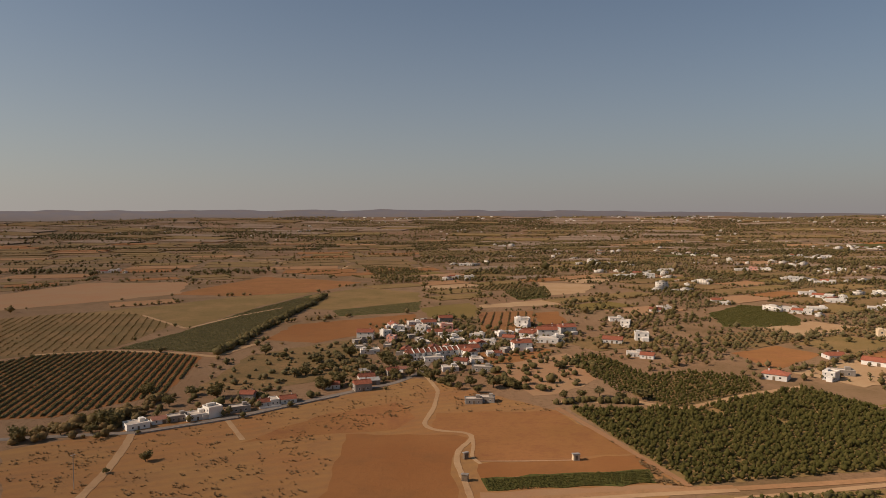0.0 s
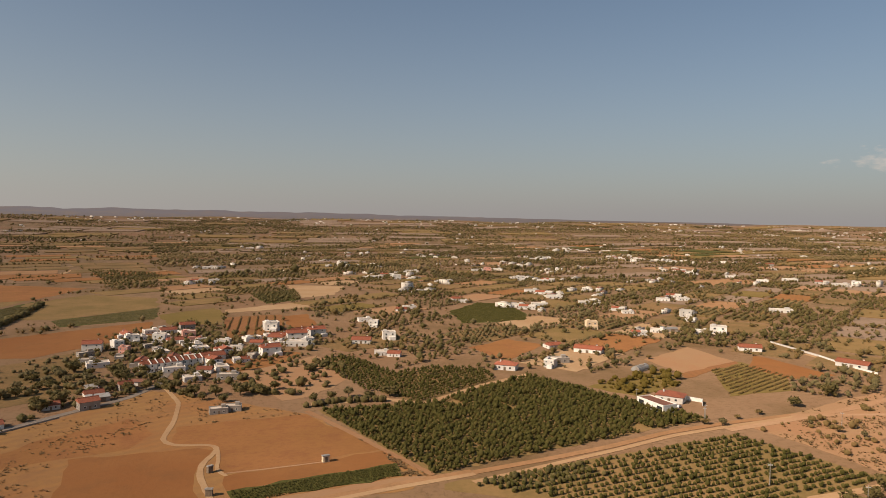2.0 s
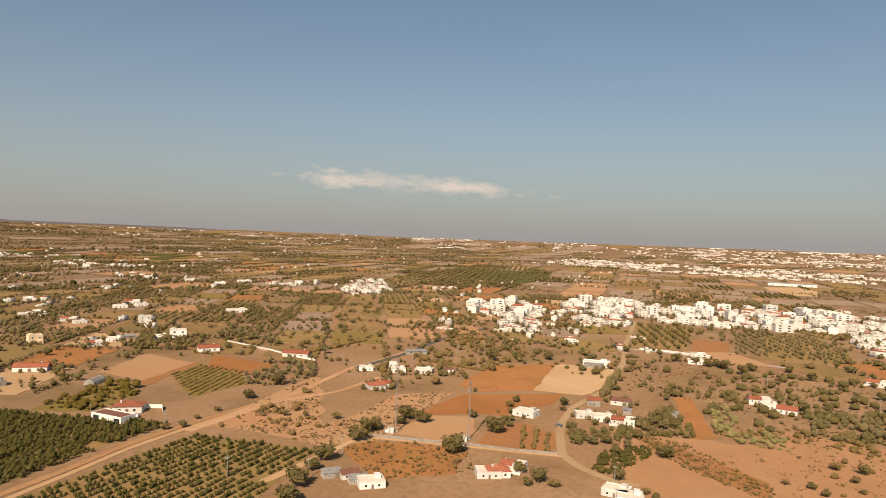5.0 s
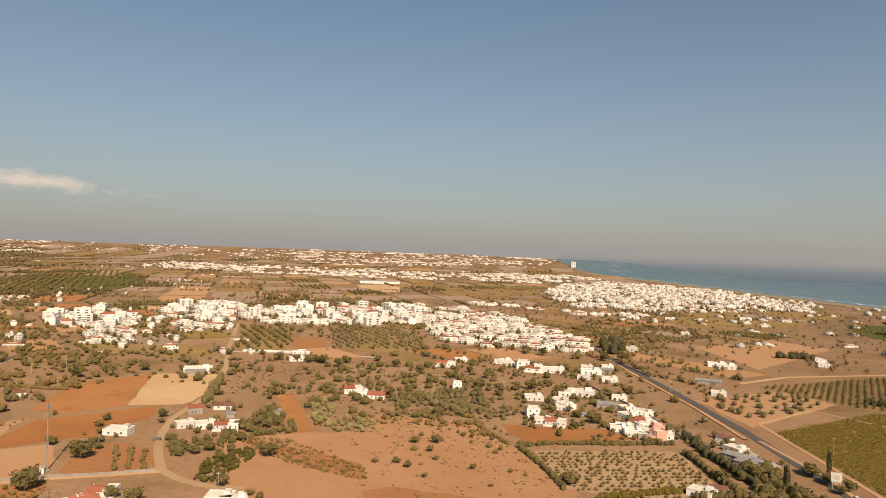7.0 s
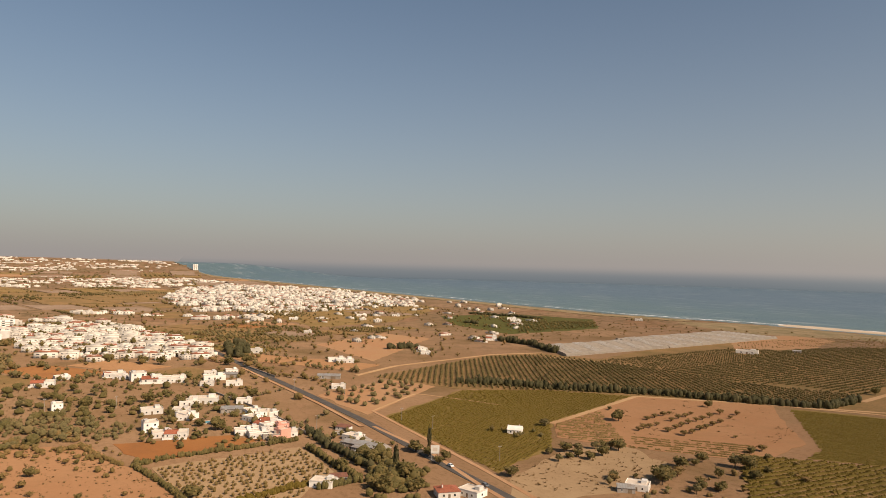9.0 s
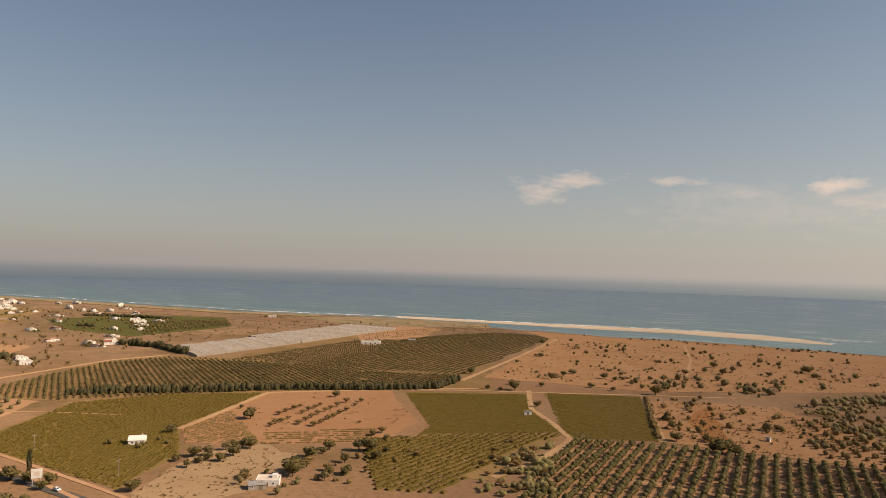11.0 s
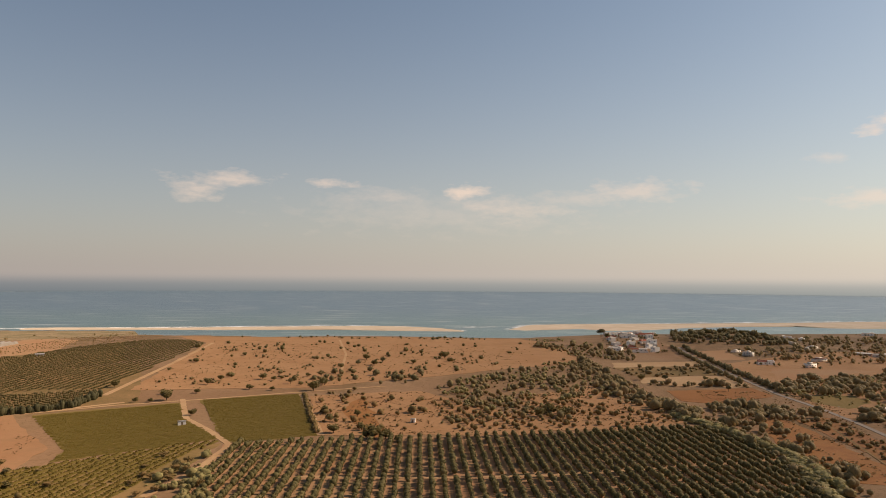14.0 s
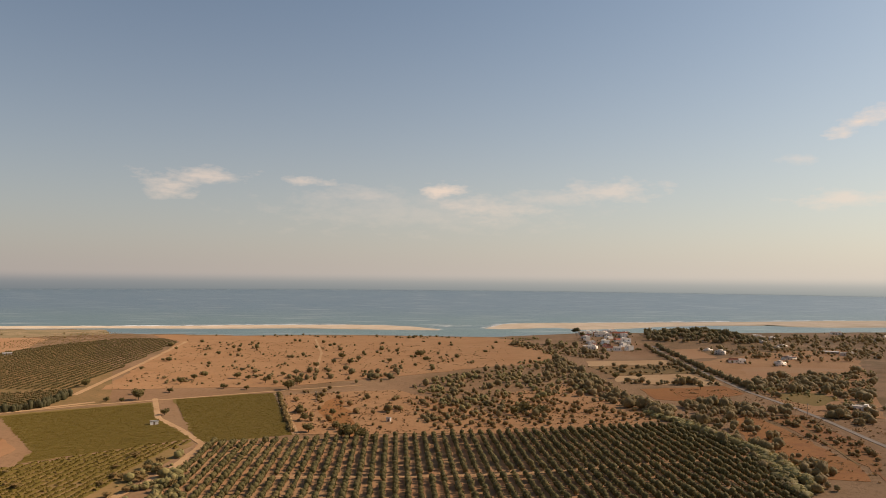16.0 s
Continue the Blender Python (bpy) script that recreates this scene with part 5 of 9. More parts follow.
# houses along the country road
settle([(-146, 327, 39, 9.1), (-138, 335, 32, 7.7), (-131, 339, 33, 7.2), (-116, 346, -46, 9.1), (-123, 342, 34, 6.7), (-105, 355, 28, 9.9)], "low rust ruin tall low ruin", "houses along the country road")
settle([(-93, 367, 26, 9.6), (-84, 372, 23, 7.9), (-107, 377, -4, 8.0), (-47, 398, 22, 9.8), (-44, 412, 14, 11.5), (97, 3329, -2, 32.4)], "mixed gable grey grey shed low", "houses along the country road")
# scattered houses to the north-east
settle([(203, 422, -38, 14.5), (235, 419, -49, 9.4), (248, 431, -15, 14.3), (272, 481, 1, 11.7), (289, 457, -47, 21.6), (357, 561, -20, 13.3)], "hip tall ruin gable gable cream", "scattered country houses")
settle([(379, 517, -21, 14.1), (403, 523, -43, 12.5), (417, 525, -28, 14.9), (452, 501, -37, 21.7), (436, 505, -46, 13.9), (416, 426, -34, 16.3)], "mixed low shed tall low gable", "scattered country houses")
settle([(440, 355, -71, 21.1), (631, 602, -36, 24.0), (460, 666, -50, 16.4), (453, 640, -23, 12.2), (500, 603, -30, 15.0), (481, 571, -65, 10.7)], "gable low mixed low tall low", "scattered country houses")
settle([(360, 722, -22, 17.9), (366, 706, -37, 20.1), (390, 724, -18, 18.5), (362, 739, -26, 9.7), (315, 798, -10, 13.3), (316, 779, -30, 10.7)], "low mixed low shed gable low", "scattered country houses")
settle([(553, 1242, -19, 39.3), (536, 1250, -13, 23.4), (580, 1259, -30, 24.2), (526, 1045, -19, 22.5), (455, 869, -18, 19.0), (460, 840, -39, 24.4), (448, 792, -25, 20.6)], "pink low low tall low mixed low", "scattered country houses")
settle([(690, 1205, -30, 18.9), (548, 1009, -17, 17.2), (566, 1021, -35, 21.1), (454, 730, -22, 13.2), (570, 731, -33, 16.1), (613, 763, -44, 20.2), (599, 729, -24, 15.0)], "tall low mixed low low mixed low", "scattered country houses")
settle([(1084, 2396, -24, 38.1), (1139, 2009, -25, 38.3), (1243, 2123, -35, 37.3), (1239, 2055, -21, 43.9), (1221, 1985, -32, 35.6), (903, 1645, -24, 30.9), (837, 1588, -38, 32.1), (856, 1686, -22, 30.8)], "cream low low mixed low low low mixed", "scattered country houses")
settle([(1304, 1967, -34, 36.5), (1121, 1668, -24, 34.2), (1104, 1612, -39, 39.4), (1201, 1710, -30, 32.6), (1049, 1465, -36, 25.3), (1369, 1959, -23, 33.5), (1138, 1434, -33, 31.9), (952, 1170, -47, 26.3)], "low low mixed low tall low low mixed", "scattered country houses")
settle([(919, 1094, -35, 22.7), (927, 1125, -29, 25.5), (940, 1014, -43, 22.2), (927, 926, -40, 19.0), (998, 935, -52, 26.6), (1011, 880, -44, 21.7), (1004, 839, -42, 27.6), (1035, 836, -51, 21.6)], "low mixed low low low mixed low tall", "scattered country houses")
settle([(1869, 1963, -44, 43.5), (1740, 1850, -38, 36.7), (2235, 2220, -45, 35.5), (2798, 2586, -47, 49.3), (2795, 2501, -43, 54.6), (2723, 2339, -49, 46.5), (1263, 1390, -42, 21.1), (1293, 1272, -45, 20.5)], "low mixed low low low mixed low grey", "scattered country houses")
settle([(302, 1135, -10, 22.1), (335, 1178, -21, 26.8), (370, 1212, -9, 25.6), (401, 1248, -18, 24.3), (331, 1113, -7, 19.9), (284, 1136, -14, 12.9), (234, 737, -8, 14.4), (220, 720, -25, 11.7)], "low mixed low low tall low low gable", "scattered country houses")
settle([(164, 659, -4, 12.9), (164, 625, -20, 11.2), (159, 556, -8, 13.6), (133, 544, -22, 15.1), (136, 493, -10, 8.9), (143, 485, -26, 9.5), (74, 585, 3, 12.4), (72, 627, -12, 13.3)], "low tall tall gable low gable gable tall", "scattered country houses")
settle([(43, 1408, -2, 22.9), (19, 1125, 4, 18.3), (42, 1124, -2, 16.4), (190, 2252, -5, 25.6), (-650, 3358, 11, 32.6), (-1425, 3065, 25, 19.9), (-604, 1252, 31, 22.4), (-601, 1277, 20, 18.7)], "low mixed low low low low mixed low", "scattered country houses")
# north-east farms and the edge of the town
settle([(381, 242, -38, 10.8), (389, 241, -73, 9.8), (511, 286, -56, 17.9), (445, 242, -69, 12.6), (459, 229, -58, 6.9), (428, 281, -57, 5.0)], "gable gable shed low rust low", "farms near the masts")
settle([(373, 136, -95, 12.9), (554, 144, -80, 20.9), (388, 96, -68, 11.4), (387, 84, -84, 13.3), (389, 107, -63, 8.3), (420, 110, -70, 7.6), (432, 96, -86, 12.0)], "low low low mixed low grey rust", "farms near the masts")
settle([(233, 168, -36, 8.0), (236, 161, -42, 7.9), (233, 149, -47, 4.5), (233, 155, -44, 3.6), (442, 266, -59, 7.5)], "shed rust low shed tall", "farms near the masts")
settle([(272, 111, -53, 9.4), (283, 108, -89, 7.0), (269, 114, -57, 5.3), (277, 62, -92, 9.5), (273, 56, -73, 5.4), (4526, 1228, -75, 52.0), (625, 245, -69, 5.2)], "hip mixed low low low low low", "farms near the masts")
settle([(491, 21, -78, 14.2), (470, 5, -94, 11.4), (479, 15, -68, 9.2), (508, -53, -91, 8.3), (608, -54, -103, 16.8), (634, -69, -86, 11.4), (546, 144, -80, 14.7)], "mixed gable low tall mixed low shed", "houses east of the fields")
settle([(589, -132, -108, 23.2), (604, -120, -91, 14.9), (630, -107, -95, 16.5), (585, -146, -114, 12.5), (583, -175, -102, 17.3), (590, -189, -116, 14.6), (733, -259, -114, 21.9), (550, -181, -108, 12.8)], "mixed tall low low low shed low low", "houses east of the fields")
settle([(474, -103, -97, 13.2), (492, -141, -111, 19.5), (426, -92, -92, 10.5), (451, -119, -160, 12.6), (405, -102, -112, 12.7), (410, -95, -98, 6.7), (453, -148, -113, 13.5)], "low low tall low mixed low shed", "houses along the service lane")
settle([(425, -152, -160, 10.6), (404, -151, -161, 10.1), (385, -151, -161, 10.3), (376, -152, -162, 7.5), (387, -142, -100, 11.6), (394, -136, -104, 9.8), (434, -166, -161, 10.1)], "low mixed low pink low low low", "houses along the service lane")
settle([(446, -159, -86, 9), (428, -159, -110, 8), (413, -158, -102, 8), (401, -157, -104, 8), (389, -157, -98, 7.5), (397, -140, -116, 8), (383, -141, -108, 7), (377, -146, -111, 7), (379, -157, -114, 7), (479, -165, -112, 8), (456, -149, -109, 6.5), (490, -131, -107, 13), (468, -120, -112, 6), (447, -117, -102, 6), (631, -104, -109, 9), (618, -110, -131, 9), (591, -131, -95, 10), (596, -150, -108, 8), (558, -162, -111, 9), (608, -179, -103, 8), (613, -199, -103, 7)], "low tall mixed low pink low low ruin low low shed low low low mixed low tall low low low low", "houses along the service lane")
settle([(546, -261, -121, 27.4), (626, -316, -112, 17.8), (501, -248, -116, 10.9), (907, -399, -114, 10.6), (674, -438, -115, 13.7), (649, -427, -128, 9.9), (353, -185, -158, 9.5), (330, -181, -159, 12.8)], "shed low low low mixed low low shed", "houses along the service lane")
settle([(320, -276, -139, 8.5), (636, -312, -111, 17.0), (735, -589, -124, 15.2), (958, -821, -126, 20.3), (1000, -848, -130, 16.9), (671, -435, -123, 9.0), (494, -797, -153, 25.0), (901, -1086, -140, 15.4)], "farm low mixed low low tall low low", "farmhouses by the vineyards")
settle([(212, -257, -148, 8.8), (212, -249, -134, 5.1), (287, -136, -135, 9.6), (290, -145, -107, 6.2), (248, -176, -110, 9.8), (243, -186, -162, 8.9), (1132, -675, -121, 14.9), (1149, -612, -118, 18.8)], "low shed low rust hip low low low", "farmhouses by the vineyards")
settle([(341, -177, -152, 9.8), (328, -177, -153, 10.1), (375, -190, -152, 8.7), (753, -603, -129, 14.0), (470, -867, -152, 9.9), (1115, -465, -113, 15.3), (901, -397, -114, 10.9)], "shed shed rust low shed low low", "farmhouses by the vineyards")
# the white village above the lagoon
settle([(-317, -1197, 175, 21.5), (-343, -1199, 154, 25.5), (-359, -1177, 178, 21.2), (-308, -1055, 169, 25.9), (-341, -1074, 157, 24.7), (-283, -927, 173, 25.8), (-257, -941, 150, 18.5), (-319, -980, 167, 19.3)], "low mixed tall low gable mixed low tall", "white village above the lagoon")
settle([(-554, -1062, 157, 30.0), (-594, -1102, 147, 18.3), (-782, -1218, 147, 20.4), (-397, -807, 164, 18.7), (-580, -880, 152, 16.2), (-351, -517, 136, 12.1), (-569, -899, 153, 22.5), (-753, -1078, 145, 16.3)], "tall low low mixed low low shed low", "houses among the groves")

rng = random.Random(6)
for x, y in spread([(-293, -1131), (-353, -1273), (-403, -1225), (-310, -928), (-265, -900), (-258, -970)], 22, 9, 0.4, 15):
    if clear_of_houses(x, y, 4):
        put(rng.choice(["low", "mixed", "gable", "tall"]), x, y, rng.choice([0, 90]) + rng.gauss(20, 10), rng.uniform(8, 12), "white village above the lagoon")
# ---------------------------------------------------------------- the town
TOWN_BLOCKS = [[(919, 298), (1090, 329), (1197, 251), (921, 178)], [(1026, 199), (1150, 151), (1190, -73), (939, -39), (902, 60), (910, 168)], [(850, 410), (953, 446), (1040, 393), (941, 327), (798, 307)]]
TOWN_HOUSES = [[(1099, -50), (1132, -162), (946, -214), (792, -233), (703, -201), (707, -126), (769, -54)], [(726, 301), (879, 345), (920, 320), (713, 252), (681, 272)], [(867, 261), (885, 185), (827, 172), (789, 225)], [(920, 666), (1237, 844), (1268, 793), (1052, 645), (908, 618)]]
COAST_TOWN = [(1770, -398), (2314, -597), (2701, -878), (2090, -1075), (1587, -1012), (1394, -877), (1241, -532), (1314, -340)]
FAR_TOWN = [[(1376, -83), (1316, -231), (1218, -305), (1186, -488), (1058, -427), (1066, -259), (1152, -89)], [(2756, 964), (3521, 1071), (3243, 329), (3409, -877), (2967, -964), (2352, -527), (2428, 245)],
            [(4588, 973), (4666, 478), (4690, -46), (4577, -1021), (4556, -1112), (4524, -1238), (3781, 264)], [(4192, 2102), (4588, 974), (4588, 973), (4218, 2051)], [(1130, 112), (1282, -57), (1184, -55), (1054, 104)]]
rng = random.Random(11)
for k, poly in enumerate(TOWN_BLOCKS):
    for x, y in spread(poly, 34, 20 + k, 0.3, 12):
        kind = rng.choice(["block", "block", "block4", "blockr", "tall"])
        if clear_of_houses(x, y, 5):
            put(kind, x, y, rng.choice([0, 90, 180, 270]) + rng.gauss(-70, 8), KIT_LEN[kind] * rng.uniform(0.65, 1.0), "town apartment buildings")
def town_shape(seed, floors):
    """A far house: stepped body with parapet, rooftop room and window bays cut as dark recesses."""
    r = random.Random(seed)
    bm = bmesh.new()
    h = floors * 0.3 + 0.05
    box(bm, -0.5, 0.5, -0.4, 0.4, -0.1, h)
    box(bm, -0.5, 0.5, -0.4, -0.36, h, h + 0.07)
    box(bm, -0.5, 0.5, 0.36, 0.4, h, h + 0.07)
    box(bm, -0.5 - 0.2, -0.5, -0.3, r.uniform(0.0, 0.3), -0.1, h * r.uniform(0.5, 0.8))
    box(bm, r.uniform(-0.4, -0.1), r.uniform(0.1, 0.4), -0.25, 0.2, h, h + 0.22)
    return trunk_arrays(bm)


def town_bays(floors):
    """Window recesses of a far house, a flat pane a hand's width proud of the wall's plane."""
    bm = bmesh.new()

    def pane(a, b, y0, y1, z):
        bm.faces.new([bm.verts.new(p) for p in ((a, y0, z), (b, y1, z), (b, y1, z + 0.1), (a, y0, z + 0.1))])

    for k in range(floors):
        for i in range(3):
            c = -0.33 + 0.33 * i
            pane(c - 0.06, c + 0.06, -0.405, -0.405, 0.1 + 0.3 * k)
            pane(c + 0.06, c - 0.06, 0.405, 0.405, 0.1 + 0.3 * k)
            if i < 2:
                pane(0.505, 0.505, -0.2 + 0.3 * i, -0.1 + 0.3 * i, 0.1 + 0.3 * k)
    return trunk_arrays(bm)


def town_deck(floors):
    h = floors * 0.3 + 0.062
    return np.array([[-0.48, -0.34, h], [0.48, -0.34, h], [0.48, 0.34, h], [-0.48, 0.34, h]]), np.array([[0, 1, 2], [0, 2, 3]])


def town_tiles(floors):
    bm = bmesh.new()
    h = floors * 0.3 + 0.1
    a = [bm.verts.new(p) for p in ((-0.55, -0.45, h), (0.55, -0.45, h), (0.55, 0.45, h), (-0.55, 0.45, h))]
    b = [bm.verts.new(p) for p in ((-0.25, 0, h + 0.2), (0.25, 0, h + 0.2))]
    for f in ((a[0], a[1], b[1], b[0]), (a[2], a[3], b[0], b[1]), (a[1], a[2], b[1]), (a[3], a[0], b[0]), tuple(a[::-1])):
        bm.faces.new(f)
    return trunk_arrays(bm)


def far_houses(name, places, label):
    floors = [1, 2, 2, 3, 4]
    shapes = [town_shape(i, f) for i, f in enumerate(floors)]
    bays = [town_bays(f) for f in floors]
    tiles = [town_tiles(f) for f in floors]
    ob = merged(name, M_WHITE_FAR, shapes, places, label, "houses")
    merged("windows", M_GLASS, bays, [p for p in places if math.hypot(p[1], p[2]) < 1900], "", "", "stuff", ob)
    merged("roof_terraces", M_DECK_FAR, [town_deck(f) for f in floors], places, "", "", "stuff", ob)
    red = [p for i, p in enumerate(places) if p[0] < 3 and i % 4 == 0]
    merged("tiled_roofs", M_TILE_FAR, tiles, red, "", "", "stuff", ob)


def house_places(points, seed, low=7, high=14, tall=0.5, lay=0.3):
    r = random.Random(seed)
    out = []
    for x, y in points:
        s = r.uniform(low, high)
        k = r.choice([3, 4, 2]) if r.random() < tall else r.choice([0, 0, 1, 2])
        out.append((k, x, y, height(x, y), r.choice([0, 0, 3.14, 1.57]) + r.gauss(lay, 0.12), s * r.uniform(1.2, 2.6), s * r.uniform(0.7, 1.0), r.uniform(5, 8)))
    return out


STREET_TREES = []


def town_rows(poly, turn, gap, seed, floors=(0, 1, 1, 2, 3), long=(8, 22), deep=8.0, empty=0.12, green=0.5):
    """Terraces along parallel streets: houses wall to wall, yards and trees behind them."""
    r = random.Random(seed)
    xs, ys = [p[0] for p in poly], [p[1] for p in poly]
    cx, cy = sum(xs) / len(xs), sum(ys) / len(ys)
    reach = math.hypot(max(xs) - min(xs), max(ys) - min(ys)) / 2
    c, s = math.cos(radians(turn)), math.sin(radians(turn))
    out, v = [], -reach
    while v < reach:
        u, k, bend = -reach, r.choice(floors), r.gauss(0, 0.04)
        v += gap * r.uniform(0.8, 1.25)
        while u < reach:
            l = r.uniform(*long)
            if r.random() < 0.3:
                k = r.choice(floors)
            q = v + bend * u + r.gauss(0, 1.2)
            x, y = cx + (u + l / 2) * c - q * s, cy + (u + l / 2) * s + q * c
            if inside(x, y, poly) and clear_of_houses(x, y, 2):
                if r.random() > empty:
                    across = r.random() < 0.15
                    out.append((k, x, y, height(x, y), radians(turn) + r.gauss(0, 0.05) + (1.57 if across else 0), l * 0.97, deep * r.uniform(0.9, 1.3), r.uniform(6.2, 8.8)))
                if r.random() < green:
                    w = q + gap * r.uniform(0.4, 0.6)
                    STREET_TREES.append((r.randrange(7), cx + (u + r.uniform(0, l)) * c - w * s, cy + (u + l / 2) * s + w * c, height(x, y), r.uniform(0, 6.28), r.uniform(3.5, 7.5), r.uniform(3.5, 7), r.uniform(3.5, 7.5)))
            u += l + (r.uniform(3, 12) if r.random() < 0.22 else 0)
    return out


rows = []
for k, poly in enumerate(TOWN_HOUSES):
    rows += town_rows(poly, (78, 60, 80, 50)[k], (15, 17, 17, 20)[k], 40 + k, empty=0.2, green=(0.75, 0.9, 0.9, 0.8)[k])
for k, poly in enumerate(TOWN_BLOCKS):
    rows += town_rows(poly, (66, 84, 52)[k], 24, 60 + k, (1, 1, 2, 3, 4), (10, 32), 9.0, 0.26, 0.9)
far_houses("town_houses", rows, "crowded white terraces of the town")
rows = [p for p in town_rows(COAST_TOWN, 62, 18, 71, (0, 1, 1, 2, 3), (7, 22), 8.0, 0.3, 0.5) if noise.noise((p[1] * 0.012, p[2] * 0.012, 3)) > -0.2]
far_houses("coast_town", rows, "dense white houses of the seaside town")
rows = []
for k, poly in enumerate(FAR_TOWN):
    rows += [p for p in town_rows(poly, 75 + 6 * k, (28, 48, 58, 70, 34)[k], 80 + k, (0, 0, 1, 1, 2), (8, 28), 9.0, 0.5, 0.4) if noise.noise((p[1] * 0.006, p[2] * 0.006, k)) > (-0.2, -0.22, -0.15, 0, -0.3)[k]]
far_houses("far_town", rows, "white houses of the far town spread over the plain")


def brow_houses():
    """Hill villages and the long pale roofs of glasshouses on the rise below the skyline."""
    r = random.Random(31)
    out = []
    for a0, a1, d0, d1, n, big, thin in ((-8, 24, 4150, 4750, 130, 0.0, 0.08), (24, 62, 3900, 4830, 130, 0.05, 0.08), (60, 103, 4150, 4840, 330, 0.08, 0.08), (99.6, 102.6, 4720, 4810, 60, 0.0, -1.0)):
        done = tries = 0
        while done < n and tries < n * 30:
            tries += 1
            a, d = r.uniform(a0, a1), r.uniform(d0, d1)
            x, y = d * math.sin(radians(a)), d * math.cos(radians(a))
            if noise.noise((a * 0.45, d * 0.006, 4)) < thin or y < shore_y(x) + 40:
                continue
            done += 1
            if r.random() < big:
                out.append((0, x, y, height(x, y), radians(-a) + r.gauss(0, 0.15), r.uniform(50, 130), r.uniform(8, 13), r.uniform(8, 12)))
            else:
                out.append((r.choice([0, 1, 1, 2]), x, y, height(x, y), radians(-a) + r.gauss(0, 0.4), r.uniform(7, 20), r.uniform(6, 9), r.uniform(6, 9)))
    far_houses("hill_villages", out, "white villages and pale roofs below the skyline")


brow_houses()
# farms and hamlets strewn over the far country
SPRINKLE = []
SPRINKLE.append(([(-28, 1411), (371, 2122), (1293, 2034), (560, 879), (335, 798), (183, 1042)], 150))
SPRINKLE.append(([(-1691, 3053), (-318, 4679), (2512, 3960), (1464, 2304), (237, 2519)], 260))
SPRINKLE.append(([(1063, 2207), (3733, 2839), (962, 728), (570, 821)], 160))
SPRINKLE.append(([(-49, 2590), (3732, 2840), (2778, 2112), (985, 2045)], 260))
SPRINKLE.append(([(3282, 2716), (4636, 712), (3509, 537), (2512, 1143), (2027, 1675)], 190))
SPRINKLE.append(([(1412, -501), (1802, -1072), (1267, -1171), (841, -829), (691, -413), (918, -351)], 75))
SPRINKLE.append(([(1271, 672), (1778, 539), (1443, 303), (1139, 344), (1034, 500)], 80))
SPRINKLE.append(([(884, 453), (1119, 398), (792, 208), (648, 179), (659, 332)], 34))
SPRINKLE.append(([(762, 229), (768, 75), (617, 60), (573, 172)], 60))
SPRINKLE.append(([(-450, -1116), (-878, -1222), (-518, -722), (-373, -767)], 90))
pts = []
for k, (poly, step) in enumerate(SPRINKLE):
    cluster = random.Random(90 + k)
    for x, y in spread(poly, step, 90 + k, 0.5, 10):
        for _ in range(cluster.choice([0, 0, 1, 1, 2])):
            pts.append((x + cluster.gauss(0, step * 0.22), y + cluster.gauss(0, step * 0.22)))
# hamlets: x, y, houses, half width
HAMLETS = [(755, 2870, 12, 120), (341, 1187, 11, 55), (1069, 2397, 4, 60), (853, 1668, 8, 50), (1217, 2059, 18, 85), (1100, 1573, 14, 65), (689, 1419, 10, 50), (578, 1433, 6, 40),
           (531, 1053, 6, 22), (683, 1191, 6, 30), (456, 822, 9, 30), (369, 711, 5, 26), (539, 847, 6, 24), (466, 738, 4, 20), (591, 743, 5, 24), (938, 1142, 10, 40), (1165, 1440, 7, 45),
           (743, 952, 6, 25), (500, 605, 5, 20), (389, 530, 3, 18), (1830, 2013, 9, 60), (1838, 1930, 8, 60), (1087, 2768, 8, 90), (632, 1764, 9, 70), (323, 1433, 9, 50), (370, 1032, 5, 24),
           (306, 923, 5, 22), (2273, 1804, 7, 70), (3234, 2287, 8, 90), (1084, 725, 20, 45), (1017, 839, 9, 40), (2035, 1150, 5, 40), (2715, 905, 12, 110), (3472, 914, 16, 170), (2169, 516, 8, 60),
           (1828, 555, 7, 50), (1170, 602, 6, 25), (204, 2268, 5, 40), (50, 1420, 6, 22), (27, 1108, 5, 22), (-600, 1260, 4, 30)]
for k, (x, y, n, wide) in enumerate(HAMLETS):
    cluster = random.Random(190 + k)
    for _ in range(n):
        pts.append((x + cluster.gauss(0, wide * 0.55), y + cluster.gauss(0, wide * 0.75)))
kept = []
for p in pts:
    if clear_of_houses(p[0], p[1], 5) and all((p[0] - q[0]) ** 2 + (p[1] - q[1]) ** 2 > 130 for q in kept[-60:]):
        kept.append(p)
HAMLET_PLACES = house_places(kept, 8, 5.5, 9.5, 0.1)
far_houses("far_hamlets", HAMLET_PLACES, "white farms and hamlets strewn over far dry country")

# ---------------------------------------------------------------- trees, groves and rows
TREES = {
    "carob": make_tree("tree", 3, 6.5, 5.2, M_LEAF, "broad dark green carob tree on dry earth", 190, 8),
    "carob2": make_tree("tree", 9, 5.5, 5.6, M_LEAF, "rounded dark green tree on dry earth", 170, 7),
    "olive": make_tree("tree", 5, 4.6, 4.0, M_OLIVE_LEAF, "grey-green olive tree on bare earth", 150, 7, 0.3),
    "bush": make_tree("bush", 7, 3.4, 2.3, M_BUSH, "low dry brownish bush on bare earth", 110, 5, 0.12, 0.7),
    "pine": make_tree("tree", 12, 8.0, 9.0, M_PINE, "tall dark umbrella pine with bare trunk", 220, 8, 0.5, 0.6),
    "cypress": make_tree("tree", 15, 2.0, 9.0, M_PINE, "slender dark green cypress beside the lane", 120, 5, 0.1, 1.3),
}
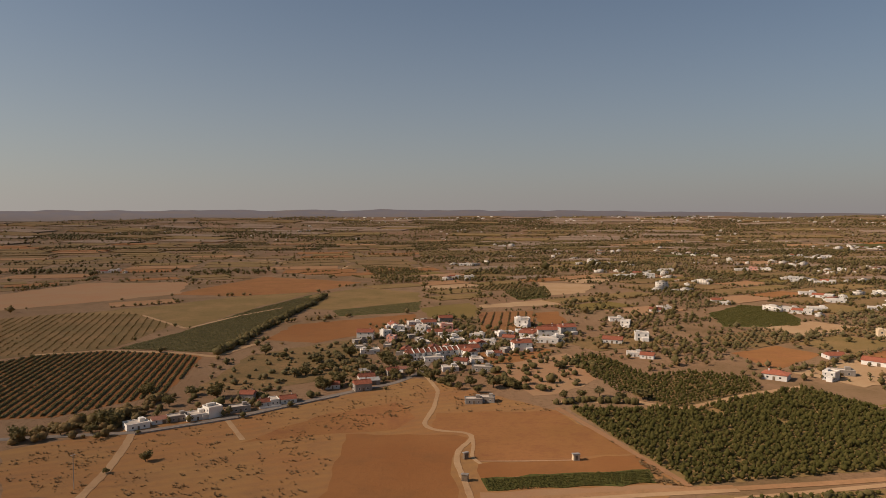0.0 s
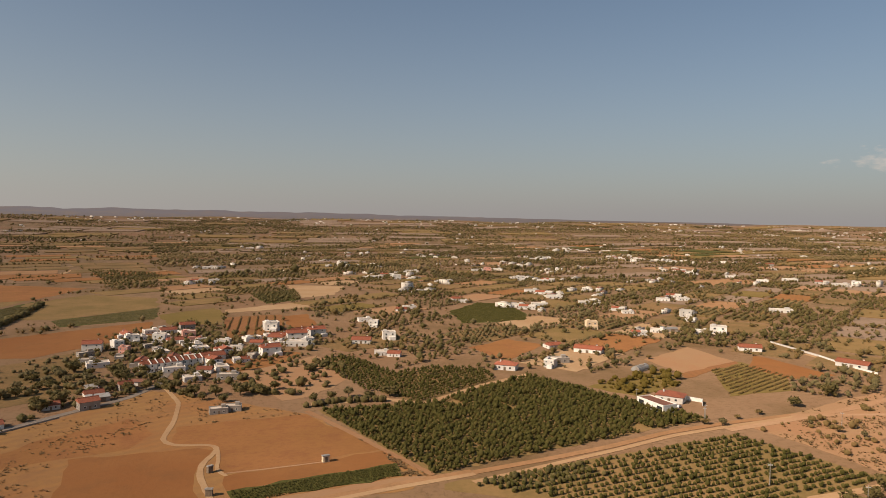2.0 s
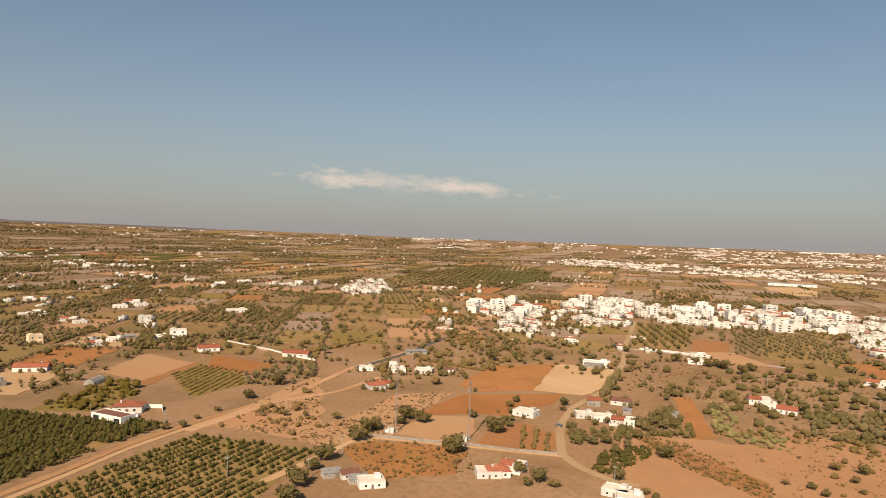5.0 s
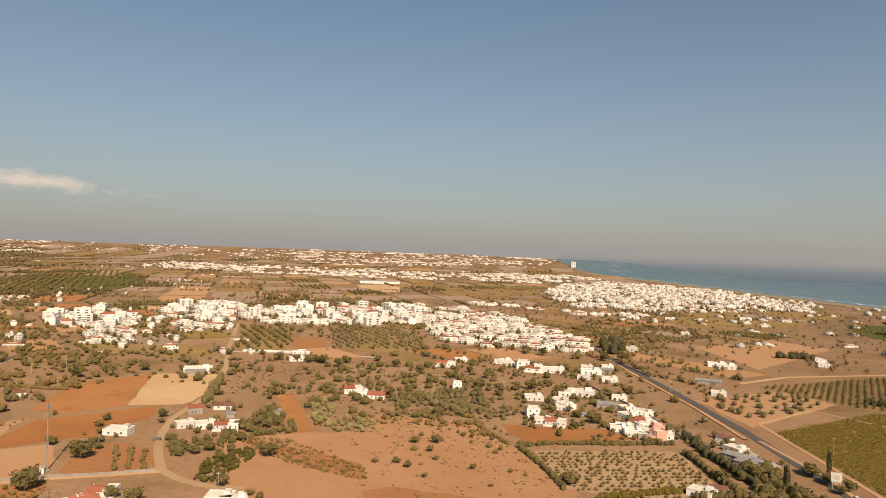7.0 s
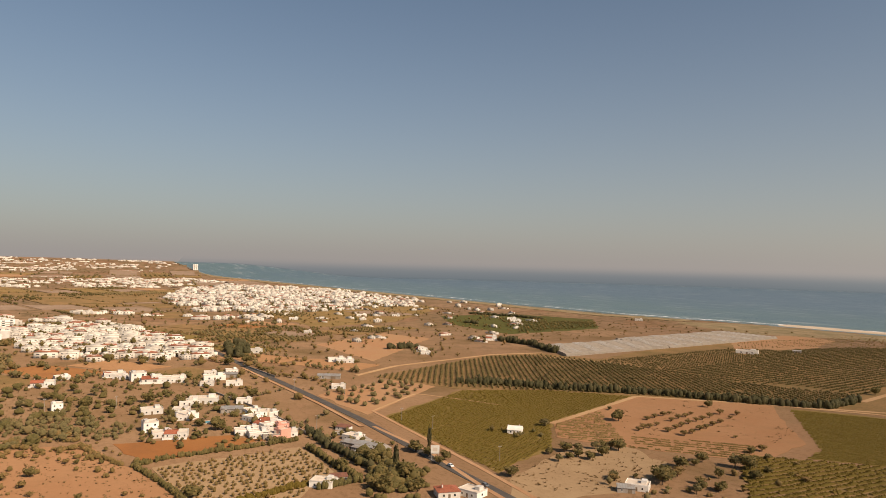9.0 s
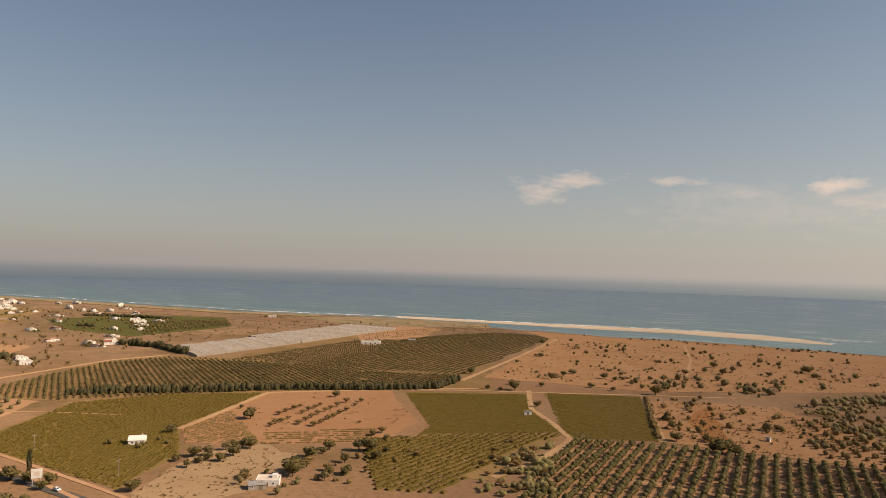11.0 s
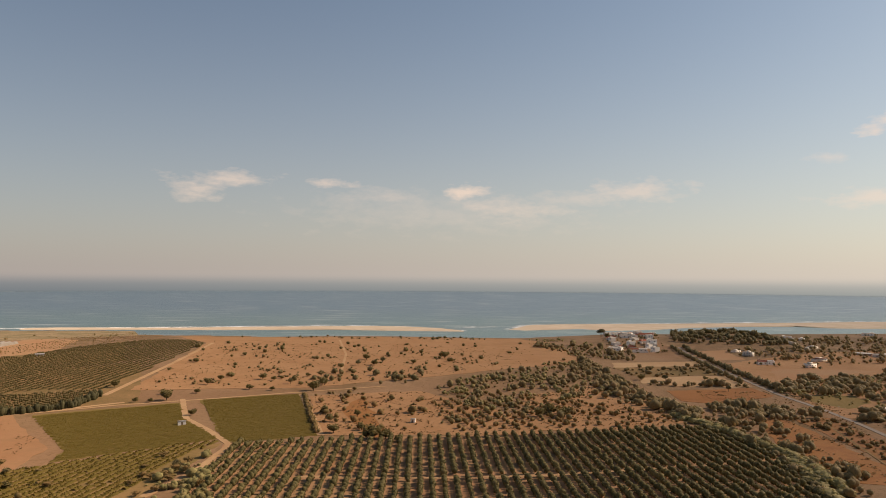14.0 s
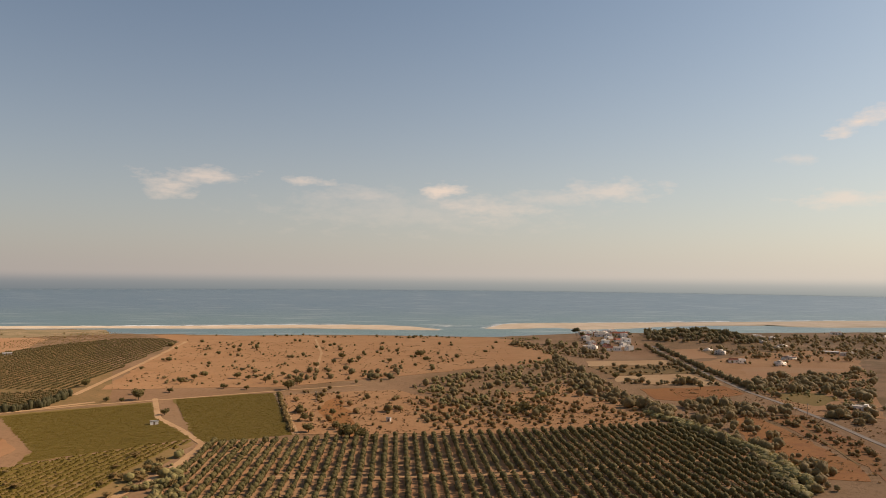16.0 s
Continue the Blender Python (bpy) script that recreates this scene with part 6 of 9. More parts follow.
TREE_SIZE = {"carob": 6.5, "carob2": 5.5, "olive": 4.6, "bush": 3.4, "pine": 8.0, "cypress": 2.0}
TREE_FIRST = set()
tree_rng = random.Random(4)


def plant(rows, kinds, group="single trees in the fields"):
    kinds = kinds.split()
    for i, (x, y, turn, wide) in enumerate(rows):
        kind = kinds[i % len(kinds)]
        s = min(1.5, max(0.4, 0.82 * wide / TREE_SIZE[kind])) if wide else tree_rng.uniform(0.8, 1.2)
        at = pose(x, y, height(x, y) + 0.1, 0, 0, tree_rng.uniform(0, 360))
        if kind in TREE_FIRST:
            ob = copy_thing(TREES[kind], at)
        else:
            TREE_FIRST.add(kind)
            ob = TREES[kind]
            ob.matrix_basis = at
        ob.scale = (s, s * tree_rng.uniform(0.85, 1.15), s * tree_rng.uniform(0.85, 1.15))
        ob["group"] = group


plant([(-132, 268, 26, 3.5), (-122, 281, 24, 5.5), (-186, 312, 31, 10.8), (-174, 332, 28, 9.3), (-157, 327, 26, 15.5), (-157, 369, 23, 15.1), (-165, 385, 23, 12.6), (-160, 327, 26, 10.7), (-176, 316, 29, 6.8), (-163, 318, 27, 7.8), (-189, 305, 32, 8.5), (-161, 351, 25, 8.1)], "carob carob2 bush")
plant([(-125, 381, 18, 13.1), (-93, 430, 12, 9.9), (-87, 435, 11, 7.8), (-72, 450, 9, 9.6), (-54, 459, 7, 11.2), (-36, 458, 4, 11.2), (-30, 429, 4, 9.1), (-72, 477, 9, 9.4), (-129, 502, 14, 9.0), (-113, 487, 13, 8.8), (-88, 477, 10, 9.4), (-66, 492, 8, 10.5)], "carob olive carob2")
plant([(-141, 387, 20, 9.5), (-145, 364, 22, 6.6), (-159, 348, 24, 6.9), (-70, 399, 10, 11.1), (-62, 409, 9, 10.0), (-45, 442, 6, 11.6), (-25, 476, 3, 10.1), (-17, 450, 2, 9.6), (-17, 528, 2, 11.2), (2, 551, -0, 10.8), (-41, 477, 5, 11.7), (-56, 507, 6, 9.9)], "carob carob2 olive")
plant([(1, 409, -0, 9.4), (5, 410, -1, 6.9), (16, 406, -2, 8.9), (29, 402, -4, 9.5), (40, 401, -6, 10.9), (-8, 421, 1, 8.3), (-12, 443, 2, 7.4), (-21, 431, 3, 7.8), (-28, 451, 4, 6.1), (19, 390, -3, 5.5), (9, 398, -1, 6.2), (49, 410, -7, 5.9)], "carob carob2")
plant([(-5, 460, 1, 7.0), (4, 454, -1, 7.7), (12, 448, -2, 6.2), (-45, 439, 6, 9.1), (-50, 448, 6, 7.9), (-57, 469, 7, 6.9), (-78, 449, 10, 7.1), (-65, 459, 8, 8.7), (-39, 437, 5, 7.8), (-75, 486, 9, 7.0), (-85, 473, 10, 7.4), (-90, 453, 11, 7.7)], "carob olive")
plant([(66, 377, -10, 6.5), (76, 379, -11, 5.5), (86, 381, -13, 7.5), (95, 371, -14, 7.5), (108, 375, -16, 9.0), (79, 409, -11, 5.0), (76, 452, -10, 8.0)], "carob carob2 olive", "trees in a row above the orchard")
plant([(313, 288, -47, 9.0), (351, 299, -50, 9.7), (280, 188, -56, 11.7), (302, 191, -58, 9.5), (328, 188, -60, 9.9), (326, 177, -61, 9.1), (286, 139, -64, 10.5), (329, 136, -67, 8.9), (216, 173, -51, 11.6), (202, 166, -51, 10.6), (247, 183, -53, 11.8), (234, 179, -53, 8.1)], "carob carob2 carob")
plant([(242, 276, -41, 6.6), (249, 271, -42, 5.4), (265, 278, -44, 4.4), (300, 235, -52, 4.3), (306, 219, -54, 6.0), (311, 200, -57, 2.3), (295, 245, -50, 5.6), (292, 258, -49, 3.2), (282, 281, -45, 5.2), (384, 297, -52, 6.2), (318, 422, -37, 6.0), (465, 346, -53, 9.2)], "bush olive")
plant([(316, 185, -60, 7.4), (294, 191, -57, 9.8), (300, 190, -58, 7.5), (328, 187, -60, 9.3), (327, 179, -61, 8.2), (288, 140, -64, 10.5), (351, 160, -65, 7.0), (330, 137, -67, 9.8), (345, 135, -69, 5.1), (352, 140, -68, 4.7), (557, 185, -72, 10.1), (521, 221, -67, 12.1)], "carob carob2")
plant([(574, 119, -78, 7.5), (569, 107, -79, 6.5), (621, 93, -81, 9.1), (476, 74, -81, 4.7), (461, 74, -81, 6.0), (616, 77, -83, 8.0), (472, 109, -77, 7.0), (490, 115, -77, 6.4), (607, 54, -85, 10.9), (612, 34, -87, 10.9), (579, 154, -75, 7.6), (642, 140, -78, 7.4)], "carob olive carob2")
plant([(280, 104, -70, 6.9), (273, 93, -71, 7.2), (271, 86, -72, 8.0), (267, 96, -70, 5.7), (293, 65, -77, 6.2), (283, 52, -80, 4.6), (279, 47, -80, 4.1), (337, 53, -81, 7.1), (386, 151, -69, 7.0), (399, 152, -69, 5.9), (409, 125, -73, 6.7), (396, 122, -73, 5.2)], "carob carob2 bush")
plant([(345, 96, -74, 7.4), (338, 88, -75, 7.2), (344, 83, -76, 7.3), (341, 72, -78, 6.1), (362, 71, -79, 7.1), (388, 63, -81, 7.0), (395, 58, -82, 7.1), (351, 101, -74, 5.2), (331, 75, -77, 6.0), (393, 70, -80, 6.4), (387, 79, -78, 6.3), (382, 92, -76, 5.0)], "carob olive")
plant([(362, -17, -93, 6.4), (362, -28, -94, 5.3), (377, -44, -97, 3.7), (374, -48, -97, 2.4), (333, -26, -94, 3.8), (321, -12, -92, 4.2), (328, 3, -89, 3.7), (336, 54, -81, 8.6), (315, -59, -101, 3.1), (319, -42, -98, 3.1), (296, -47, -99, 2.9), (307, -19, -94, 2.5)], "bush carob2")
plant([(300, -82, -105, 9.4), (347, -24, -94, 5.6), (328, -7, -91, 4.2), (372, -2, -90, 2.4), (369, -58, -99, 2.4), (546, 18, -88, 9.7), (624, 6, -89, 8.1), (573, 64, -84, 11.0), (617, 60, -84, 9.9), (563, 41, -86, 9.0), (610, 66, -84, 9.8), (502, 72, -82, 5.6)], "carob bush")
plant([(596, -9, -91, 9.6), (580, 12, -89, 10.3), (480, -4, -90, 8.5), (481, -16, -92, 7.8), (473, -23, -93, 9.2), (590, 38, -86, 8.5), (576, -70, -97, 8.4), (552, -81, -98, 8.1), (506, -70, -98, 7.4), (487, -80, -99, 7.2), (523, -34, -94, 8.5), (548, -51, -95, 8.0)], "carob olive carob2")
plant([(681, -155, -103, 19.0), (713, -237, -108, 23.6), (654, -209, -108, 14.1), (656, -227, -109, 12.0), (698, -142, -101, 11.4), (410, -126, -107, 8.8), (423, -119, -106, 7.7), (509, -108, -102, 9.2), (508, -98, -101, 8.3), (491, -125, -104, 8.1), (396, -110, -106, 7.2), (495, -176, -110, 9.0)], "carob carob2")
plant([(314, -202, -123, 10.2), (303, -203, -124, 6.5), (293, -206, -125, 7.5), (285, -172, -121, 11.2), (275, -172, -122, 12.5), (266, -155, -120, 12.4), (259, -168, -123, 9.9), (307, -171, -119, 8.4), (318, -172, -118, 8.1), (310, -208, -124, 3.0), (289, -200, -125, 5.1), (306, -154, -117, 8.2)], "carob carob2 carob cypress carob2 carob")
plant([(255, -218, -131, 7.5), (228, -259, -139, 5.9), (223, -302, -144, 10.3), (214, -288, -143, 9.8), (210, -272, -142, 10.5), (209, -328, -147, 9.2), (190, -288, -147, 6.7), (201, -288, -145, 5.8), (224, -322, -145, 7.1), (193, -274, -145, 5.6), (192, -318, -149, 7.6), (220, -371, -149, 6.3), (220, -361, -149, 4.4), (209, -358, -150, 4.8), (340, -380, -138, 4.0), (246, -386, -148, 3.4), (311, -453, -146, 5.8), (324, -304, -133, 11.3), (312, -358, -139, 10.4)], "carob2 olive carob bush")
plant([(305, -378, -141, 5.6), (307, -388, -142, 5.3), (308, -398, -142, 5.4), (309, -406, -143, 3.9), (287, -348, -140, 5.6), (289, -355, -141, 6.0), (289, -361, -141, 5.0), (291, -370, -142, 4.3), (295, -390, -143, 4.9), (297, -400, -143, 5.3), (298, -409, -144, 5.4), (301, -419, -144, 3.9), (276, -362, -143, 6.3), (279, -373, -143, 5.7), (281, -382, -144, 5.4), (284, -393, -144, 5.5), (286, -404, -145, 5.2), (287, -412, -145, 5.3), (289, -423, -146, 5.4), (292, -439, -146, 6.3)], "bush", "dark bushes planted in rows")
plant([(265, -363, -144, 6.8), (266, -372, -144, 5.5), (269, -384, -145, 6.4), (270, -392, -145, 5.4), (273, -403, -146, 5.8), (275, -414, -146, 6.3), (280, -433, -147, 4.6), (284, -447, -148, 5.9)], "bush", "dark bushes planted in rows")
plant([(275, -262, -134, 6.0), (262, -256, -134, 5.8), (274, -273, -135, 7.4), (264, -265, -135, 5.9), (269, -277, -136, 6.7), (263, -271, -136, 5.4), (257, -273, -137, 7.1), (270, -291, -137, 6.9), (258, -284, -138, 7.2), (271, -298, -138, 5.7), (266, -299, -138, 6.3), (261, -300, -139, 8.7)], "carob olive carob2")
plant([(202, -330, -149, 9.1), (177, -336, -152, 5.4), (195, -335, -150, 4.9), (202, -304, -146, 5.6), (217, -293, -143, 10.0), (213, -279, -143, 10.6), (195, -280, -145, 5.7), (184, -296, -148, 3.8), (190, -286, -146, 5.8), (222, -313, -145, 4.7), (225, -256, -139, 6.5), (223, -269, -140, 3.1)], "carob2 bush carob")
plant([(143, -391, -160, 6.7), (124, -346, -160, 8.8), (124, -329, -159, 7.9), (120, -360, -162, 6.7), (106, -337, -163, 5.7), (108, -318, -161, 4.3), (139, -352, -158, 5.4), (125, -377, -162, 6.4), (127, -363, -161, 7.4), (119, -311, -159, 5.3), (110, -304, -160, 4.1), (130, -322, -158, 4.4)], "bush")
plant([(206, -566, -160, 9.8), (218, -592, -160, 5.6), (166, -506, -162, 6.4), (215, -556, -159, 5.2), (275, -630, -156, 7.9), (193, -600, -162, 6.6), (198, -646, -163, 7.1), (227, -557, -158, 6.1), (194, -673, -164, 6.4), (154, -621, -166, 6.9), (267, -739, -160, 4.7), (133, -615, -168, 5.8)], "carob2 carob")
plant([(156, -680, -167, 7.6), (144, -673, -168, 6.4), (124, -652, -169, 7.3), (97, -614, -171, 13.7), (116, -699, -171, 5.6), (103, -699, -172, 7.8), (91, -763, -173, 7.3), (92, -646, -172, 9.3), (75, -787, -175, 8.8), (70, -840, -175, 9.4), (57, -787, -176, 10.1), (49, -813, -177, 9.1)], "carob2 carob olive")
plant([(41, -458, -175, 6.6), (31, -434, -176, 11.8), (24, -434, -177, 9.0), (36, -435, -175, 5.5), (16, -427, -178, 6.1), (58, -450, -173, 7.9), (65, -485, -172, 7.7), (73, -514, -172, 6.5), (48, -504, -175, 6.4), (-24, -858, 178, 11.1), (-28, -883, 178, 7.1), (13, -803, -179, 6.4)], "carob carob2")
plant([(-268, -645, 157, 12.7), (-274, -681, 158, 6.7), (-232, -673, 161, 6.6), (-211, -681, 163, 7.8), (-179, -645, 164, 10.5), (-175, -613, 164, 7.0), (-267, -612, 156, 5.0), (-100, -502, 169, 13.8), (-92, -512, 170, 10.0), (-277, -1063, 165, 22.6), (-280, -1110, 166, 18.1), (-82, -502, 171, 8.1)], "carob carob pine carob2")
plant([(129, -353, -160, 6.1), (128, -368, -161, 6.9), (134, -349, -159, 7.1), (117, -353, -162, 5.0), (108, -337, -162, 4.2), (119, -332, -160, 4.7), (97, -337, -164, 4.2), (123, -331, -160, 4.7), (145, -369, -159, 4.0), (106, -348, -163, 3.8), (140, -340, -158, 4.2), (115, -337, -161, 4.8)], "bush olive")
plant([(-412, -1115, 160, 20.2), (-449, -1137, 158, 24.4), (-460, -1097, 157, 23.5), (-498, -1118, 156, 25.9), (-508, -1080, 155, 23.2), (-508, -1043, 154, 19.0), (-404, -1058, 159, 17.4), (-424, -1040, 158, 18.9), (-450, -1041, 157, 18.9), (-469, -1024, 155, 18.6), (-500, -1009, 154, 15.0), (-384, -1075, 160, 14.1)], "carob carob2", "dark wood above the lagoon")

SMALL = [low_tree(i, 22, 2) for i in range(10)]
SCRUFF = [low_tree(40 + i, 16, 1) for i in range(8)]
TINY = [low_tree(20 + i, 12, 1, False) for i in range(7)]
SPECK = [low_tree(70 + i, 3, 1, False) for i in range(6)]


def orchard(name, poly, row_turn, row_step, tree_step, size, mat, label, jitter=0.15, gaps=0.05, seed=1, shapes=None, tall=0.85, bald=0.9):
    """Fruit trees in straight rows, as one planted mass."""
    r = random.Random(seed)
    xs, ys = [p[0] for p in poly], [p[1] for p in poly]
    cx, cy = sum(xs) / len(xs), sum(ys) / len(ys)
    c, s = math.cos(radians(row_turn)), math.sin(radians(row_turn))
    reach = math.hypot(max(xs) - min(xs), max(ys) - min(ys)) / 2
    places = []
    ni, nj = int(reach / tree_step) + 1, int(reach / row_step) + 1
    for j in range(-nj, nj + 1):
        for i in range(-ni, ni + 1):
            u = i * tree_step + r.gauss(0, jitter * tree_step)
            v = j * row_step + r.gauss(0, jitter * 0.5 * row_step)
            x, y = cx + u * c - v * s, cy + u * s + v * c
            if inside(x, y, poly) and r.random() > gaps and noise.noise((x * 0.07, y * 0.07, seed)) < bald and clear_of_houses(x, y, 1):
                d = size * r.uniform(0.75, 1.25)
                places.append((r.randrange(len(shapes or SMALL)), x, y, height(x, y) + 0.05, r.uniform(0, 6.28), d, d, d * tall * r.uniform(0.8, 1.15)))
    return merged(name, mat, shapes or SMALL, places, label, "orchard")


def thicket(name, poly, count, size, mat, label, seed, shapes=None, tall=0.75, clump=0.0, category="trees"):
    """Self-sown trees and bushes, uneven in size and spacing."""
    r = random.Random(seed)
    xs, ys = [p[0] for p in poly], [p[1] for p in poly]
    places, tries, heart = [], 0, None
    while len(places) < count and tries < count * 40:
        tries += 1
        if heart and r.random() < clump:
            x, y = heart[0] + r.gauss(0, size * 2.2), heart[1] + r.gauss(0, size * 2.2)
        else:
            x, y = r.uniform(min(xs), max(xs)), r.uniform(min(ys), max(ys))
        if inside(x, y, poly) and clear_of_houses(x, y, 0.5):
            heart = (x, y)
            d = size * min(1.9, math.exp(r.gauss(0, 0.38)))
            places.append((r.randrange(len(shapes or SMALL)), x, y, height(x, y) + 0.05, r.uniform(0, 6.28), d, d * r.uniform(0.8, 1.2), d * tall * r.uniform(0.7, 1.2)))
    return merged(name, mat, shapes or SMALL, places, label, category)


def hedge(name, line, wide, tall, mat, label, seed=1, step=0.55, category="hedge"):
    """A hedge or windbreak: overlapping leafy clumps along a line."""
    r = random.Random(seed)
    places = []
    for (x0, y0), (x1, y1) in zip(line, line[1:]):
        n = int(math.hypot(x1 - x0, y1 - y0) / (wide * step)) + 1
        for i in range(n):
            t = i / n
            x, y = x0 + (x1 - x0) * t + r.gauss(0, wide * 0.14), y0 + (y1 - y0) * t + r.gauss(0, wide * 0.14)
            w = wide * r.uniform(0.8, 1.3)
            places.append((r.randrange(len(SMALL)), x, y, height(x, y) - 0.15 * tall, r.uniform(0, 6.28), w, w, tall * r.uniform(0.85, 1.25)))
    return merged(name, mat, SMALL, places, label, category)


def heading(a, b):
    """Turn of the line from a to b, for rows."""
    return math.degrees(math.atan2(b[1] - a[1], b[0] - a[0]))


orchard("citrus_orchard", [(65, 356), (126, 355), (207, 398), (249, 281), (90, 254)], heading(*[(65, 356), (90, 254)]), 3.0, 2.4, 3.3, M_CITRUS_LIGHT, "dense green citrus orchard beside the red field", 0.25, 0.06, 2, TINY, 1.0, 0.5)
orchard("citrus_orchard", [(86, 483), (111, 496), (127, 429), (159, 441), (188, 423), (182, 386), (120, 358), (109, 377), (97, 395)], heading(*[(109, 377), (188, 423)]), 3.6, 2.8, 2.9, M_CITRUS_LIGHT, "dark green orchard between tracks", 0.15, 0.05, 3, TINY, 1.0)
orchard("young_citrus_orchard", [(96, 241), (245, 257), (249, 222), (256, 193), (211, 181), (180, 170)], heading(*[(96, 241), (245, 257)]), 4.4, 2.6, 2.1, M_CITRUS_LIGHT, "rows of young citrus trees on tan earth", 0.1, 0.06, 4, SCRUFF, 1.0)
orchard("citrus_row_edge", [(96, 241), (150, 247), (159, 228), (118, 224)], heading(*[(96, 241), (245, 257)]), 5.0, 3.4, 2.9, M_CITRUS, "older dark citrus rows beside the dirt road", 0.1, 0.04, 5)
orchard("citrus_orchard", [(118, -421), (51, -430), (-69, -446), (-188, -466), (-195, -408), (-194, -339), (-176, -284), (107, -293)], 90.5, 5.9, 2.7, 3.7, M_CITRUS, "large citrus orchard in straight dark green rows", 0.04, 0.02, 6, SCRUFF, 1.0)
orchard("young_orchard", [(-464, 658), (-386, 714), (-325, 721), (-250, 647), (-253, 534), (-316, 492), (-340, 481)], heading(*[(-316, 492), (-386, 714)]), 7.0, 6.0, 2.4, M_BUSH, "young orchard dotted over pale earth", 0.08, 0.05, 8, TINY)
orchard("far_grove", [(-166, 1418), (-47, 1293), (-38, 1204), (-75, 1089), (-116, 1151)], 30, 11, 10, 6.0, M_LEAF, "rows of trees on the far slope", 0.1, 0.05, 11, TINY)
orchard("crop_rows", [(79, 924), (141, 960), (132, 853), (88, 823)], 15, 6, 5.0, 5.0, M_LEAF, "dark dense grove", 0.15, 0.02, 13, TINY)
orchard("crop_rows", [(15, 260), (80, 269), (79, 256), (16, 249)], 10, 1.4, 1.1, 1.3, M_CITRUS_LIGHT, "strip of leafy dark green crop in red earth", 0.1, 0.0, 14, TINY, 0.7)
orchard("dry_orchard", [(349, -78), (349, -150), (304, -148), (273, -115), (295, -78)], heading(*[(349, -78), (349, -150)]), 4.4, 2.7, 1.9, M_BUSH, "small dry shrubs in a walled plot", 0.2, 0.14, 15, SCRUFF, 0.9)
orchard("garden_rows", [(352, 132), (341, 110), (313, 102), (312, 116)], heading(*[(355, 130), (312, 116)]), 6.0, 3.0, 2.6, M_BUSH, "rows of low fruit bushes in red earth", 0.1, 0.1, 16)
orchard("town_orchard", [(874, 179), (858, 112), (692, 94), (684, 143)], 20, 10.0, 9.0, 6.0, M_LEAF, "orchard beside the town", 0.15, 0.08, 17, TINY)
orchard("town_orchard", [(856, 67), (886, -12), (791, -43), (708, -31), (687, 51)], 20, 9.0, 8.0, 5.0, M_OLIVE_LEAF, "green orchard beside the town", 0.15, 0.08, 18, TINY)
orchard("plain_orchard", [(1369, 834), (2168, 1005), (2343, 871), (1620, 587), (1359, 592), (1259, 746)], 20, 16, 13, 8.5, M_LEAF, "wide orchards on the far plain", 0.1, 0.1, 19, TINY)
orchard("roadside_orchard", [(478, -219), (517, -310), (471, -317), (409, -225)], heading(*[(478, -219), (409, -225)]), 13, 9, 4.6, M_OLIVE_LEAF, "sparse olive trees beside the road", 0.12, 0.2, 20)
orchard("young_orchard", [(576, -900), (549, -1150), (483, -1264), (438, -1092), (500, -932), (525, -835)], 85, 11, 7, 2.6, M_BUSH, "dotted rows of bushes on pinkish earth", 0.12, 0.15, 25, TINY, 0.7)
orchard("beach_grove", [(962, -808), (913, -965), (823, -884), (794, -690)], 10, 9, 8, 5, M_LEAF, "green grove behind the beach", 0.15, 0.1, 23, TINY)


def vine_rows(name, poly, turn, step, tall, wide, mat, label, seed=1, gap=0.0):
    """Low trained rows: lumpy continuous strips of leaves."""
    r = random.Random(seed)
    xs, ys = [p[0] for p in poly], [p[1] for p in poly]
    cx, cy = sum(xs) / len(xs), sum(ys) / len(ys)
    c, s = math.cos(radians(turn)), math.sin(radians(turn))
    reach = math.hypot(max(xs) - min(xs), max(ys) - min(ys)) / 2
    places = []
    for j in range(-int(reach / step) - 1, int(reach / step) + 2):
        for i in range(-int(reach / 2.4) - 1, int(reach / 2.4) + 2):
            u, v = i * 2.4 + r.gauss(0, 0.3), j * step + r.gauss(0, 0.12)
            x, y = cx + u * c - v * s, cy + u * s + v * c
            if inside(x, y, poly) and r.random() >= gap and clear_of_houses(x, y, 0.5):
                places.append((r.randrange(4), x, y, height(x, y) + 0.1, radians(turn) + r.gauss(0, 0.08), 3.0, wide * r.uniform(0.8, 1.25), tall * r.uniform(0.75, 1.3)))
    return merged(name, mat, VINES, places, label, "vineyard")


def vine_clump(seed):
    """Three metres of a trained row: a ragged ridge with upright shoots."""
    r = np.random.default_rng(seed)
    v = [[-.52, -.42, -.1], [.52, -.42, -.1], [.52, .42, -.1], [-.52, .42, -.1]]
    v += [[x, y, 0.62 + r.normal(0, 0.09)] for x, y in ((-.52, -.24), (.52, -.24), (.52, .24), (-.52, .24))]
    f = [[0, 1, 5], [0, 5, 4], [2, 3, 7], [2, 7, 6], [4, 5, 6], [4, 6, 7]]
    for i in range(8):
        x, y, w = r.uniform(-.48, .48), r.uniform(-.36, .36), r.uniform(0.05, 0.1)
        a, k = r.uniform(0, 6.28), len(v)
        v += [[x - w * math.cos(a), y - w * 2 * math.sin(a), 0.5], [x + w * math.cos(a), y + w * 2 * math.sin(a), 0.5], [x + r.normal(0, .05), y * 1.25 + r.normal(0, .1), r.uniform(0.8, 1.15)]]
        f.append([k, k + 1, k + 2])
    return np.array(v, float), np.array(f)


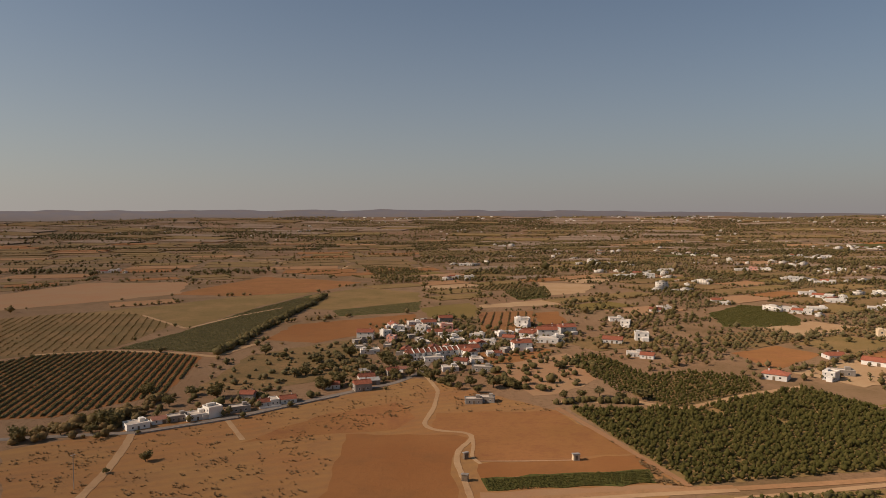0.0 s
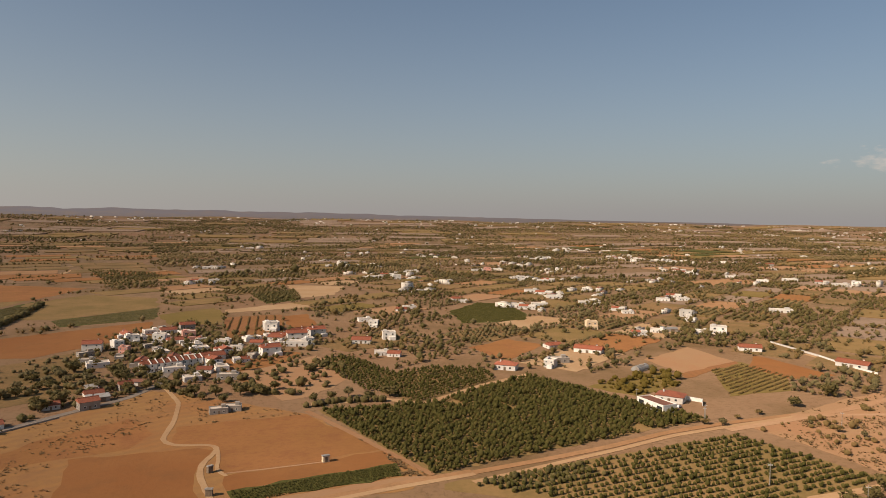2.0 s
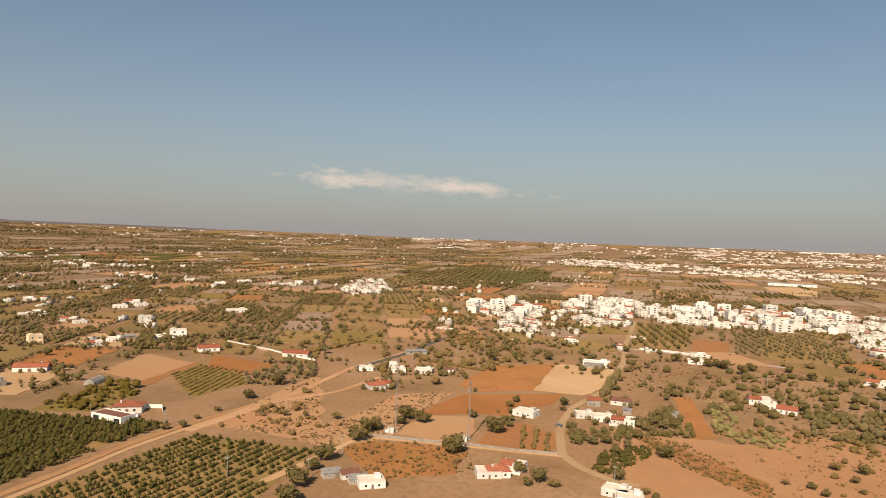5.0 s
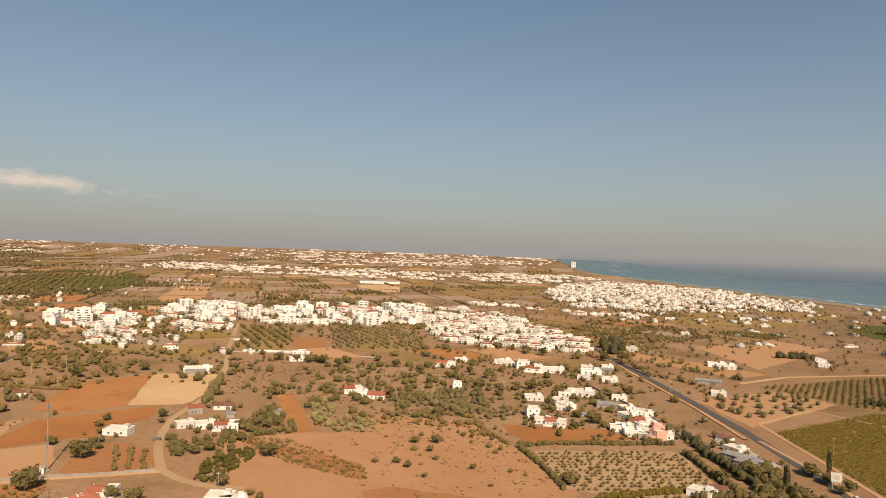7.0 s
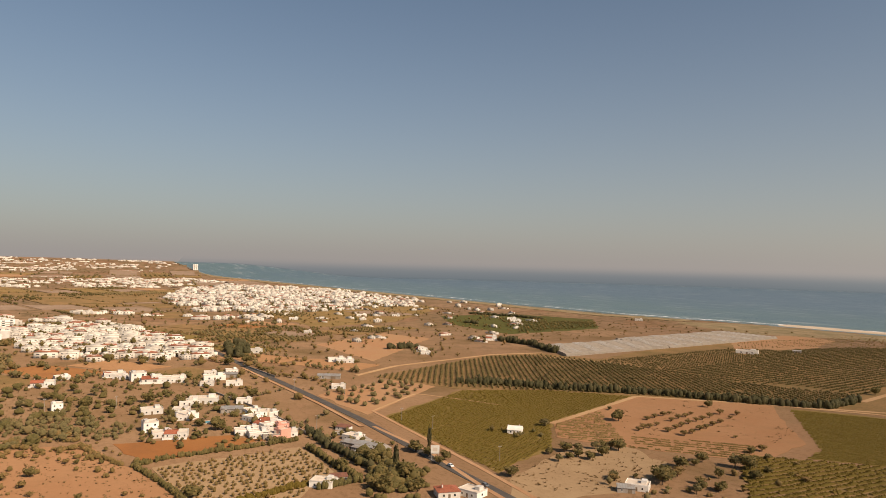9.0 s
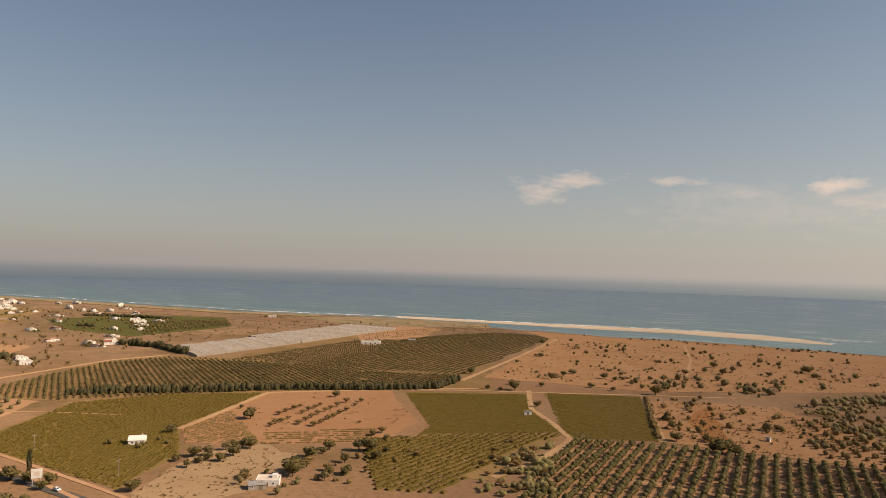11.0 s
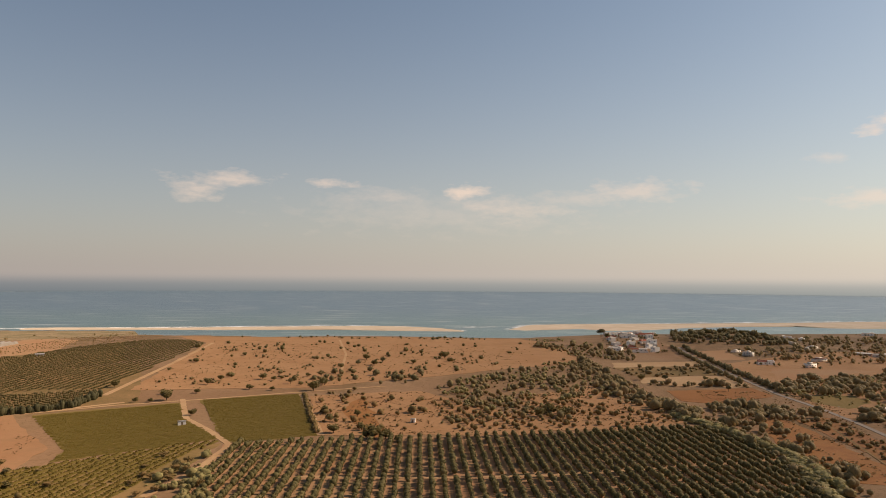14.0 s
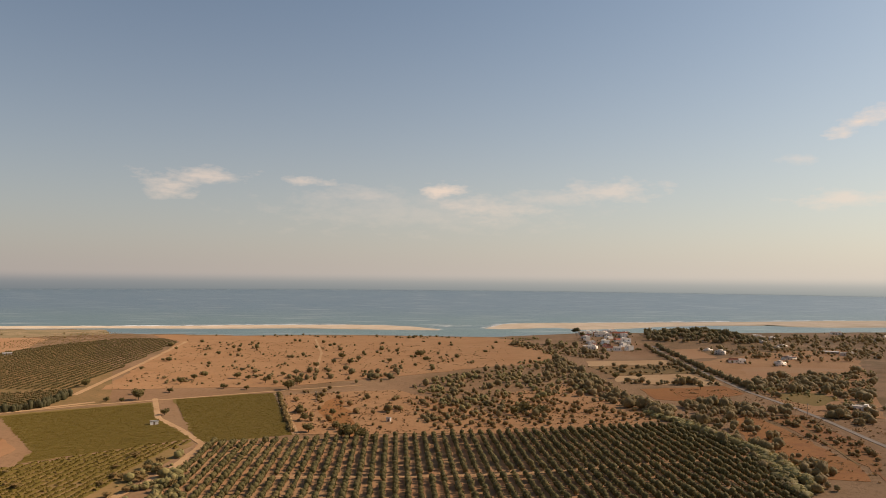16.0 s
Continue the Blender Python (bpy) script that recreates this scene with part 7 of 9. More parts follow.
VINES = [vine_clump(i) for i in range(4)]
orchard("fruit_orchard", [(535, -299), (599, -481), (583, -541), (497, -573), (446, -571), (372, -574), (281, -612), (262, -536), (314, -492), (378, -437), (464, -332)], heading(*[(563, -475), (429, -380)]), 4.8, 3.3, 3.2, M_GROVE, "dark rows of low fruit trees behind a windbreak", 0.08, 0.03, 21, TINY, 0.8)
orchard("fruit_orchard", [(446, -571), (372, -574), (329, -614), (281, -616), (288, -719), (323, -1041), (400, -1130), (472, -990), (490, -880), (446, -698)], -88.5, 7.0, 2.5, 3.0, M_GROVE, "dark fruit trees in long rows on pale earth", 0.06, 0.04, 22, TINY, 0.75)
orchard("fruit_orchard", [(522, -557), (528, -674), (530, -815), (490, -880), (446, -698), (446, -571), (455, -520), (470, -502)], 80, 6.5, 3.6, 3.0, M_GROVE, "olive-brown rows beside the glasshouses", 0.08, 0.08, 24, TINY, 0.8)
vine_rows("vine_rows", [(-326, 446), (-306, 477), (-296, 500), (-250, 514), (-187, 502), (-171, 486), (-157, 387), (-171, 374), (-194, 346), (-248, 338)], heading(*[(-212, 342), (-247, 508)]), 4.6, 1.2, 2.3, M_CITRUS, "dark vine rows in long parallel lines", 7, 0.02)
vine_rows("valley_crop", [(-247, 527), (-225, 608), (-204, 748), (-161, 900), (-152, 659), (-166, 589), (-171, 513)], heading(*[(-247, 527), (-225, 608)]), 3.2, 0.5, 3.6, M_CITRUS, "smooth dark green crop in the valley", 9, 0.0)
vine_rows("valley_crop", [(-116, 733), (-26, 813), (-28, 726), (-105, 699)], 10, 3.4, 0.5, 3.6, M_CITRUS, "dark green strip of crop", 10, 0.0)
vine_rows("vineyard", [(394, -231), (447, -331), (420, -391), (366, -435), (329, -313), (287, -274), (264, -217)], heading(*[(264, -217), (301, -288)]), 2.2, 0.6, 2.1, M_VINE, "olive-green vineyard in close rows", 31, 0.08)
vine_rows("vineyard", [(275, -501), (266, -507), (191, -551), (164, -487), (124, -435), (162, -408), (199, -381), (203, -404)], heading(*[(179, -571), (104, -600)]), 1.7, 0.42, 2.0, M_VINE, "smooth olive-green crop in close rows", 33, 0.02)
vine_rows("vineyard", [(178, -568), (105, -597), (66, -444), (119, -423)], heading(*[(179, -571), (104, -600)]), 1.7, 0.42, 2.0, M_VINE, "square olive-green crop in close rows", 34, 0.02)
vine_rows("vineyard", [(220, -355), (160, -405), (153, -413), (122, -430), (134, -388), (138, -335), (137, -285), (165, -276), (195, -312)], -98.4, 4.4, 1.1, 3.0, M_VINE, "vine rows with dry grass between", 35, 0.04)
vine_rows("crop_rows", [(271, 705), (333, 770), (358, 752), (341, 665), (321, 625), (254, 624)], 15, 3.0, 0.6, 3.2, M_CITRUS_LIGHT, "dense green field of crop", 12, 0.02)
vine_rows("young_vines", [(37, 713), (91, 720), (81, 580), (35, 593)], heading(*[(34, 593), (49, 718)]), 8.0, 1.1, 1.4, M_BUSH, "rows of young vines in red earth", 36, 0.15)
vine_rows("vineyard", [(335, 375), (373, 390), (370, 346), (343, 318), (297, 318)], heading(*[(303, 365), (373, 394)]), 4.5, 1.2, 1.5, M_BUSH, "weedy brownish vineyard", 37, 0.2)
vine_rows("young_vines", [(327, -317), (338, -368), (266, -313), (299, -292)], heading(*[(302, -295), (290, -336)]), 4.0, 0.9, 1.0, M_BUSH, "young plants in red earth rows", 38, 0.3)
vine_rows("young_vines", [(264, -311), (280, -335), (230, -377), (212, -350)], heading(*[(266, -313), (215, -352)]), 5.0, 0.9, 1.0, M_BUSH, "young plants in red earth rows", 39, 0.3)

hedge("windbreak", [(477, -348), (451, -376), (411, -408), (360, -461), (306, -496), (263, -533), (266, -585)], 5.0, 7.5, M_PINE, "tall dark windbreak along the orchard", 51)
hedge("hedge", [(356, -70), (363, -88), (363, -125), (365, -158)], 2.6, 3.0, M_LEAF, "clipped dark hedge round a plot", 52)
hedge("hedge", [(356, -70), (320, -76), (291, -78)], 2.6, 3.0, M_LEAF, "dark hedge between fields", 53)
hedge("hedge", [(347, -155), (306, -153), (285, -154)], 3.2, 4.0, M_LEAF, "tall dark hedge along the lane", 54)
hedge("hedge", [(381, -170), (347, -166), (308, -166), (279, -166)], 4.0, 5.0, M_PINE, "dark line of trees along the lane", 55)
hedge("hedge", [(282, -132), (284, -148), (280, -163)], 3.0, 4.0, M_CITRUS, "dark hedge of cypresses", 56)
hedge("hedge", [(409, -54), (384, -58), (360, -66)], 3.0, 2.4, M_BUSH, "scrubby field hedge", 57)
hedge("tree_line", [(720, -591), (664, -596), (591, -571)], 8.0, 9.0, M_PINE, "dark wood beside the greenhouses", 58)
hedge("tree_line", [(1141, -861), (1070, -899), (982, -909)], 8.0, 6.0, M_PINE, "dark trees behind the beach", 59)
hedge("tree_line", [(966, -717), (940, -728)], 9.0, 7.0, M_PINE, "dark trees behind the beach", 60)
hedge("tree_line", [(703, -413), (700, -449)], 9.0, 8.0, M_PINE, "dark trees beside a farm", 61)
hedge("tree_line", [(909, -897), (872, -937)], 8.0, 5.0, M_LEAF, "dark trees behind the dunes", 62)
hedge("cane_brake", [(-180, -500), (-190, -471), (-198, -434), (-205, -397), (-204, -365), (-193, -317)], 9.0, 4.4, M_REED, "pale green cane brake along the stream", 66, 0.35)
hedge("cane_brake", [(-199, -380), (-195, -351), (-184, -313)], 8.0, 3.8, M_REED, "pale green cane brake along the stream", 266, 0.35)
hedge("tree_line", [(28, 416), (43, 402), (51, 395)], 5.0, 4.0, M_LEAF, "row of dark trees above the red field", 69)
hedge("tree_line", [(60, 367), (80, 370), (106, 365)], 5.0, 4.0, M_LEAF, "row of dark trees above the orchard", 70, 0.9)
hedge("tree_line", [(-16, 437), (-8, 427), (5, 403)], 3.5, 2.8, M_LEAF, "row of dark trees below the village", 71, 0.6)
hedge("valley_trees", [(-164, 502), (-160, 567), (-158, 659), (-151, 761), (-148, 868)], 8.0, 6.0, M_LEAF, "trees along the valley stream", 72, 0.5)
hedge("field_hedge", [(487, 260), (478, 210), (521, 221)], 4.0, 2.5, M_BUSH, "hedge beside the red field", 73)
hedge("field_hedge", [(441, 360), (485, 359), (547, 359)], 6.0, 3.0, M_BUSH, "scrubby hedge beside the lane", 74, 0.7)

thicket("olive_trees", [(-146, 400), (-150, 478), (-98, 536), (-65, 553), (-33, 476), (-33, 423), (-60, 399), (-95, 380)], 140, 3.0, M_OLIVE_LEAF, "old olive trees scattered over a dry slope", 81)
thicket("trees", [(-158, 353), (-154, 387), (-119, 399), (-73, 399), (-33, 429), (-29, 412), (-81, 372), (-110, 348)], 26, 4.0, M_LEAF, "dark trees behind the roadside houses", 82)
thicket("bushes", [(-194, 301), (-194, 325), (-174, 339), (-159, 369), (-154, 387), (-151, 343), (-155, 312)], 90, 4.5, M_BUSH, "brown bushes along the road", 83)
thicket("trees", [(-99, 456), (-78, 504), (-17, 514), (27, 500), (4, 424), (-43, 425), (-74, 410)], 48, 4.0, M_LEAF, "dark trees round the village", 84)
thicket("trees", [(-80, 533), (-67, 630), (-13, 666), (58, 652), (101, 594), (77, 498), (34, 468), (-9, 497), (-50, 470)], 45, 3.4, M_LEAF, "dark garden trees among village houses", 85)
thicket("trees", [(18, 466), (79, 541), (116, 474), (87, 412), (51, 389), (28, 416)], 110, 3.6, M_LEAF, "dark trees scattered over tan plots", 86)
thicket("garden_bushes", [(232, 367), (306, 387), (290, 350), (247, 331)], 110, 3.2, M_VINE, "yellow-green garden bushes", 87)
thicket("garden_trees", [(364, 109), (358, 95), (389, 78), (443, 71), (407, 52), (380, 46), (364, 72), (345, 75), (332, 98)], 170, 3.4, M_LEAF, "dark garden trees round a white house", 88, SCRUFF, 0.9)
thicket("garden_trees", [(302, 80), (327, 81), (349, 67), (340, 60), (319, 63), (298, 71)], 210, 2.0, M_CITRUS_LIGHT, "green fruit bushes in a garden plot", 89, SCRUFF, 0.7)
thicket("dry_bushes", [(369, 77), (365, 49), (317, 6), (303, 6), (312, 26), (327, 44), (346, 64)], 420, 1.5, M_BUSH, "dry brown shrubs in a strip of red furrows", 440, TINY, 0.7)
thicket("scrub", [(464, 49), (478, 42), (419, 29), (405, 6), (381, 1), (381, 22), (397, 38)], 130, 2.8, M_REED, "olive-green scrub at the field edge", 441, SCRUFF, 0.8)
thicket("scrub", [(420, -8), (485, -8), (491, -55), (443, -86), (410, -73), (417, -40)], 240, 3.2, M_OLIVE_LEAF, "bushes crowding behind the field hedge", 442, SCRUFF, 0.8)
thicket("trees", [(698, -220), (791, -249), (819, -284), (697, -245)], 46, 6.5, M_PINE, "tall dark trees where the road enters the town", 443, None, 1.1)
thicket("trees", [(321, -167), (335, -184), (277, -178), (266, -168), (276, -158)], 46, 4.2, M_LEAF, "dark trees between the road and a yard", 444)
hedge("windbreak", [(447, 111), (490, 116), (532, 121)], 4.5, 6.0, M_OLIVE_LEAF, "tall grey-green windbreak beside the track", 445, 0.7)
hedge("hedge", [(280, -89), (286, -110), (291, -130)], 3.2, 3.4, M_VINE, "yellow-green hedge round a yard", 446, 0.5)
thicket("weeds", [(267, 185), (285, 182), (297, 136), (269, 119), (236, 152)], 260, 1.5, M_BUSH, "dry weeds and low bushes on red earth", 90, TINY)
thicket("trees", [(476, 280), (623, 304), (642, 244), (508, 192), (450, 218), (403, 215), (368, 249)], 150, 4.2, M_BUSH, "trees and bushes round farms", 91)
thicket("bushes", [(259, 267), (387, 290), (264, 197), (269, 224)], 40, 2.6, M_BUSH, "bushes scattered over a tan field", 92)
thicket("bushes", [(378, -4), (411, -34), (306, -82), (284, -41), (312, -11)], 12, 3.0, M_BUSH, "single bushes on orange-tan earth", 93)
thicket("trees", [(493, 63), (622, 21), (600, -38), (508, -100), (420, -76), (416, -7), (400, 37)], 110, 4.4, M_LEAF, "dark carob trees over red earth", 94)
thicket("bushes", [(393, 43), (429, 6), (449, -55), (359, -74), (375, -56), (402, -7)], 150, 2.4, M_BUSH, "yellow-green scrub along a field edge", 95)
thicket("trees", [(605, 144), (644, 93), (630, -40), (611, -129), (508, -91), (496, 32), (490, 101)], 80, 4.4, M_LEAF, "carob trees scattered before the town", 96)
thicket("trees", [(639, -103), (615, -161), (494, -168), (386, -161), (361, -111), (394, -81), (487, -88)], 120, 3.6, M_LEAF, "garden trees among the white houses", 97)
thicket("trees", COAST_TOWN, 420, 6.0, M_LEAF, "dark trees between the seaside houses", 120, TINY, 1.0)
thicket("trees", [(1099, -50), (1132, -162), (946, -214), (792, -233), (703, -201), (707, -126), (769, -54)], 170, 5.5, M_LEAF, "dark trees between the town houses", 119, TINY, 1.0)
thicket("trees", [(923, 446), (1252, 379), (1350, 135), (1115, -68), (884, -230), (689, -209), (838, -11), (799, 179), (673, 253), (717, 346)], 420, 5.0, M_LEAF, "dark trees among the town buildings", 98, TINY, 0.9)
thicket("trees", [(912, 481), (731, 275), (608, 126), (489, 108), (523, 180), (583, 306)], 150, 4.0, M_LEAF, "trees and bushes between the fields", 99)
thicket("trees", [(831, -251), (843, -312), (548, -280), (460, -199), (399, -166), (515, -175)], 80, 3.6, M_BUSH, "scrub along the main road", 100)
thicket("trees", [(1093, -389), (1437, -856), (1049, -971), (708, -699), (598, -398), (526, -241), (665, -249)], 480, 4.6, M_BUSH, "trees and scrub behind the coast town", 101, TINY)
thicket("scrub", [(1070, -899), (512, -1207), (462, -1091), (636, -1070), (719, -894), (687, -657)], 300, 3.5, M_BUSH, "low scrub behind the dunes", 102, TINY, 0.5)
thicket("trees", [(366, -183), (310, -187), (277, -186), (247, -161), (259, -140), (298, -167)], 45, 4.6, M_LEAF, "dark trees beside the main road", 103)
thicket("trees", [(203, -250), (226, -295), (202, -380), (175, -330), (178, -279)], 14, 2.8, M_BUSH, "bushes round a small white house", 104)
thicket("trees", [(250, -615), (327, -1050), (75, -1060), (-150, -1060), (-118, -765), (5, -688), (103, -620)], 105, 4.4, M_LEAF, "single trees on an open hillside", 112)
thicket("bushes", [(250, -640), (310, -1040), (75, -1010), (-140, -980), (-110, -790), (5, -710), (103, -650)], 170, 3.2, M_HAZED_LEAF, "haze-paled bushes in loose clumps on an open hillside", 450, SCRUFF, 0.7, 0.55, "bushes")
thicket("bushes", [(250, -640), (310, -1040), (75, -1010), (-140, -980), (-110, -790), (5, -710), (103, -650)], 700, 1.4, M_STRAW, "dry straw-coloured tussocks on an open hillside", 451, TINY, 0.6, 0.5, "weeds")
thicket("bushes", [(330, -1140), (200, -1120), (0, -1105), (-150, -1090), (-150, -1118), (0, -1145), (160, -1150), (250, -1136)], 90, 4.0, M_LEAF, "low bushes on the bluff above the lagoon", 412, TINY, 0.6, 0.5, "bushes")
thicket("trees", [(125, -690), (60, -640), (-20, -660), (0, -740), (100, -740)], 39, 5.1, M_OLIVE_LEAF, "dark trees along the top of the slope", 413, None, 0.85, 0.5)
thicket("trees", [(-9, -560), (-47, -601), (-80, -586), (-100, -511), (-102, -471), (-21, -463), (-7, -482)], 50, 4.0, M_OLIVE_LEAF, "olive trees scattered over orange earth", 405, None, 0.85)
orchard("almond_orchard", [(-5, -566), (-47, -606), (-84, -590), (-130, -560), (-160, -520), (-185, -472), (-102, -462), (-21, -455)], -74, 9.5, 7.5, 3.8, M_BUSH, "old almond orchard in loose rows on orange earth", 0.16, 0.18, 406)
thicket("trees", [(-4, -633), (-55, -707), (-117, -763), (-168, -860), (-174, -729), (-198, -649), (-159, -522), (-130, -586), (-93, -550), (-56, -520), (-28, -545)], 216, 4.2, M_HAZED_LEAF, "dense grey-green trees on the slope", 407, None, 0.9, 0.35)
thicket("scrub", [(-4, -633), (-55, -707), (-117, -763), (-168, -860), (-174, -729), (-198, -649), (-159, -522), (-130, -586), (-93, -534), (-56, -501), (-28, -535)], 302, 3.3, M_REED, "olive-green scrub between the trees", 408, None, 0.8, 0.5)
thicket("trees", [(105, -587), (60, -617), (3, -601), (-3, -482), (10, -447), (58, -447), (77, -503)], 60, 3.6, M_BUSH, "young trees on striped tan earth", 409)
thicket("trees", [(-150, -1010), (-200, -860), (-250, -830), (-270, -900), (-215, -1000)], 108, 5.1, M_HAZED_LEAF, "dark trees in the hollow below the village", 414, None, 0.9, 0.4)
thicket("scrub", [(-140, -1080), (-190, -860), (-250, -830), (-290, -920), (-240, -1000), (-200, -1100)], 144, 3.7, M_REED, "olive-green scrub below the village", 415, TINY, 0.8, 0.5)
thicket("wood", [(-375, -1065), (-420, -1110), (-480, -1115), (-545, -1070), (-540, -1000), (-480, -960), (-410, -965), (-360, -1000)], 420, 5.2, M_OLIVE_LEAF, "dark wood on the knoll above the lagoon", 416, None, 0.95, 0.3)
thicket("trees", [(-540, -1090), (-640, -1130), (-800, -1180), (-900, -1230), (-780, -1040), (-600, -960), (-545, -1000)], 216, 7.4, M_HAZED_LEAF, "dark trees along the lagoon shore", 417, TINY, 0.85, 0.4)
thicket("trees", [(-415, -833), (-463, -791), (-573, -820), (-780, -1000), (-600, -960), (-536, -960), (-420, -930)], 237, 6.0, M_HAZED_LEAF, "dark groves behind the lagoon", 418, TINY, 0.85, 0.4)
thicket("trees", [(-306, -616), (-355, -677), (-510, -730), (-560, -800), (-375, -538), (-365, -592), (-326, -592), (-313, -564), (-301, -585)], 237, 5.5, M_HAZED_LEAF, "dark carob trees crowding the groves", 419, None, 0.85, 0.3)
thicket("scrub", [(-306, -616), (-355, -677), (-510, -730), (-375, -538), (-323, -514), (-301, -585)], 187, 3.7, M_REED, "olive-green scrub under the groves", 420, TINY, 0.8, 0.4)
thicket("trees", [(-323, -514), (-375, -538), (-308, -442), (-300, -430), (-306, -493)], 60, 5.5, M_HAZED_LEAF, "dark trees beside the lane", 421)
thicket("trees", [(-217, -539), (-254, -539), (-295, -520), (-273, -478), (-228, -484), (-214, -510)], 93, 5.2, M_HAZED_LEAF, "band of dark trees above the red field", 422, None, 0.9)
thicket("young_trees", [(-262, -488), (-290, -496), (-276, -397), (-240, -335), (-250, -362)], 70, 3.0, M_BUSH, "bare young trees in red earth", 423)
thicket("trees", [(-205, -770), (-313, -786), (-318, -712), (-210, -700)], 64, 4.2, M_HAZED_LEAF, "trees in a line between stubble fields", 424)
thicket("trees", [(-200, -650), (-236, -638), (-300, -632), (-298, -645), (-205, -662)], 34, 5.0, M_HAZED_LEAF, "dark trees along the field edge", 425)
thicket("stream_trees", [(-200, -835), (-170, -835), (-152, -600), (-178, -489), (-196, -465), (-194, -405), (-188, -351), (-180, -314), (-206, -310), (-222, -351), (-232, -420), (-240, -480), (-205, -510), (-186, -600)], 300, 4.4, M_HAZED_LEAF, "belt of grey-green trees along the stream", 430, None, 0.9, 0.2)
thicket("stream_trees", [(-190, -835), (-180, -835), (-158, -600), (-182, -489), (-200, -465), (-214, -470), (-196, -510), (-176, -600)], 90, 6.0, M_HAZED_LEAF, "dark trees along the stream", 431, None, 0.95, 0.2)
hedge("tree_line", [(-358, -960), (-344, -850), (-327, -729), (-312, -600)], 6.5, 6.5, M_OLIVE_LEAF, "dark trees lining the lane", 63, 1.15)
hedge("tree_line", [(-340, -960), (-326, -850), (-310, -735), (-298, -650)], 6.0, 6.0, M_OLIVE_LEAF, "dark trees lining the lane", 64, 1.5)
hedge("dune_scrub", [(-600, -1485), (-700, -1490), (-800, -1500), (-880, -1505)], 14.0, 3.0, M_LEAF, "low dark scrub along the sandbar", 271, 0.5)
hedge("dune_scrub", [(-330, -1420), (-370, -1470)], 10.0, 2.4, M_LEAF, "low dark scrub on the sand", 272, 0.6)
hedge("field_hedge", [(101, -592), (84, -515), (68, -447)], 4.0, 3.2, M_BUSH, "line of bushes beside the crop", 273, 0.8)
thicket("tussocks", [(250, -615), (327, -1088), (75, -1042), (-154, -999), (-118, -765), (5, -688), (103, -620)], 1300, 1.5, M_BUSH, "dry tussocks on an open hillside", 113, TINY, 0.5)
thicket("scrub", [(132, -335), (127, -375), (118, -400), (112, -380), (92, -305), (128, -290)], 75, 3.4, M_REED, "olive-grey scrub beside the vines", 114)


PLOT_BOXES = [(min(c[0] for c in p), max(c[0] for c in p), min(c[1] for c in p), max(c[1] for c in p), p) for p in PLOTS]


def in_plots(x, y):
    return any(a <= x <= b and c <= y <= d and inside(x, y, p) for a, b, c, d, p in PLOT_BOXES)


def far_scatter(name, az0, az1, r0, r1, count, size, mats, label, seed):
    """Trees and bushes of the open country, thinning with distance; none on bare plots or in streets."""
    r = random.Random(seed)
    bins = [[] for _ in mats]
    for _ in range(count):
        a, d = radians(r.uniform(az0, az1)), r0 * (r1 / r0) ** r.random()
        x, y = d * math.sin(a), d * math.cos(a)
        if noise.noise((x * 0.004, y * 0.004, seed)) + r.gauss(0, 0.25) < (0.3 if a > 1.2 and d > 1400 else -0.05) or y < shore_y(x) + 60:
            continue
        if any(inside(x, y, p) for p in BARE) or (d < 1300 and in_plots(x, y)):
            continue
        s = size * min(1.9, math.exp(r.gauss(0, 0.4))) * (1 + d / 6000)
        bins[r.randrange(len(mats))].append((r.randrange(len(TINY)), x, y, height(x, y), r.uniform(0, 6.28), s, s * r.uniform(0.8, 1.3), s * 0.75 * r.uniform(0.7, 1.2)))
    for m, places in zip(mats, bins):
        merged(name, m, TINY if r1 < 1600 else SPECK, [(p[0] % 6, *p[1:]) for p in places], label, "trees")


BARE = [COAST_TOWN] + TOWN_BLOCKS
BARE.append([(-352, 893), (-296, 1158), (-124, 1053), (-168, 921), (-260, 878)])
BARE.append([(-469, 666), (-391, 722), (-329, 729), (-251, 650), (-251, 530), (-313, 489)])
BARE.append([(-190, 294), (-52, 388), (-17, 426), (58, 354), (91, 253), (-158, 244)])
BARE.append([(142, 1043), (220, 1008), (183, 899), (134, 871)])
BARE.append([(422, 204), (498, 214), (547, 128), (471, 118), (406, 133), (362, 158)])
BARE.append([(373, 82), (383, 8), (422, 6), (412, -51), (354, -70), (278, -85), (275, 64)])
BARE.append([(-144, 562), (-138, 641), (-29, 709), (-23, 635), (-69, 587)])
BARE.append([(1510, 1246), (1774, 1212), (1258, 889), (1119, 923)])
BARE.append([(313, 421), (378, 453), (373, 396), (309, 373)])
far_scatter("country_trees", -42, 40, 480, 1500, 2600, 4.4, (M_LEAF, M_OLIVE_LEAF, M_BUSH), "trees and bushes over dry open country", 121)
far_scatter("country_trees", 40, 112, 600, 1500, 2900, 4.7, (M_LEAF, M_OLIVE_LEAF, M_BUSH), "trees and bushes between farms and houses", 122)
far_scatter("country_trees", -42, 104, 2700, 4840, 7000, 6.0, (M_GROVE, M_HAZED_LEAF, M_HAZED_LEAF), "far woods below the skyline", 124)
far_scatter("country_trees", -42, 112, 1500, 4600, 6000, 5.0, (M_GROVE, M_HAZED_LEAF, M_BUSH), "far trees and scrub over the plain", 123)


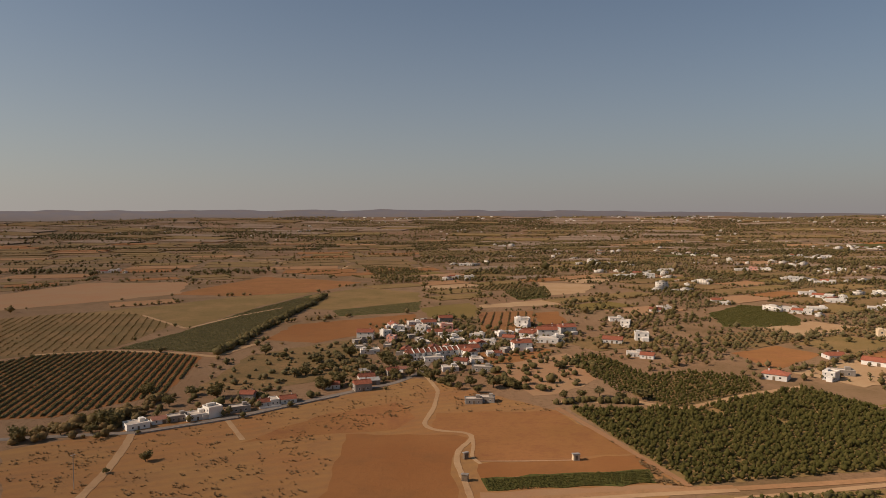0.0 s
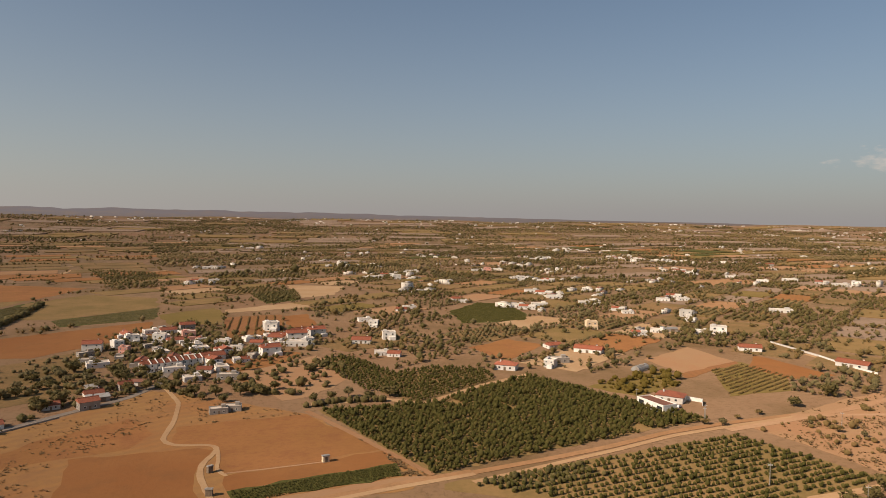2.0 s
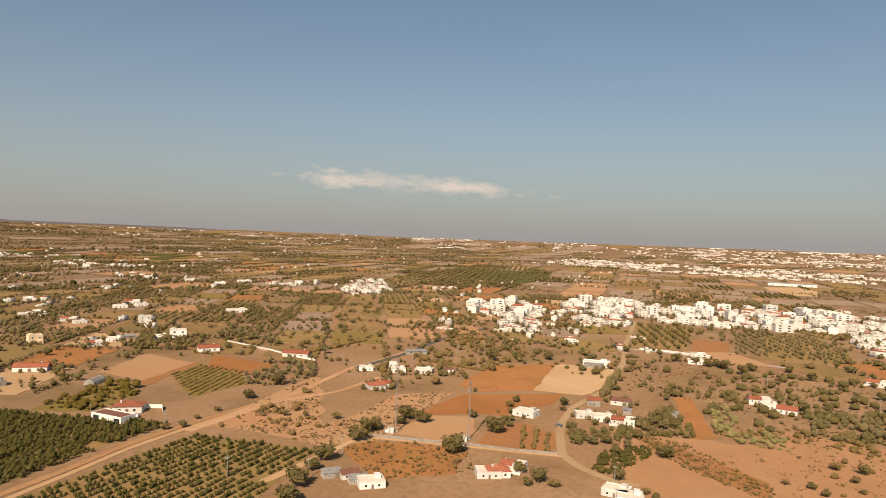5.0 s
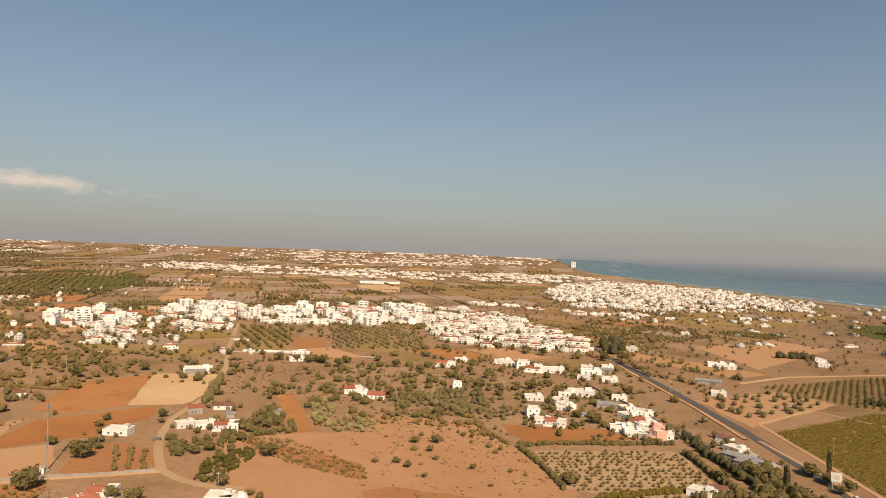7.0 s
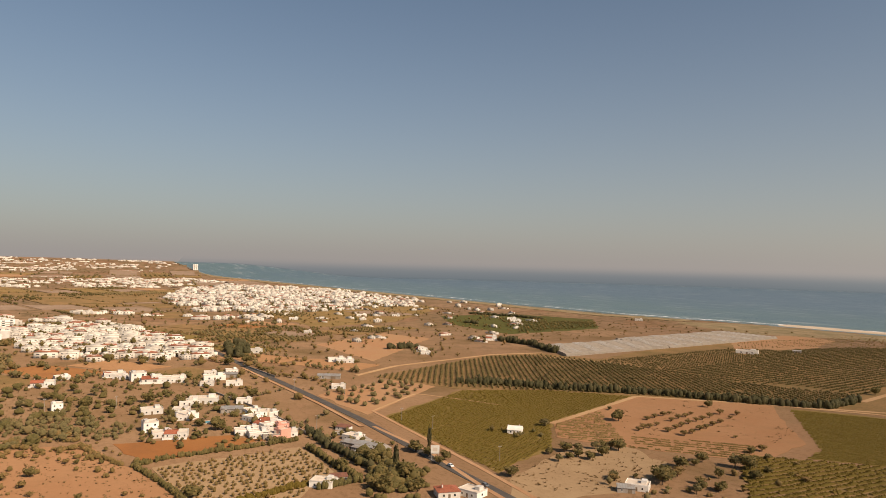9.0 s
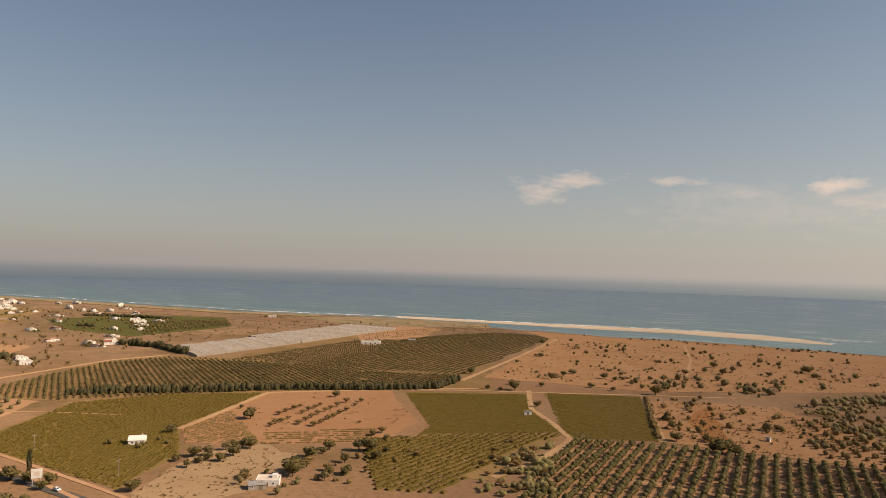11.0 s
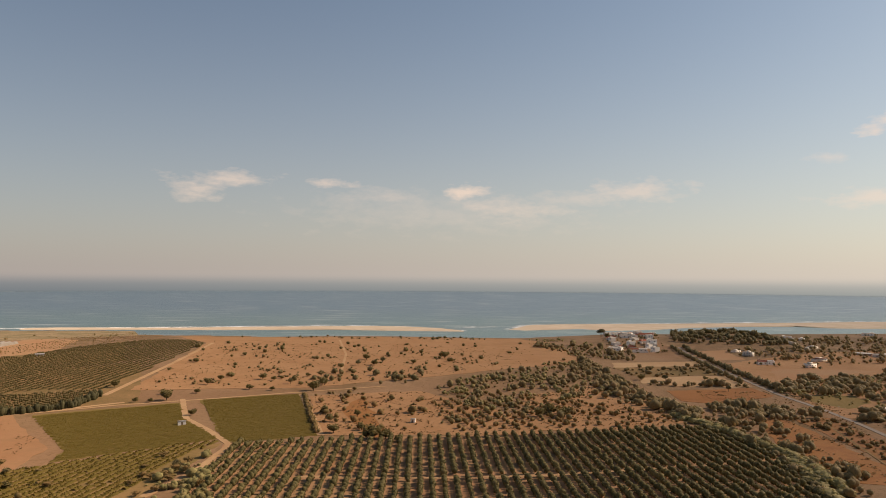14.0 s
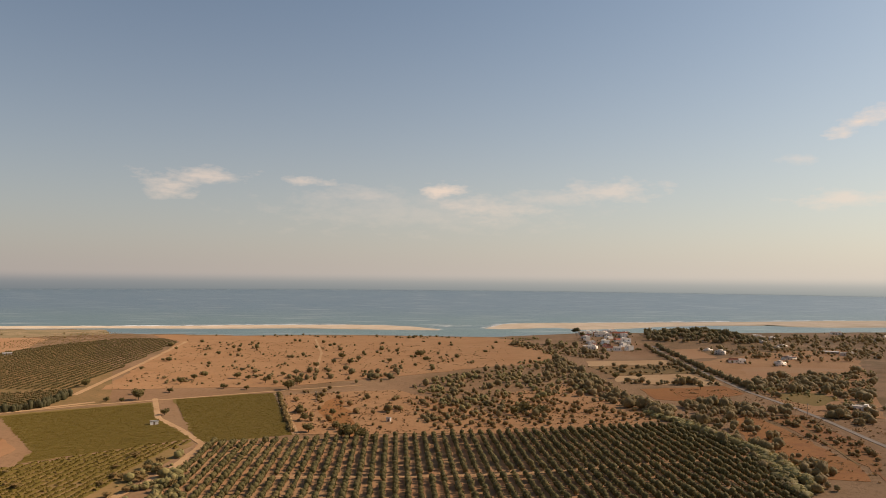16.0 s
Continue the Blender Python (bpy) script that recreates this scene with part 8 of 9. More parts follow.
def garden_trees():
    """Trees that crowd round every country house."""
    r = random.Random(55)
    bins = {0: [], 1: []}
    for x, y, reach in FOOT:
        d = math.hypot(x, y)
        if d < 330 or (d > 900 and r.random() < 0.2):
            continue
        for _ in range(r.randrange(5, 10)):
            a, q = r.uniform(0, 6.28), reach + abs(r.gauss(2, 6))
            px, py = x + math.cos(a) * q, y + math.sin(a) * q
            if not clear_of_houses(px, py, 0) or py < shore_y(px) + 20:
                continue
            s = r.uniform(2.8, 6.0)
            bins[r.randrange(2)].append((r.randrange(len(TINY)), px, py, height(px, py), r.uniform(0, 6.28), s, s * r.uniform(0.8, 1.2), s * r.uniform(0.7, 1.0)))
    for k, m in ((0, M_LEAF), (1, M_OLIVE_LEAF)):
        merged("garden_trees", m, TINY, bins[k], "garden trees crowding round country houses", "trees")


garden_trees()

merged("street_trees", M_LEAF, TINY, STREET_TREES, "dark trees in the yards and streets of the town", "trees")


# ---------------------------------------------------------------- small plots of the open country
def country():
    """The patchwork between the farms: plots on a loose lattice, woods, orchards, and hedges of trees along the boundaries."""
    r = random.Random(77)
    kinds = [("tan", M_TAN, "dry tan stubble"), ("red", M_RED, "bare red earth"), ("hill", M_HILLSIDE, "rough dry pasture"), ("meadow", M_MEADOW, "brown dry meadow"),
             ("olive", M_OLIVE, "yellow-green crop"), ("pale", M_PALE, "pale stubble"), ("green", M_GREEN, "dark green crop"), ("scrub", M_SCRUB, "scrubby fallow"), ("heath", M_HAZED_EARTH, "dry brown earth greyed for haze")]
    sheets = {k[0]: [] for k in kinds}
    mats = {k[0]: (k[1], k[2]) for k in kinds}
    leaf = [("leaf", M_LEAF), ("olive", M_OLIVE_LEAF), ("bush", M_BUSH)]
    near, far = {k: [] for k, _ in leaf}, {k: [] for k, _ in leaf}

    def tree(x, y, size, kind):
        d = math.hypot(x, y)
        (near if d < 1300 else far)[kind].append((r.randrange(6), x, y, height(x, y), r.uniform(0, 6.28), size, size * r.uniform(0.8, 1.25), size * r.uniform(0.65, 1.0)))

    town = TOWN_BLOCKS + TOWN_HOUSES + [COAST_TOWN] + FAR_TOWN
    for lat, (r0, r1, w, l) in enumerate(((450, 1250, 54, 84), (1250, 2700, 92, 150), (2700, 4700, 150, 270))):
        n = int(r1 / w) + 1
        c, s = math.cos(radians(34 - 22 * lat)), math.sin(radians(34 - 22 * lat))
        for i in range(-n, n + 1):
            slip = r.uniform(0, l)
            for j in range(-n, n + 1):
                u, v = j * l + slip, i * w
                x, y = u * c - v * s, u * s + v * c
                d, a = math.hypot(x, y), math.degrees(math.atan2(x, y))
                if not (r0 < d < r1 and -37 < a < 121) or y < shore_y(x) + 140:
                    continue
                if d < 1300 and in_plots(x, y) or any(inside(x, y, p) for p in town):
                    continue
                hl, hw = l / 2 * r.uniform(0.86, 0.97), w / 2 * r.uniform(0.82, 0.96)
                quad = [(x + p * hl * c - q * hw * s, y + p * hl * s + q * hw * c) for p, q in ((-1, -r.uniform(.8, 1)), (r.uniform(.85, 1), -1), (1, r.uniform(.8, 1)), (-r.uniform(.85, 1), 1))]
                wild = noise.noise((x * 0.0021, y * 0.0021, 7.7))
                what = r.random()
                bare_west = a < -2 and d > 850
                farms = a > 55 and d < 800
                coastal = a > 68 and d > 1250
                busy = d < 1300 and any(in_plots(px, py) for px, py in quad) or (a > 55 and d < 640)
                if not farms and what < (0.06 if a > 58 and d < 1250 else 0.1 if bare_west else 0.03 if coastal else 0.27) + 0.5 * max(0.0, wild) * (d > 700 or a < 58) + 0.14 * (lat == 2 and not coastal):
                    # a little wood
                    step, kind = (6.5, 10.5, 17.0)[lat], r.choice(["leaf", "leaf", "olive"])
                    thin = r.uniform(0.1, 0.55)
                    for p in range(int(l / step)):
                        for q in range(int(w / step)):
                            pu, pv = (p + r.random()) * step - l / 2, (q + r.random()) * step - w / 2
                            px, py = x + pu * c - pv * s, y + pu * s + pv * c
                            if r.random() > thin and (d > 1300 or not in_plots(px, py)) and clear_of_houses(px, py, 1):
                                tree(px, py, (5.4, 8.0, 10.5)[lat] * math.exp(r.gauss(0, 0.25)), kind)
                elif what < (0.22 if coastal else 0.36) and not busy and not bare_west and not farms:
                    # trees in rows
                    step = (8.0, 13.0, 22.0)[lat]
                    kind = r.choice(["leaf", "olive"])
                    sheets[r.choice(["scrub", "meadow"])].append((quad, d))
                    for p in range(int(2 * hl / step)):
                        for q in range(int(2 * hw / step)):
                            pu, pv = (p + 0.5) * step - hl, (q + 0.5) * step - hw
                            px, py = x + pu * c - pv * s, y + pu * s + pv * c
                            if r.random() > 0.1 and clear_of_houses(px, py, 1):
                                tree(px, py, step * 0.6 * r.uniform(0.8, 1.2), kind)
                elif not busy and r.random() > (0.05, 0.25, 0.45)[lat]:
                    # farther plots take more of the earth with haze put into its colour
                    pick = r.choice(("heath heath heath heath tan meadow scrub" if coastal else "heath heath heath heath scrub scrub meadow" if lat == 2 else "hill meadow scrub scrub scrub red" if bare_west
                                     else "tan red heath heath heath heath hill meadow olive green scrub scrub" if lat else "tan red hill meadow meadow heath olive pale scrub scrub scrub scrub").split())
                    if d < 760:
                        field("plot", [(round(px, 1), round(py, 1)) for px, py in quad], mats[pick][0], "small plot of " + mats[pick][1])
                    else:
                        sheets[pick].append((quad, d))
                # boundaries
                for (ax, ay), (bx, by) in zip(quad, quad[1:] + quad[:1]):
                    if r.random() > (0.13 if bare_west else 0.2 if farms or coastal else 0.48):
                        continue
                    kind = r.choice(["leaf", "leaf", "olive", "bush"])
                    size = r.uniform(3.0, 5.5) * (1, 1.35, 1.9)[lat]
                    m = int(math.hypot(bx - ax, by - ay) / (size * 0.95))
                    for k in range(m):
                        f = (k + r.uniform(0.1, 0.9)) / m
                        px, py = ax + (bx - ax) * f + r.gauss(0, 1), ay + (by - ay) * f + r.gauss(0, 1)
                        if r.random() > 0.25 and (d > 1300 or not in_plots(px, py)) and clear_of_houses(px, py, 1):
                            tree(px, py, size * math.exp(r.gauss(0, 0.25)), kind)
    # gardens of the hamlets
    for _, x, y, z, *_ in HAMLET_PLACES:
        for _ in range(3):
            q, a = r.uniform(6, 15), r.uniform(0, 6.28)
            tree(x + q * math.cos(a), y + q * math.sin(a), r.uniform(4, 7.5), r.choice(["leaf", "leaf", "olive"]))
    for key, m in leaf:
        merged("country_trees", m, TINY, near[key], "trees of woods and hedges between small fields", "trees")
        merged("country_trees", M_GROVE if key == "leaf" else M_HAZED_LEAF if key == "olive" else m, SPECK, far[key], "far woods and hedges of dark trees", "trees")
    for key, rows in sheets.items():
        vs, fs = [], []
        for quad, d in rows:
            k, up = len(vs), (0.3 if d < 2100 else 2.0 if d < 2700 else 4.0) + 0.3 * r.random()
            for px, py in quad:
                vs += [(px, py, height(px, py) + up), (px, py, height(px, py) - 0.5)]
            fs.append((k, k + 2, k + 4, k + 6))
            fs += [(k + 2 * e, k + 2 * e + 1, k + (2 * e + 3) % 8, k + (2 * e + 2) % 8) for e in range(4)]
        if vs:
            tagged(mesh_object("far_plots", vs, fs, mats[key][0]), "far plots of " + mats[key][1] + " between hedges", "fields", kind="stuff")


country()


# ---------------------------------------------------------------- single things
def flat_house_with_red_eaves(a, b, depth):
    """The long white house beside the citrus orchard: box with a red band, two great windows."""
    t = new("house")
    L = math.hypot(b[0] - a[0], b[1] - a[1])
    wall_part(t, L, depth, -0.4, 4.0, M_WHITE)
    flat_roof(t, L, depth, 4.0, M_RUST, M_WHITE, lip=0.5)
    for x in (-L * 0.33, L * 0.36):
        window_part(t, x, -depth / 2, 0.6, 0, 4.2, 2.9)
    door_part(t, 0, -depth / 2, 0, 0, M_WOOD, 1.4, 2.2)
    t.matrix_basis = pose((a[0] + b[0]) / 2, (a[1] + b[1]) / 2, 0.2, 0, 0, heading(a, b))
    return tagged(t, "long white flat-roofed house with large dark windows", "house")


EAVES = [(237, 318), (238, 297)]
flat_house_with_red_eaves(*EAVES, 9.0)
settle([(256, 319, -51, 14.8)], "hip", "scattered country houses")


def low_wall(line, tall, mat, label, thick=0.3):
    """A masonry wall with a coping along a line."""
    t = new("garden_wall")
    for k, (p, q) in enumerate(zip(line, line[1:])):
        L = math.hypot(q[0] - p[0], q[1] - p[1])
        bm = bmesh.new()
        box(bm, -L / 2, L / 2, -thick / 2, thick / 2, -0.3, tall)
        w = part("wall_panel", bm, mat, t)
        at = pose((p[0] + q[0]) / 2 - line[0][0], (p[1] + q[1]) / 2 - line[0][1], 0, 0, 0, heading(p, q))
        w.matrix_basis = at
        bm = bmesh.new()
        box(bm, -L / 2, L / 2, -thick / 2 - 0.06, thick / 2 + 0.06, tall, tall + 0.1)
        c = part("coping", bm, mat, t)
        c.matrix_basis = at
    t.matrix_basis = pose(line[0][0], line[0][1], height(*line[0]) + 0.1)
    return tagged(t, label, "wall")


low_wall([(265, 318), (270, 310), (265, 304)], 1.9, M_WHITE, "white rendered garden wall beside the house")
low_wall([(290, 186), (297, 157), (303, 138), (307, 117), (313, 98)], 1.0, M_CONCRETE, "long low pale wall along the path")
low_wall([(461, 450), (449, 391), (437, 353), (434, 332)], 1.3, M_WHITE, "long white wall along the lane")
low_wall([(655, -221), (623, -221), (572, -223)], 1.2, M_CONCRETE, "grey wall beside the main road")
low_wall([(-142, 316), (-129, 324), (-102, 341), (-79, 364), (-58, 383)], 0.6, M_CONCRETE, "low pale wall along the country road")
low_wall([(521, -158), (443, -168), (366, -167)], 1.1, M_CONCRETE, "pale wall along the service lane")
low_wall([(666, 133), (667, 106), (661, 77)], 1.6, M_WHITE, "long white wall beside the town orchard")


def terraced_house():
    """One bay of the terrace: two storeys, tiled roof, upstand party wall, pale front yard wall."""
    t = new("terraced_house")
    wall_part(t, 4.8, 9.0, -0.4, 5.6, M_WHITE)
    gable_roof(t, 4.5, 9.0, 5.6, 1.9, M_TILE, over=0.1)
    bm = bmesh.new()
    vs = [bm.verts.new((2.3, p, q)) for p, q in ((-4.7, 5.4), (4.7, 5.4), (4.7, 6.1), (0, 8.2), (-4.7, 6.1))]
    f = bm.faces.new(vs)
    ext = bmesh.ops.extrude_face_region(bm, geom=[f])
    bmesh.ops.translate(bm, verts=[v for v in ext["geom"] if isinstance(v, bmesh.types.BMVert)], vec=(0.35, 0, 0))
    bmesh.ops.recalc_face_normals(bm, faces=bm.faces[:])
    part("party_wall", bm, M_WHITE, t)
    for z in (0.9, 3.6):
        window_part(t, -1.1, -4.5, z, 0, 1.2, 1.4)
        window_part(t, 0, 4.5, z, 180, 1.2, 1.4)
    door_part(t, 1.2, -4.5, 0, 0, M_WOOD, 1.0, 2.1)
    chimney_part(t, -1.2, 1.5, 6.8, 1.2)
    bm = bmesh.new()
    box(bm, -2.4, 2.4, -8.5, -8.3, -0.2, 1.4)
    part("yard_wall", bm, M_WHITE, t)
    t["group"] = "terrace in the village"
    return tagged(t, "two-storey white terraced house with red tiled roof", "house")


ROW = [(-26, 478), (9, 493)]
bay = terraced_house()
row_turn = heading(*ROW)
for k in range(9):
    f = (k + 0.5) / 9
    m = pose(ROW[0][0] + (ROW[1][0] - ROW[0][0]) * f, ROW[0][1] + (ROW[1][1] - ROW[0][1]) * f, 0.1, 0, 0, row_turn)
    if k == 0:
        bay.matrix_basis = m
    else:
        copy_thing(bay, m)
settle([(16, 369, 2, 7.7), (23, 372, -8, 7.8)], "ruin ruin", "old farm buildings in the field")
settle([(619, 77, -78, 13.1), (437, 259, -54, 7.3)], "low low", "farms near the masts")


def telecom_mast(tall, label):
    t = new("telecom_mast")
    bm = bmesh.new()
    rod(bm, (0, 0, -0.5), (0, 0, tall), 0.3, 0.16, 10)
    part("pole", bm, M_MAST, t)
    bm = bmesh.new()
    rod(bm, (0, 0, 0), (0, 0, 0.5), 1.3, 1.2, 10)
    part("footing", bm, M_CONCRETE, t)
    for up in (tall - 1.5, tall - 5.0):
        bm = bmesh.new()
        rod(bm, (0, 0, up), (0, 0, up + 0.25), 0.75, 0.75, 10)
        part("platform", bm, M_MAST, t)
        for k in range(3):
            a = k * 2.094 + up
            x, y = math.cos(a) * 0.8, math.sin(a) * 0.8
            bm = bmesh.new()
            box(bm, x - 0.14, x + 0.14, y - 0.14, y + 0.14, up - 0.6, up + 1.9)
            bmesh.ops.bevel(bm, geom=bm.edges[:], offset=0.05, segments=1, affect="EDGES")
            part("antenna", bm, M_MAST, t, "grey panel antenna")
    bm = bmesh.new()
    for k in range(int(tall)):
        box(bm, 0.5, 0.62, -0.25, 0.25, k + 0.4, k + 0.46)
    box(bm, 0.5, 0.58, -0.3, -0.24, 0, tall - 2)
    box(bm, 0.5, 0.58, 0.24, 0.3, 0, tall - 2)
    part("ladder", bm, M_MAST, t)
    return tagged(t, label, "telecom mast")


def cabinet(label):
    t = new("equipment_cabinet")
    bm = bmesh.new()
    box(bm, -1.5, 1.5, -1.1, 1.1, -0.2, 2.6)
    bmesh.ops.bevel(bm, geom=bm.edges[:], offset=0.06, segments=1, affect="EDGES")
    part("body", bm, M_WHITE, t)
    bm = bmesh.new()
    box(bm, -1.65, 1.65, -1.25, 1.25, 2.6, 2.75)
    part("roof", bm, M_STEEL, t)
    door_part(t, -0.5, -1.1, 0.1, 0, M_STEEL, 0.9, 2.0)
    return tagged(t, label, "cabinet")


for (x, y, turn, _), tall in zip([(303, 180, -59, 0.0), (311, 143, -65, 0.0)], (37.0, 29.0)):
    telecom_mast(tall, "tall pale steel telecom mast with panel antennas").matrix_basis = pose(x, y, 0.2, 0, 0, turn)
    cabinet("white equipment cabinet at the foot of the mast").matrix_basis = pose(x - 3.2, y + 1.0, 0.2, 0, 0, turn)


def utility_pole(tall, arm=True):
    t = new("utility_pole")
    bm = bmesh.new()
    rod(bm, (0, 0, -0.5), (0, 0, tall), 0.17, 0.11, 8)
    part("post", bm, M_CONCRETE, t)
    if arm:
        bm = bmesh.new()
        box(bm, -0.9, 0.9, -0.06, 0.06, tall - 0.8, tall - 0.66)
        crossarm = part("crossarm", bm, M_STEEL, t)
        for x in (-0.75, 0, 0.75):
            bm = bmesh.new()
            rod(bm, (x, 0, tall - 0.66), (x, 0, tall - 0.4), 0.06, 0.05, 6)
            part("insulator", bm, M_WHITE, crossarm)
    return tagged(t, "pale concrete utility pole with a crossarm", "pole", "utility poles")


POLES = [(-136, 252, 28, 0.0)] + [(210, 203, -46, 0.0), (301, 248, -51, 0.0), (233, 319, -36, 0.0), (246, 280, -41, 0.0)] + [(209, 202, -46, 0.0), (260, 182, -55, 0.0), (225, 174, -52, 0.0), (533, 258, -64, 0.0), (457, 259, -60, 0.0), (242, 276, -41, 0.0)] + [(525, 254, -64, 0.0), (555, 243, -66, 0.0), (286, 65, -77, 0.0), (540, 19, -88, 0.0), (507, -46, -95, 0.0), (497, -86, -100, 0.0)] \
    + [(352, -238, -124, 0.0), (472, -239, -117, 0.0), (511, -215, -113, 0.0), (725, -271, -111, 0.0), (380, -233, -121, 0.0), (385, -177, -115, 0.0), (277, -229, -130, 0.0)] + [(66, -555, -173, 0.0), (-392, -818, 154, 0.0), (-298, -499, 149, 0.0), (-38, -720, 177, 0.0)]
tall_pole = utility_pole(13.5)
for k, (x, y, turn, _) in enumerate(POLES):
    m = pose(x, y, height(x, y) + 0.1, 0, 0, turn + 20)
    if k == 0:
        tall_pole.matrix_basis = m
        short_pole = utility_pole(8.5)
        short_pole.matrix_basis = pose(POLES[1][0], POLES[1][1], 0.1, 0, 0, POLES[1][2])
    elif k > 1:
        copy_thing(short_pole, m)


def tunnel_shape(bm, L, W, tall, n=8):
    """An arched film tunnel with hoops."""
    rows = []
    hoops = max(2, int(L / 6))
    for i in range(hoops + 1):
        x = -L / 2 + L * i / hoops
        sag = 1.0 if i % 2 == 0 else 0.97
        rows.append([bm.verts.new((x, W / 2 * math.cos(math.pi * k / n) * sag, tall * math.sin(math.pi * k / n) * sag - 0.05)) for k in range(n + 1)])
    for p, q in zip(rows, rows[1:]):
        for k in range(n):
            bm.faces.new((p[k], q[k], q[k + 1], p[k + 1]))
    bm.faces.new(rows[0][::-1])
    bm.faces.new(rows[-1])
    bmesh.ops.recalc_face_normals(bm, faces=bm.faces[:])


def greenhouse(L, W, tall, mat, label):
    t = new("greenhouse")
    bm = bmesh.new()
    tunnel_shape(bm, L, W, tall)
    part("film_cover", bm, mat, t)
    for k in range(5):
        bm = bmesh.new()
        x0 = -L / 2 + L * (k + 0.3) / 5
        box(bm, x0, x0 + L * 0.09, -W * 0.12, W * 0.12, tall - 0.25, tall + 0.18)
        part("roof_vent", bm, M_SHEET, t)
    bm = bmesh.new()
    box(bm, -L / 2, L / 2, -W / 2 - 0.12, -W / 2 + 0.12, -0.2, 0.45)
    part("footing", bm, M_CONCRETE, t)
    bm = bmesh.new()
    box(bm, L / 2 + 0.01, L / 2 + 0.09, -1.2, 1.2, 0, 2.2)
    part("door", bm, M_STEEL, t)
    t["group"] = "rows of greenhouses"
    return tagged(t, label, "greenhouse")


def greenhouse_rows(near, far):
    """Parallel tunnels filling the strip between two edges, each edge a pair of corners."""
    wide = math.hypot(far[0][0] - near[0][0], far[0][1] - near[0][1])
    n = max(2, int(wide / 9.0))
    L = math.hypot(near[1][0] - near[0][0], near[1][1] - near[0][1])
    turn = heading(*near)
    first = None
    for k in range(n):
        f = (k + 0.5) / n
        a = [near[0][i] + (far[0][i] - near[0][i]) * f for i in (0, 1)]
        b = [near[1][i] + (far[1][i] - near[1][i]) * f for i in (0, 1)]
        m = pose((a[0] + b[0]) / 2, (a[1] + b[1]) / 2, 0.3, 0, 0, turn)
        if first is None:
            first = greenhouse(L, wide / n * 0.86, 3.4, M_PLASTIC, "long arched greenhouse covered in pale film")
            first.matrix_basis = m
        else:
            copy_thing(first, m)


greenhouse_rows([(566, -559), (571, -746)], [(647, -614), (649, -776)])
greenhouse_rows([(569, -747), (583, -1020)], [(666, -775), (679, -1002)])
x, y, turn, _ = [(289, 392, -36, 3.7)][0]
dark = greenhouse(14, 7, 3.4, M_SHEET, "small dark arched store shed in a field")
dark.matrix_basis = pose(x, y, 0.2, 0, 0, turn + 60)


def billboard():
    t = new("billboard")
    bm = bmesh.new()
    box(bm, -2.2, 2.2, -0.12, 0.12, 3.2, 7.4)
    bmesh.ops.bevel(bm, geom=bm.edges[:], offset=0.04, segments=1, affect="EDGES")
    panel = part("panel", bm, M_WHITE, t)
    bm = bmesh.new()
    box(bm, -1.2, 1.2, -0.15, -0.13, 4.4, 6.2)
    part("printed_patch", bm, M_DECK, panel)
    for x in (-1.6, 1.6):
        bm = bmesh.new()
        rod(bm, (x, 0, -0.4), (x, 0, 3.3), 0.12, 0.12, 8)
        part("post", bm, M_STEEL, t)
    return tagged(t, "white roadside billboard on two steel posts", "billboard")


x, y, turn, _ = [(296, -202, -124, 0.0)][0]
billboard().matrix_basis = pose(x, y, 0.1, 0, 0, turn)


def car(mat, label):
    """A hatchback: rounded body, glazed cabin, four wheels."""
    t = new("car")
    bm = bmesh.new()
    prof = [(-2.0, 0.35), (2.0, 0.35), (2.05, 0.75), (1.15, 0.95), (0.6, 1.42), (-1.2, 1.45), (-1.95, 0.98)]
    sides = [[bm.verts.new((px, s * (0.85 if pz < 1.2 else 0.68), pz)) for px, pz in prof] for s in (-1, 1)]
    for i in range(len(prof)):
        j = (i + 1) % len(prof)
        bm.faces.new((sides[0][i], sides[0][j], sides[1][j], sides[1][i]))
    bm.faces.new(sides[0][::-1])
    bm.faces.new(sides[1])
    bmesh.ops.recalc_face_normals(bm, faces=bm.faces[:])
    bmesh.ops.bevel(bm, geom=bm.edges[:], offset=0.06, segments=2, affect="EDGES")
    part("body", bm, mat, t)
    for s in (-1, 1):
        bm = bmesh.new()
        vs = [bm.verts.new(p) for p in ((1.0, s * 0.83, 1.0), (0.55, s * 0.715, 1.34), (-1.1, s * 0.71, 1.36), (-1.6, s * 0.84, 1.02))]
        bm.faces.new(vs)
        part("side_window", bm, M_GLASS, t)
        for px in (-1.25, 1.25):
            bm = bmesh.new()
            rod(bm, (px, s * 0.72, 0.32), (px, s * 0.9, 0.32), 0.32, 0.32, 12)
            wheel = part("wheel", bm, M_ASPHALT, t)
            bm = bmesh.new()
            rod(bm, (px, s * 0.86, 0.32), (px, s * 0.92, 0.32), 0.2, 0.18, 10)
            part("rim", bm, M_STEEL, wheel)
    bm = bmesh.new()
    bm.faces.new([bm.verts.new(p) for p in ((1.13, -0.72, 1.02), (1.13, 0.72, 1.02), (0.68, 0.6, 1.4), (0.68, -0.6, 1.4))])
    part("windscreen", bm, M_GLASS, t)
    return tagged(t, label, "car")


